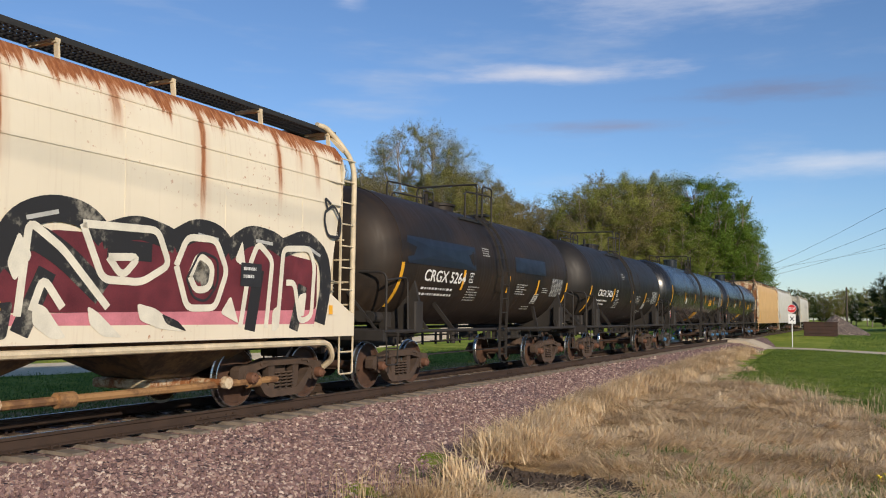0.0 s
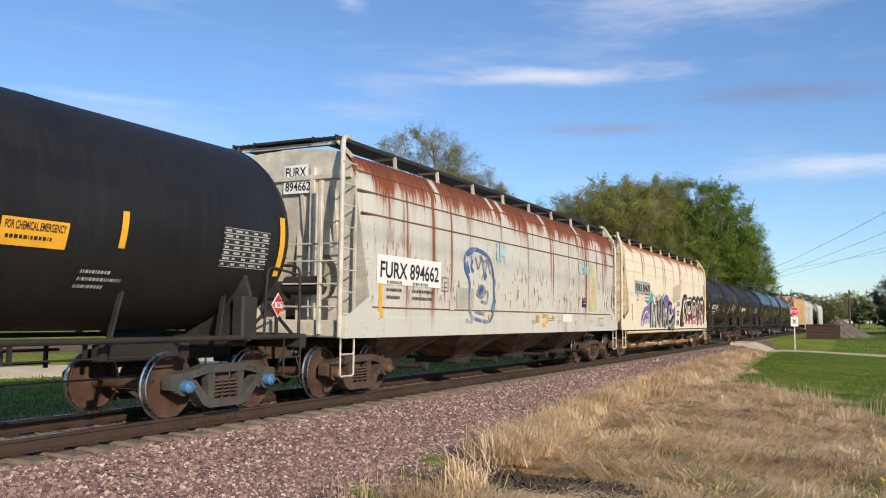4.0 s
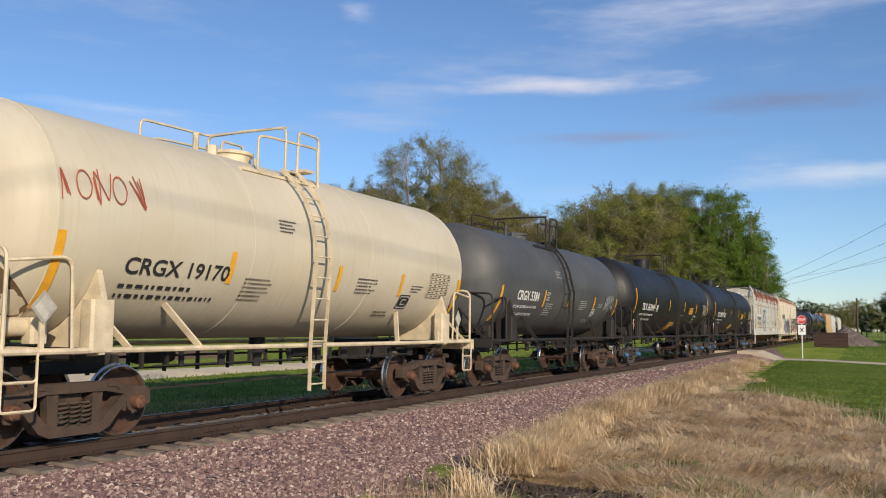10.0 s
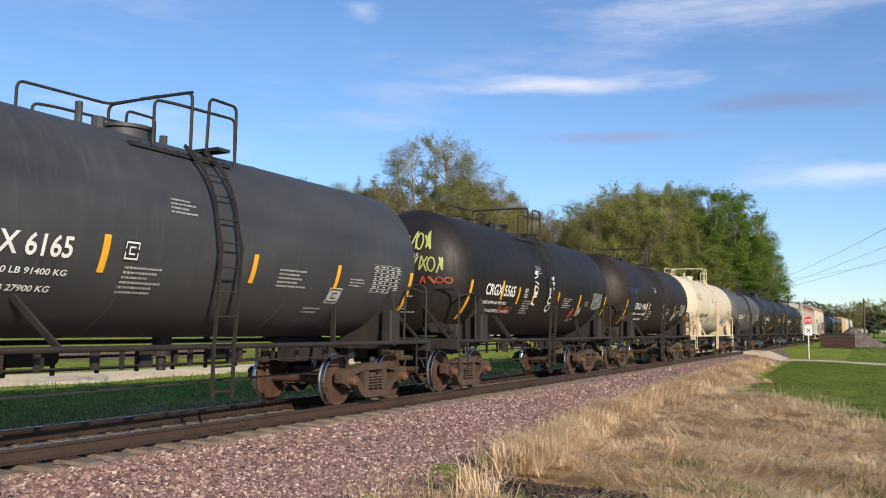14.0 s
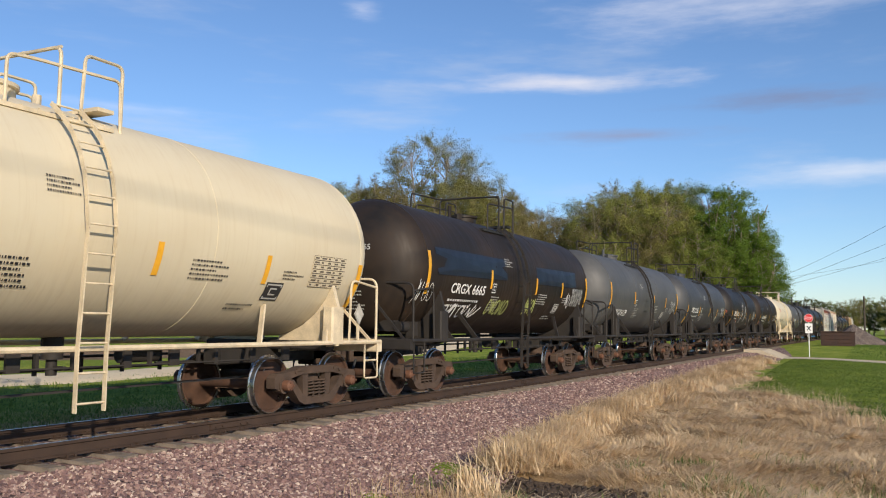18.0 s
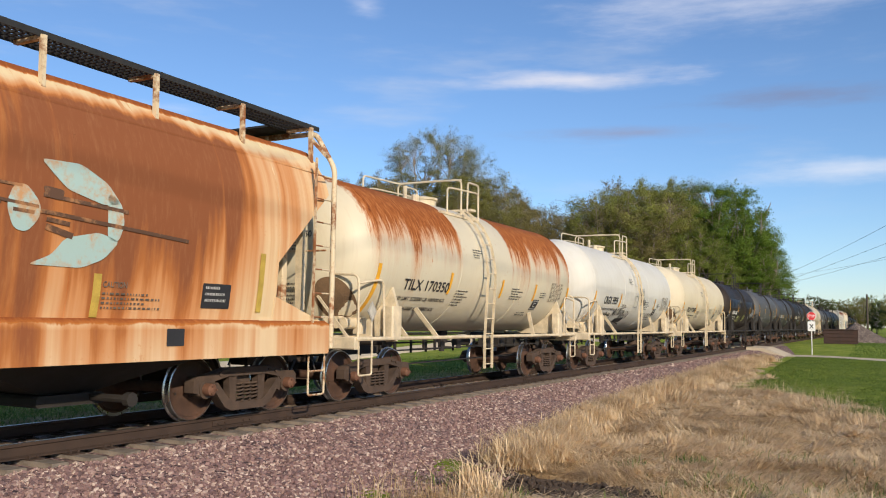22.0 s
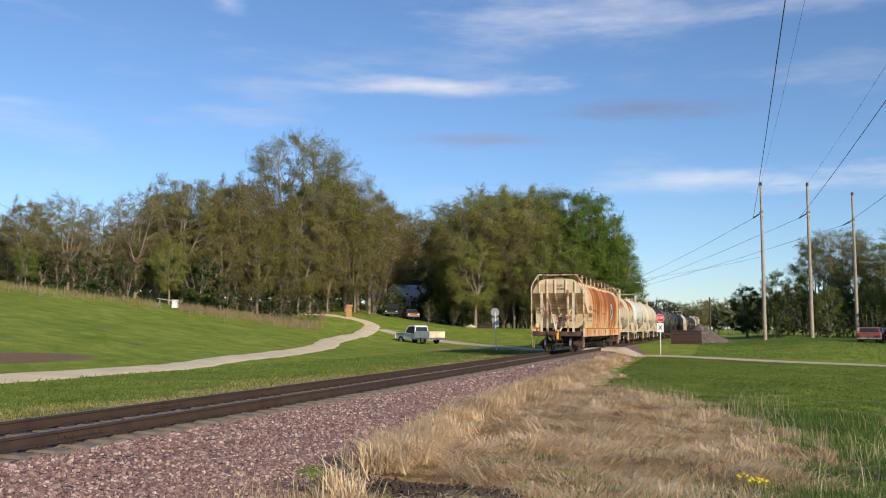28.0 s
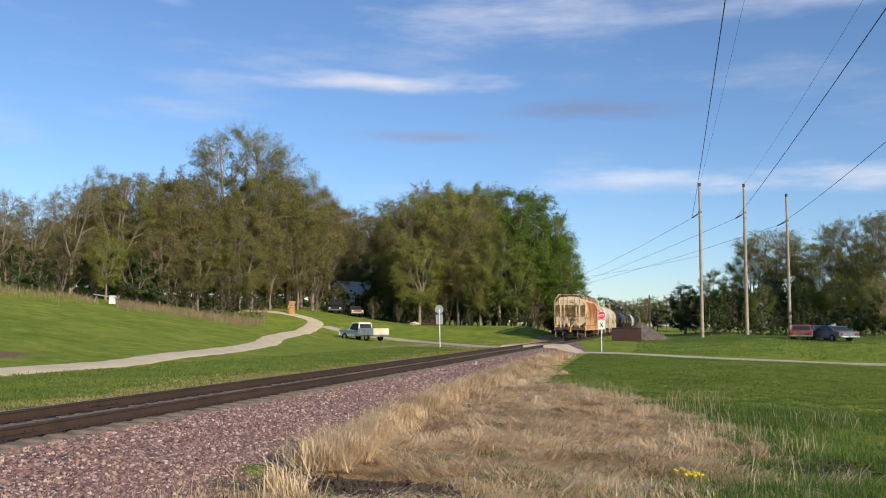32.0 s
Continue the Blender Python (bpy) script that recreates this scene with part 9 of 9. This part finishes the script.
POLES = ((13.67, 105.9), (18.9, 107.6), (24.94, 117.0))
for k, (x, y) in enumerate(POLES):
    z = float(land(x, y))
    pole = thing("power_pole", "tall pale pole carrying one dead-ended power line", "utility pole", pose(x, y, z, 0, 0, 0), "power poles")
    h = 18.7 - z
    part("shaft", Geo().lathe([(0.0, -0.5), (0.23, -0.5), (0.17, h * 0.6), (0.13, h - 0.05), (0.11, h), (0.0, h + 0.02)], 14, "Z"), M_POLE, pole, "", 40)
    g = Geo().cyl((0, 0, h - 0.35), (0, 0, h + 0.05), 0.16, n=10)
    g.box((0, 0, 15.2 - z), (0.42, 0.3, 0.14), cut=0.02)
    g.box((0, 0, 14.6 - z), (0.36, 0.28, 0.1), cut=0.02)
    part("pole_band", g, M_OLDPOLE, pole, "dark steel band")
    far = ((-7.4, 166, 14.0), (-10.0, 191, 14.0), (-12.4, 208, 14.0))[k]
    near = ((11.85, 33.0, 13.9), (17.65, 36.0, 13.9), (23.3, 60.5, 13.9))[k]
    top = Vector((x, y, 15.2))
    d = (Vector(far) - top).normalized()
    a, b = top + d * 0.3 + Vector((0, 0, -0.1)), top + d * 2.6 + Vector((0, 0, -0.35))
    ins = thing("line_insulator", "dark ribbed strain insulator between pole and cable", "insulator", Matrix.Translation(a), "strain insulators")
    g = Geo().cyl((0, 0, 0), b - a, 0.035, n=8)
    for i in range(12):
        p = (b - a) * (0.12 + 0.07 * i)
        g.cyl(p, p + (b - a) * 0.02, 0.085, n=10)
    part("ribbed_core", g, M_INSUL, ins, "", 40)
    # away along the line and back over the meadow behind the camera
    end = b + (Vector(far) - b) * 4.5
    solo("power_cable", Geo().tube(sagging(b, (end.x, end.y, 15.0), 6.0), 0.022, 5), M_WIRE, "dark power cable sagging away from the pole", "cable", group="power cables")
    dn = Vector(near) - b
    end = Vector((b.x + dn.x * 3.0, b.y + dn.y * 3.0, 16.0))
    solo("power_cable", Geo().tube(sagging(b, end, 2.2, 24), 0.022, 5), M_WIRE, "dark power cable running overhead", "cable", group="power cables")
    if k < 2:
        tip = Vector((x, y, 18.6))
        p = Vector(((13.4, 43.0, 17.2), (18.8, 45.0, 17.2))[k])
        end = tip + (p - tip) * 2.6
        solo("shield_wire", Geo().tube(sagging(tip, (end.x, end.y, 18.8), 1.9, 24), 0.009, 4), M_WIRE, "thin shield wire from the pole's top", "cable", group="power cables")
solo("power_cable", Geo().tube(sagging((13.67, 105.9, 9.9), (-24.0, 180, 10.6), 0.9), 0.014, 4), M_WIRE, "thin low cable from the first pole", "cable", group="power cables")
x, y, z = spot(1.1, 130)
solo("old_pole", Geo().cyl((0, 0, -0.4), (0, 0, 6.0 - z), 0.15, 0.11, n=9), M_OLDPOLE, "short dark wooden pole beside the far track", "utility pole", pose(x, y, z))

# ---- gravel heap and steel bin by the track ----
g = Geo()
vs, fs, n, m = [], [], 40, 9
for j in range(m + 1):
    for i in range(n):
        a, f = 2 * math.pi * i / n, j / m
        rad = f * (1 + 0.12 * math.sin(3 * a + 1) + 0.06 * math.sin(7 * a))
        vs.append((3.1 * rad * math.cos(a), 2.8 * rad * math.sin(a), 2.15 * (1 - f) ** 1.1 + 0.08 * math.sin(9 * a + j) * f * (1 - f) * 3 - 0.25 * (j == m)))
for j in range(m):
    for i in range(n):
        a, b = j * n + i, j * n + (i + 1) % n
        fs.append((a, b, b + n, a + n))
x, y, z = spot(1.75, 100)
solo("gravel_mound", Geo().add(vs, fs), M_HEAP, "mound of dark grey-brown gravel beside the track", "gravel mound", pose(x, y, z), 70)
M_BIN = plain("dark_rusted_bin_steel", (0.048, 0.025, 0.019), 0.8, 0.0, 0.5, 1.5, 0.3)
x, y, z = spot(2.6, 88)
bin_ = thing("steel_bin", "long low rust-dark steel bin on the grass", "bin", pose(x, y, z, 0, 0, 3))
for dx, dy, w, d in ((0, -0.9, 2.9, 0.06), (0, 0.9, 2.9, 0.06), (-1.42, 0, 0.06, 1.74), (1.42, 0, 0.06, 1.74)):
    part("side", Geo().box((dx, dy, 0.66), (w, d, 1.28)), M_BIN, bin_)
part("floor_plate", Geo().box((0, 0, 0.1), (2.78, 1.72, 0.06)), M_BIN, bin_)
for z_ in (0.3, 0.64, 0.98):
    part("rib", Geo().box((0, -0.95, z_), (2.96, 0.05, 0.05), cut=0.01), M_BIN, bin_)
part("rim", Geo().box((0, -0.95, 1.32), (3.0, 0.1, 0.08)), M_BIN, bin_)

# ---- parked vehicles ----
M_GLASS = plain("dark_car_glass", (0.03, 0.035, 0.04), 0.12, 0.0, 0.1, 4.0, 0.0)
M_TYRE = plain("black_rubber", (0.02, 0.02, 0.02), 0.85)
M_CHROME = plain("dull_chrome", (0.5, 0.5, 0.5), 0.35, 0.9)
M_LAMPRED = plain("red_tail_lens", (0.35, 0.02, 0.02), 0.3)


def car_paint_old(name, col, var=0.25):
    return plain(name, col, 0.45, 0.0, var, 2.0, 0.05)


def vehicle(name, label, category, m, length, width, body, cabin, paint, roof, wheels, wheel_r=0.34, bed=None, bed_paint=None):
    """An old car along local +Y: body and cabin outlines in the side view, wheels, glass, lamps and bumpers."""
    v = thing(name, label, category, m)
    w = width / 2
    g = Geo()
    n = len(body)
    vs = []
    for x, s in ((-w * 0.90, 0.985), (-w, 0.97), (w, 0.97), (w * 0.90, 0.985)):
        vs += [(x, p * s, 0.62 + (q - 0.62) * (1.0 if abs(x) < w * 0.95 else 0.93)) for p, q in body]
    fs = [tuple(range(n)), tuple(range(3 * n, 4 * n))]
    for k in range(3):
        for i in range(n):
            fs.append((k * n + i, k * n + (i + 1) % n, (k + 1) * n + (i + 1) % n, (k + 1) * n + i))
    part("body", g.add(vs, fs), paint, v, "", 40)
    # cabin: pillars and roof with glass set in
    c = len(cabin)
    low = min(q for p, q in cabin)
    high = max(q for p, q in cabin)
    g = Geo()
    wid = lambda q: w * (0.92 - 0.16 * (q - low) / (high - low))
    vs = [(s * wid(q), p, q) for s in (1, -1) for p, q in cabin]
    g.add(vs, [tuple(range(c)), tuple(range(c, 2 * c))] + [(i, (i + 1) % c, c + (i + 1) % c, c + i) for i in range(c)])
    part("cabin", g, roof, v, "", 25)
    cy = sum(p for p, q in cabin) / c
    inset = [(cy + (p - cy) * 0.86, low + 0.04 + (q - low) * 0.80) for p, q in cabin]
    for s in (1, -1):
        g = Geo().prism([(p, q) for p, q in inset], "X", s * (w * 0.80), s * (w * 0.80 + 0.004))
        vs = [(s * (wid(q) + 0.006), p, q) for p, q in inset]
        part("side_window", Geo().add(vs, [tuple(range(c))]), M_GLASS, v, "dark side glass")
    for i in range(c):
        (p0, q0), (p1, q1) = cabin[i], cabin[(i + 1) % c]
        if abs(q1 - q0) > 0.25:
            o = 0.008 if (p0 + p1) / 2 > cy else -0.008
            a, b = (p0 + (p1 - p0) * 0.12, q0 + (q1 - q0) * 0.12), (p0 + (p1 - p0) * 0.86, q0 + (q1 - q0) * 0.86)
            vs = [(wid(a[1]) * 0.88, a[0] + o, a[1]), (-wid(a[1]) * 0.88, a[0] + o, a[1]), (-wid(b[1]) * 0.88, b[0] + o, b[1]), (wid(b[1]) * 0.88, b[0] + o, b[1])]
            part("windscreen" if o > 0 else "rear_window", Geo().add(vs, [(0, 1, 2, 3)]), M_GLASS, v)
    for y in wheels:
        for s in (1, -1):
            wh = part("wheel", Geo().lathe([(wheel_r * 0.55, -0.09), (wheel_r, -0.085), (wheel_r, 0.085), (wheel_r * 0.55, 0.09)], 18, "X"), M_TYRE, v, "", 40, pose(s * (w - 0.12), y, wheel_r))
            part("hub", Geo().lathe([(0, s * 0.07), (wheel_r * 0.5, s * 0.075), (wheel_r * 0.56, s * 0.05)], 14, "X"), M_CHROME, wh)
    for e in (1, -1):
        part("bumper", Geo().box((0, e * (length / 2 + 0.03), 0.48), (width * 0.96, 0.1, 0.14), cut=0.03), M_CHROME, v)
        for s in (1, -1):
            part("headlight" if e > 0 else "tail_light", Geo().box((s * w * 0.74, e * (length / 2 - 0.03), 0.72), (0.24, 0.08, 0.14), cut=0.02), M_SIGNWHITE if e > 0 else M_LAMPRED, v)
    if bed:
        y0, y1, zt = bed
        for s in (1, -1):
            part("bed_side", Geo().box((s * (w - 0.02), (y0 + y1) / 2, (0.55 + zt) / 2), (0.07, y1 - y0, zt - 0.55), cut=0.02), paint, v, "pale blue bed side")
        part("tailgate", Geo().box((0, y0 - 0.02, (0.58 + zt) / 2), (width - 0.1, 0.07, zt - 0.62), cut=0.02), bed_paint, v, "cream tailgate")
    return v


P_BLUE = car_paint_old("faded_pale_blue_paint", (0.50, 0.52, 0.55))
P_WHITE = car_paint_old("chalky_white_paint", (0.70, 0.69, 0.64))
P_CREAM = car_paint_old("cream_bed_paint", (0.72, 0.62, 0.44))
P_RED = car_paint_old("faded_maroon_paint", (0.26, 0.09, 0.065), 0.4)
P_STEEL = car_paint_old("dark_blue_grey_paint", (0.07, 0.085, 0.11), 0.3)
P_SLATE = car_paint_old("faded_slate_blue_paint", (0.17, 0.20, 0.24), 0.4)
P_BLACK = car_paint_old("black_car_paint", (0.02, 0.02, 0.022))
x, y, z = spot(20.2, 83.0)
vehicle("pickup_truck", "old pale blue pickup with white roof and cream bed", "pickup truck", pose(x, y, z - 0.02, 0, 0, 60), 5.3, 1.95,
        ((-2.65, 0.5), (-2.65, 0.92), (0.1, 0.95), (0.95, 1.08), (2.45, 1.05), (2.65, 0.95), (2.65, 0.5), (2.1, 0.42), (-2.1, 0.42)),
        ((-0.35, 0.95), (-0.3, 1.72), (-0.1, 1.80), (0.75, 1.78), (1.25, 1.05)), P_BLUE, P_WHITE, (1.75, -1.55), 0.37, (-2.66, -0.4, 1.22), P_CREAM)
SEDAN = (((-2.6, 0.45), (-2.62, 0.85), (-2.4, 0.95), (-1.0, 1.0), (0.9, 0.98), (2.5, 0.88), (2.62, 0.75), (2.6, 0.42), (2.1, 0.32), (-2.1, 0.34)),
         ((-1.75, 0.97), (-1.0, 1.40), (-0.6, 1.44), (0.2, 1.42), (0.95, 0.98)))
WAGON = (SEDAN[0], ((-2.35, 0.95), (-2.1, 1.42), (-1.8, 1.46), (0.2, 1.44), (0.95, 0.98)))
x, y, z = spot(-8.2, 85)
vehicle("station_wagon", "derelict faded maroon station wagon in the grass", "car", pose(x, y, z - 0.1, 0, 0, -12), 5.3, 1.95, *WAGON, P_RED, P_RED, (1.55, -1.5))
x, y, z = spot(-9.7, 84)
vehicle("sedan", "derelict faded blue sedan with a dark roof", "car", pose(x, y, z - 0.1, 0, 0, 28), 5.3, 1.95, *SEDAN, P_SLATE, P_STEEL, (1.55, -1.5))
x, y, z = spot(-9.0, 94)
vehicle("sedan", "dark blue derelict sedan behind the others", "car", pose(x, y, z - 0.1, 0, 0, 10), 5.2, 1.9, *SEDAN, P_STEEL, P_STEEL, (1.55, -1.5))
x, y, z = spot(22.0, 116)
vehicle("sport_utility", "dark sport utility vehicle parked by the wood", "car", pose(x, y, z, 0, 0, 196), 4.7, 1.9,
        ((-2.35, 0.45), (-2.38, 1.05), (0.8, 1.08), (2.2, 1.0), (2.35, 0.85), (2.33, 0.42), (1.9, 0.36), (-1.9, 0.36)), ((-2.25, 1.05), (-2.1, 1.74), (-1.8, 1.8), (0.2, 1.78), (0.9, 1.07)), P_BLACK, P_BLACK, (1.45, -1.4), 0.38)
x, y, z = spot(20.75, 117)
vehicle("sedan", "small rusty orange car by the wood", "car", pose(x, y, z, 0, 0, 208), 4.4, 1.75, *[tuple((p * 0.84, q) for p, q in o) for o in SEDAN], car_paint_old("rusty_orange_paint", (0.30, 0.12, 0.05), 0.5), P_STEEL, (1.3, -1.25))
# scrap in the grass
for az, dd, s in ((15.7, 106, 0.9), (16.75, 105, 0.5)):
    x, y, z = spot(az, dd)
    g = Geo().box((0, 0, 0.25 * s), (2.4 * s, 1.0 * s, 0.5 * s), cut=0.1)
    g.box((0.5 * s, 0.2, 0.55 * s), (1.0 * s, 0.7 * s, 0.3 * s), Matrix.Rotation(0.4, 3, "Y"), cut=0.05)
    g.tube([(-1.0 * s, -0.4, 0.2), (-0.5 * s, -0.6, 0.6 * s), (0.2, -0.5, 0.3), (0.9 * s, -0.7, 0.5 * s)], 0.05, 6)
    solo("scrap_pile", g, M_BIN if s == 0.9 else P_CREAM, "low heap of rusty scrap in the grass", "scrap", pose(x, y, z, 0, 0, 20))

# ---- gatepost, house, fallen things at the wood's edge ----
M_ORANGE = plain("orange_brown_timber", (0.48, 0.24, 0.10), 0.85, 0.0, 0.4, 4.0, 0.4)
x, y, z = spot(24.95, 99)
pile = thing("timber_stack", "upright stack of orange-brown squared timber by the drive", "timber stack", pose(x, y, z, 0, 0, 20))
rnd = random.Random(3)
for k in range(6):
    part("timber", Geo().box((rnd.uniform(-0.05, 0.05), 0, 0.13 + 0.25 * k), (0.66 + rnd.uniform(-0.08, 0.08), 0.6, 0.23), cut=0.03), M_ORANGE, pile)
M_CLAP = plain("white_clapboard", (0.70, 0.70, 0.67), 0.7)
M_ROOF = plain("pale_metal_roofing", (0.55, 0.56, 0.56), 0.5)
x, y, z = spot(20.9, 128)
house = thing("house", "small white gabled house half hidden by the trees", "house", pose(x, y, z, 0, 0, -24))
part("wall", Geo().prism(((-2.3, -0.5), (2.3, -0.5), (2.3, 3.1), (0, 4.7), (-2.3, 3.1)), "Y", -3.2, 3.2), M_CLAP, house)
for s in (1, -1):
    part("roof", Geo().prism(((s * 2.6, 2.9), (s * 2.6, 3.04), (0, 4.92), (0, 4.76)), "Y", -3.5, 3.5), M_ROOF, house, "pale sheet-metal roof slope")
for yy in (-1.6, 1.6):
    for s in (1, -1):
        win = part("window", Geo().box((s * 2.32, yy, 1.8), (0.06, 1.0, 1.4)), M_CLAP, house)
        part("pane", Geo().box((s * 2.355, yy, 1.8), (0.02, 0.84, 1.24)), M_GLASS, win)
part("door", Geo().box((0.9, -3.23, 1.05), (0.95, 0.06, 2.1)), M_ALU, house)
for az, dd, rot, ln in ((36.6, 86.0, 20, 2.2),):
    x, y, z = spot(az, dd)
    junk = thing("broken_bench", "small pale bench-like wreck in the long grass", "bench", pose(x, y, z, 0, 0, rot))
    part("seat", Geo().box((0, 0, 0.75), (ln, 0.5, 0.08), Matrix.Rotation(0.15, 3, "Y")), M_ALU, junk)
    part("box", Geo().box((0.6, 0, 0.4), (0.55, 0.5, 0.8), cut=0.04), M_POSTWHITE, junk)
    part("leg", Geo().bar((-0.8, 0, 0.9), (-1.1, 0, 0), 0.08, 0.08), M_ALU, junk)

# ---- motion: the train rolls away at about nine metres a second ----
def run(t):
    """Metres that the train has gone at t seconds."""
    return 9.1284 * t + 0.0151 * (t - 16) ** 2 / 2


def motions():
    for car, y in CARS:
        walk(car, [(t, pose(0, y + run(t), 0)) for t in (0, 2, 4, 6, 8, 10, 12, 14, 16, 18, 20, 22, 24, 26, 28, 30, 32)])
    for wheel, y, first in WHEELS:
        walk(wheel, [(k / 15, pose(0, y, WHEEL_R, first - math.degrees(run(k / 15) / WHEEL_R), 0, 0)) for k in range(481)])


motions()
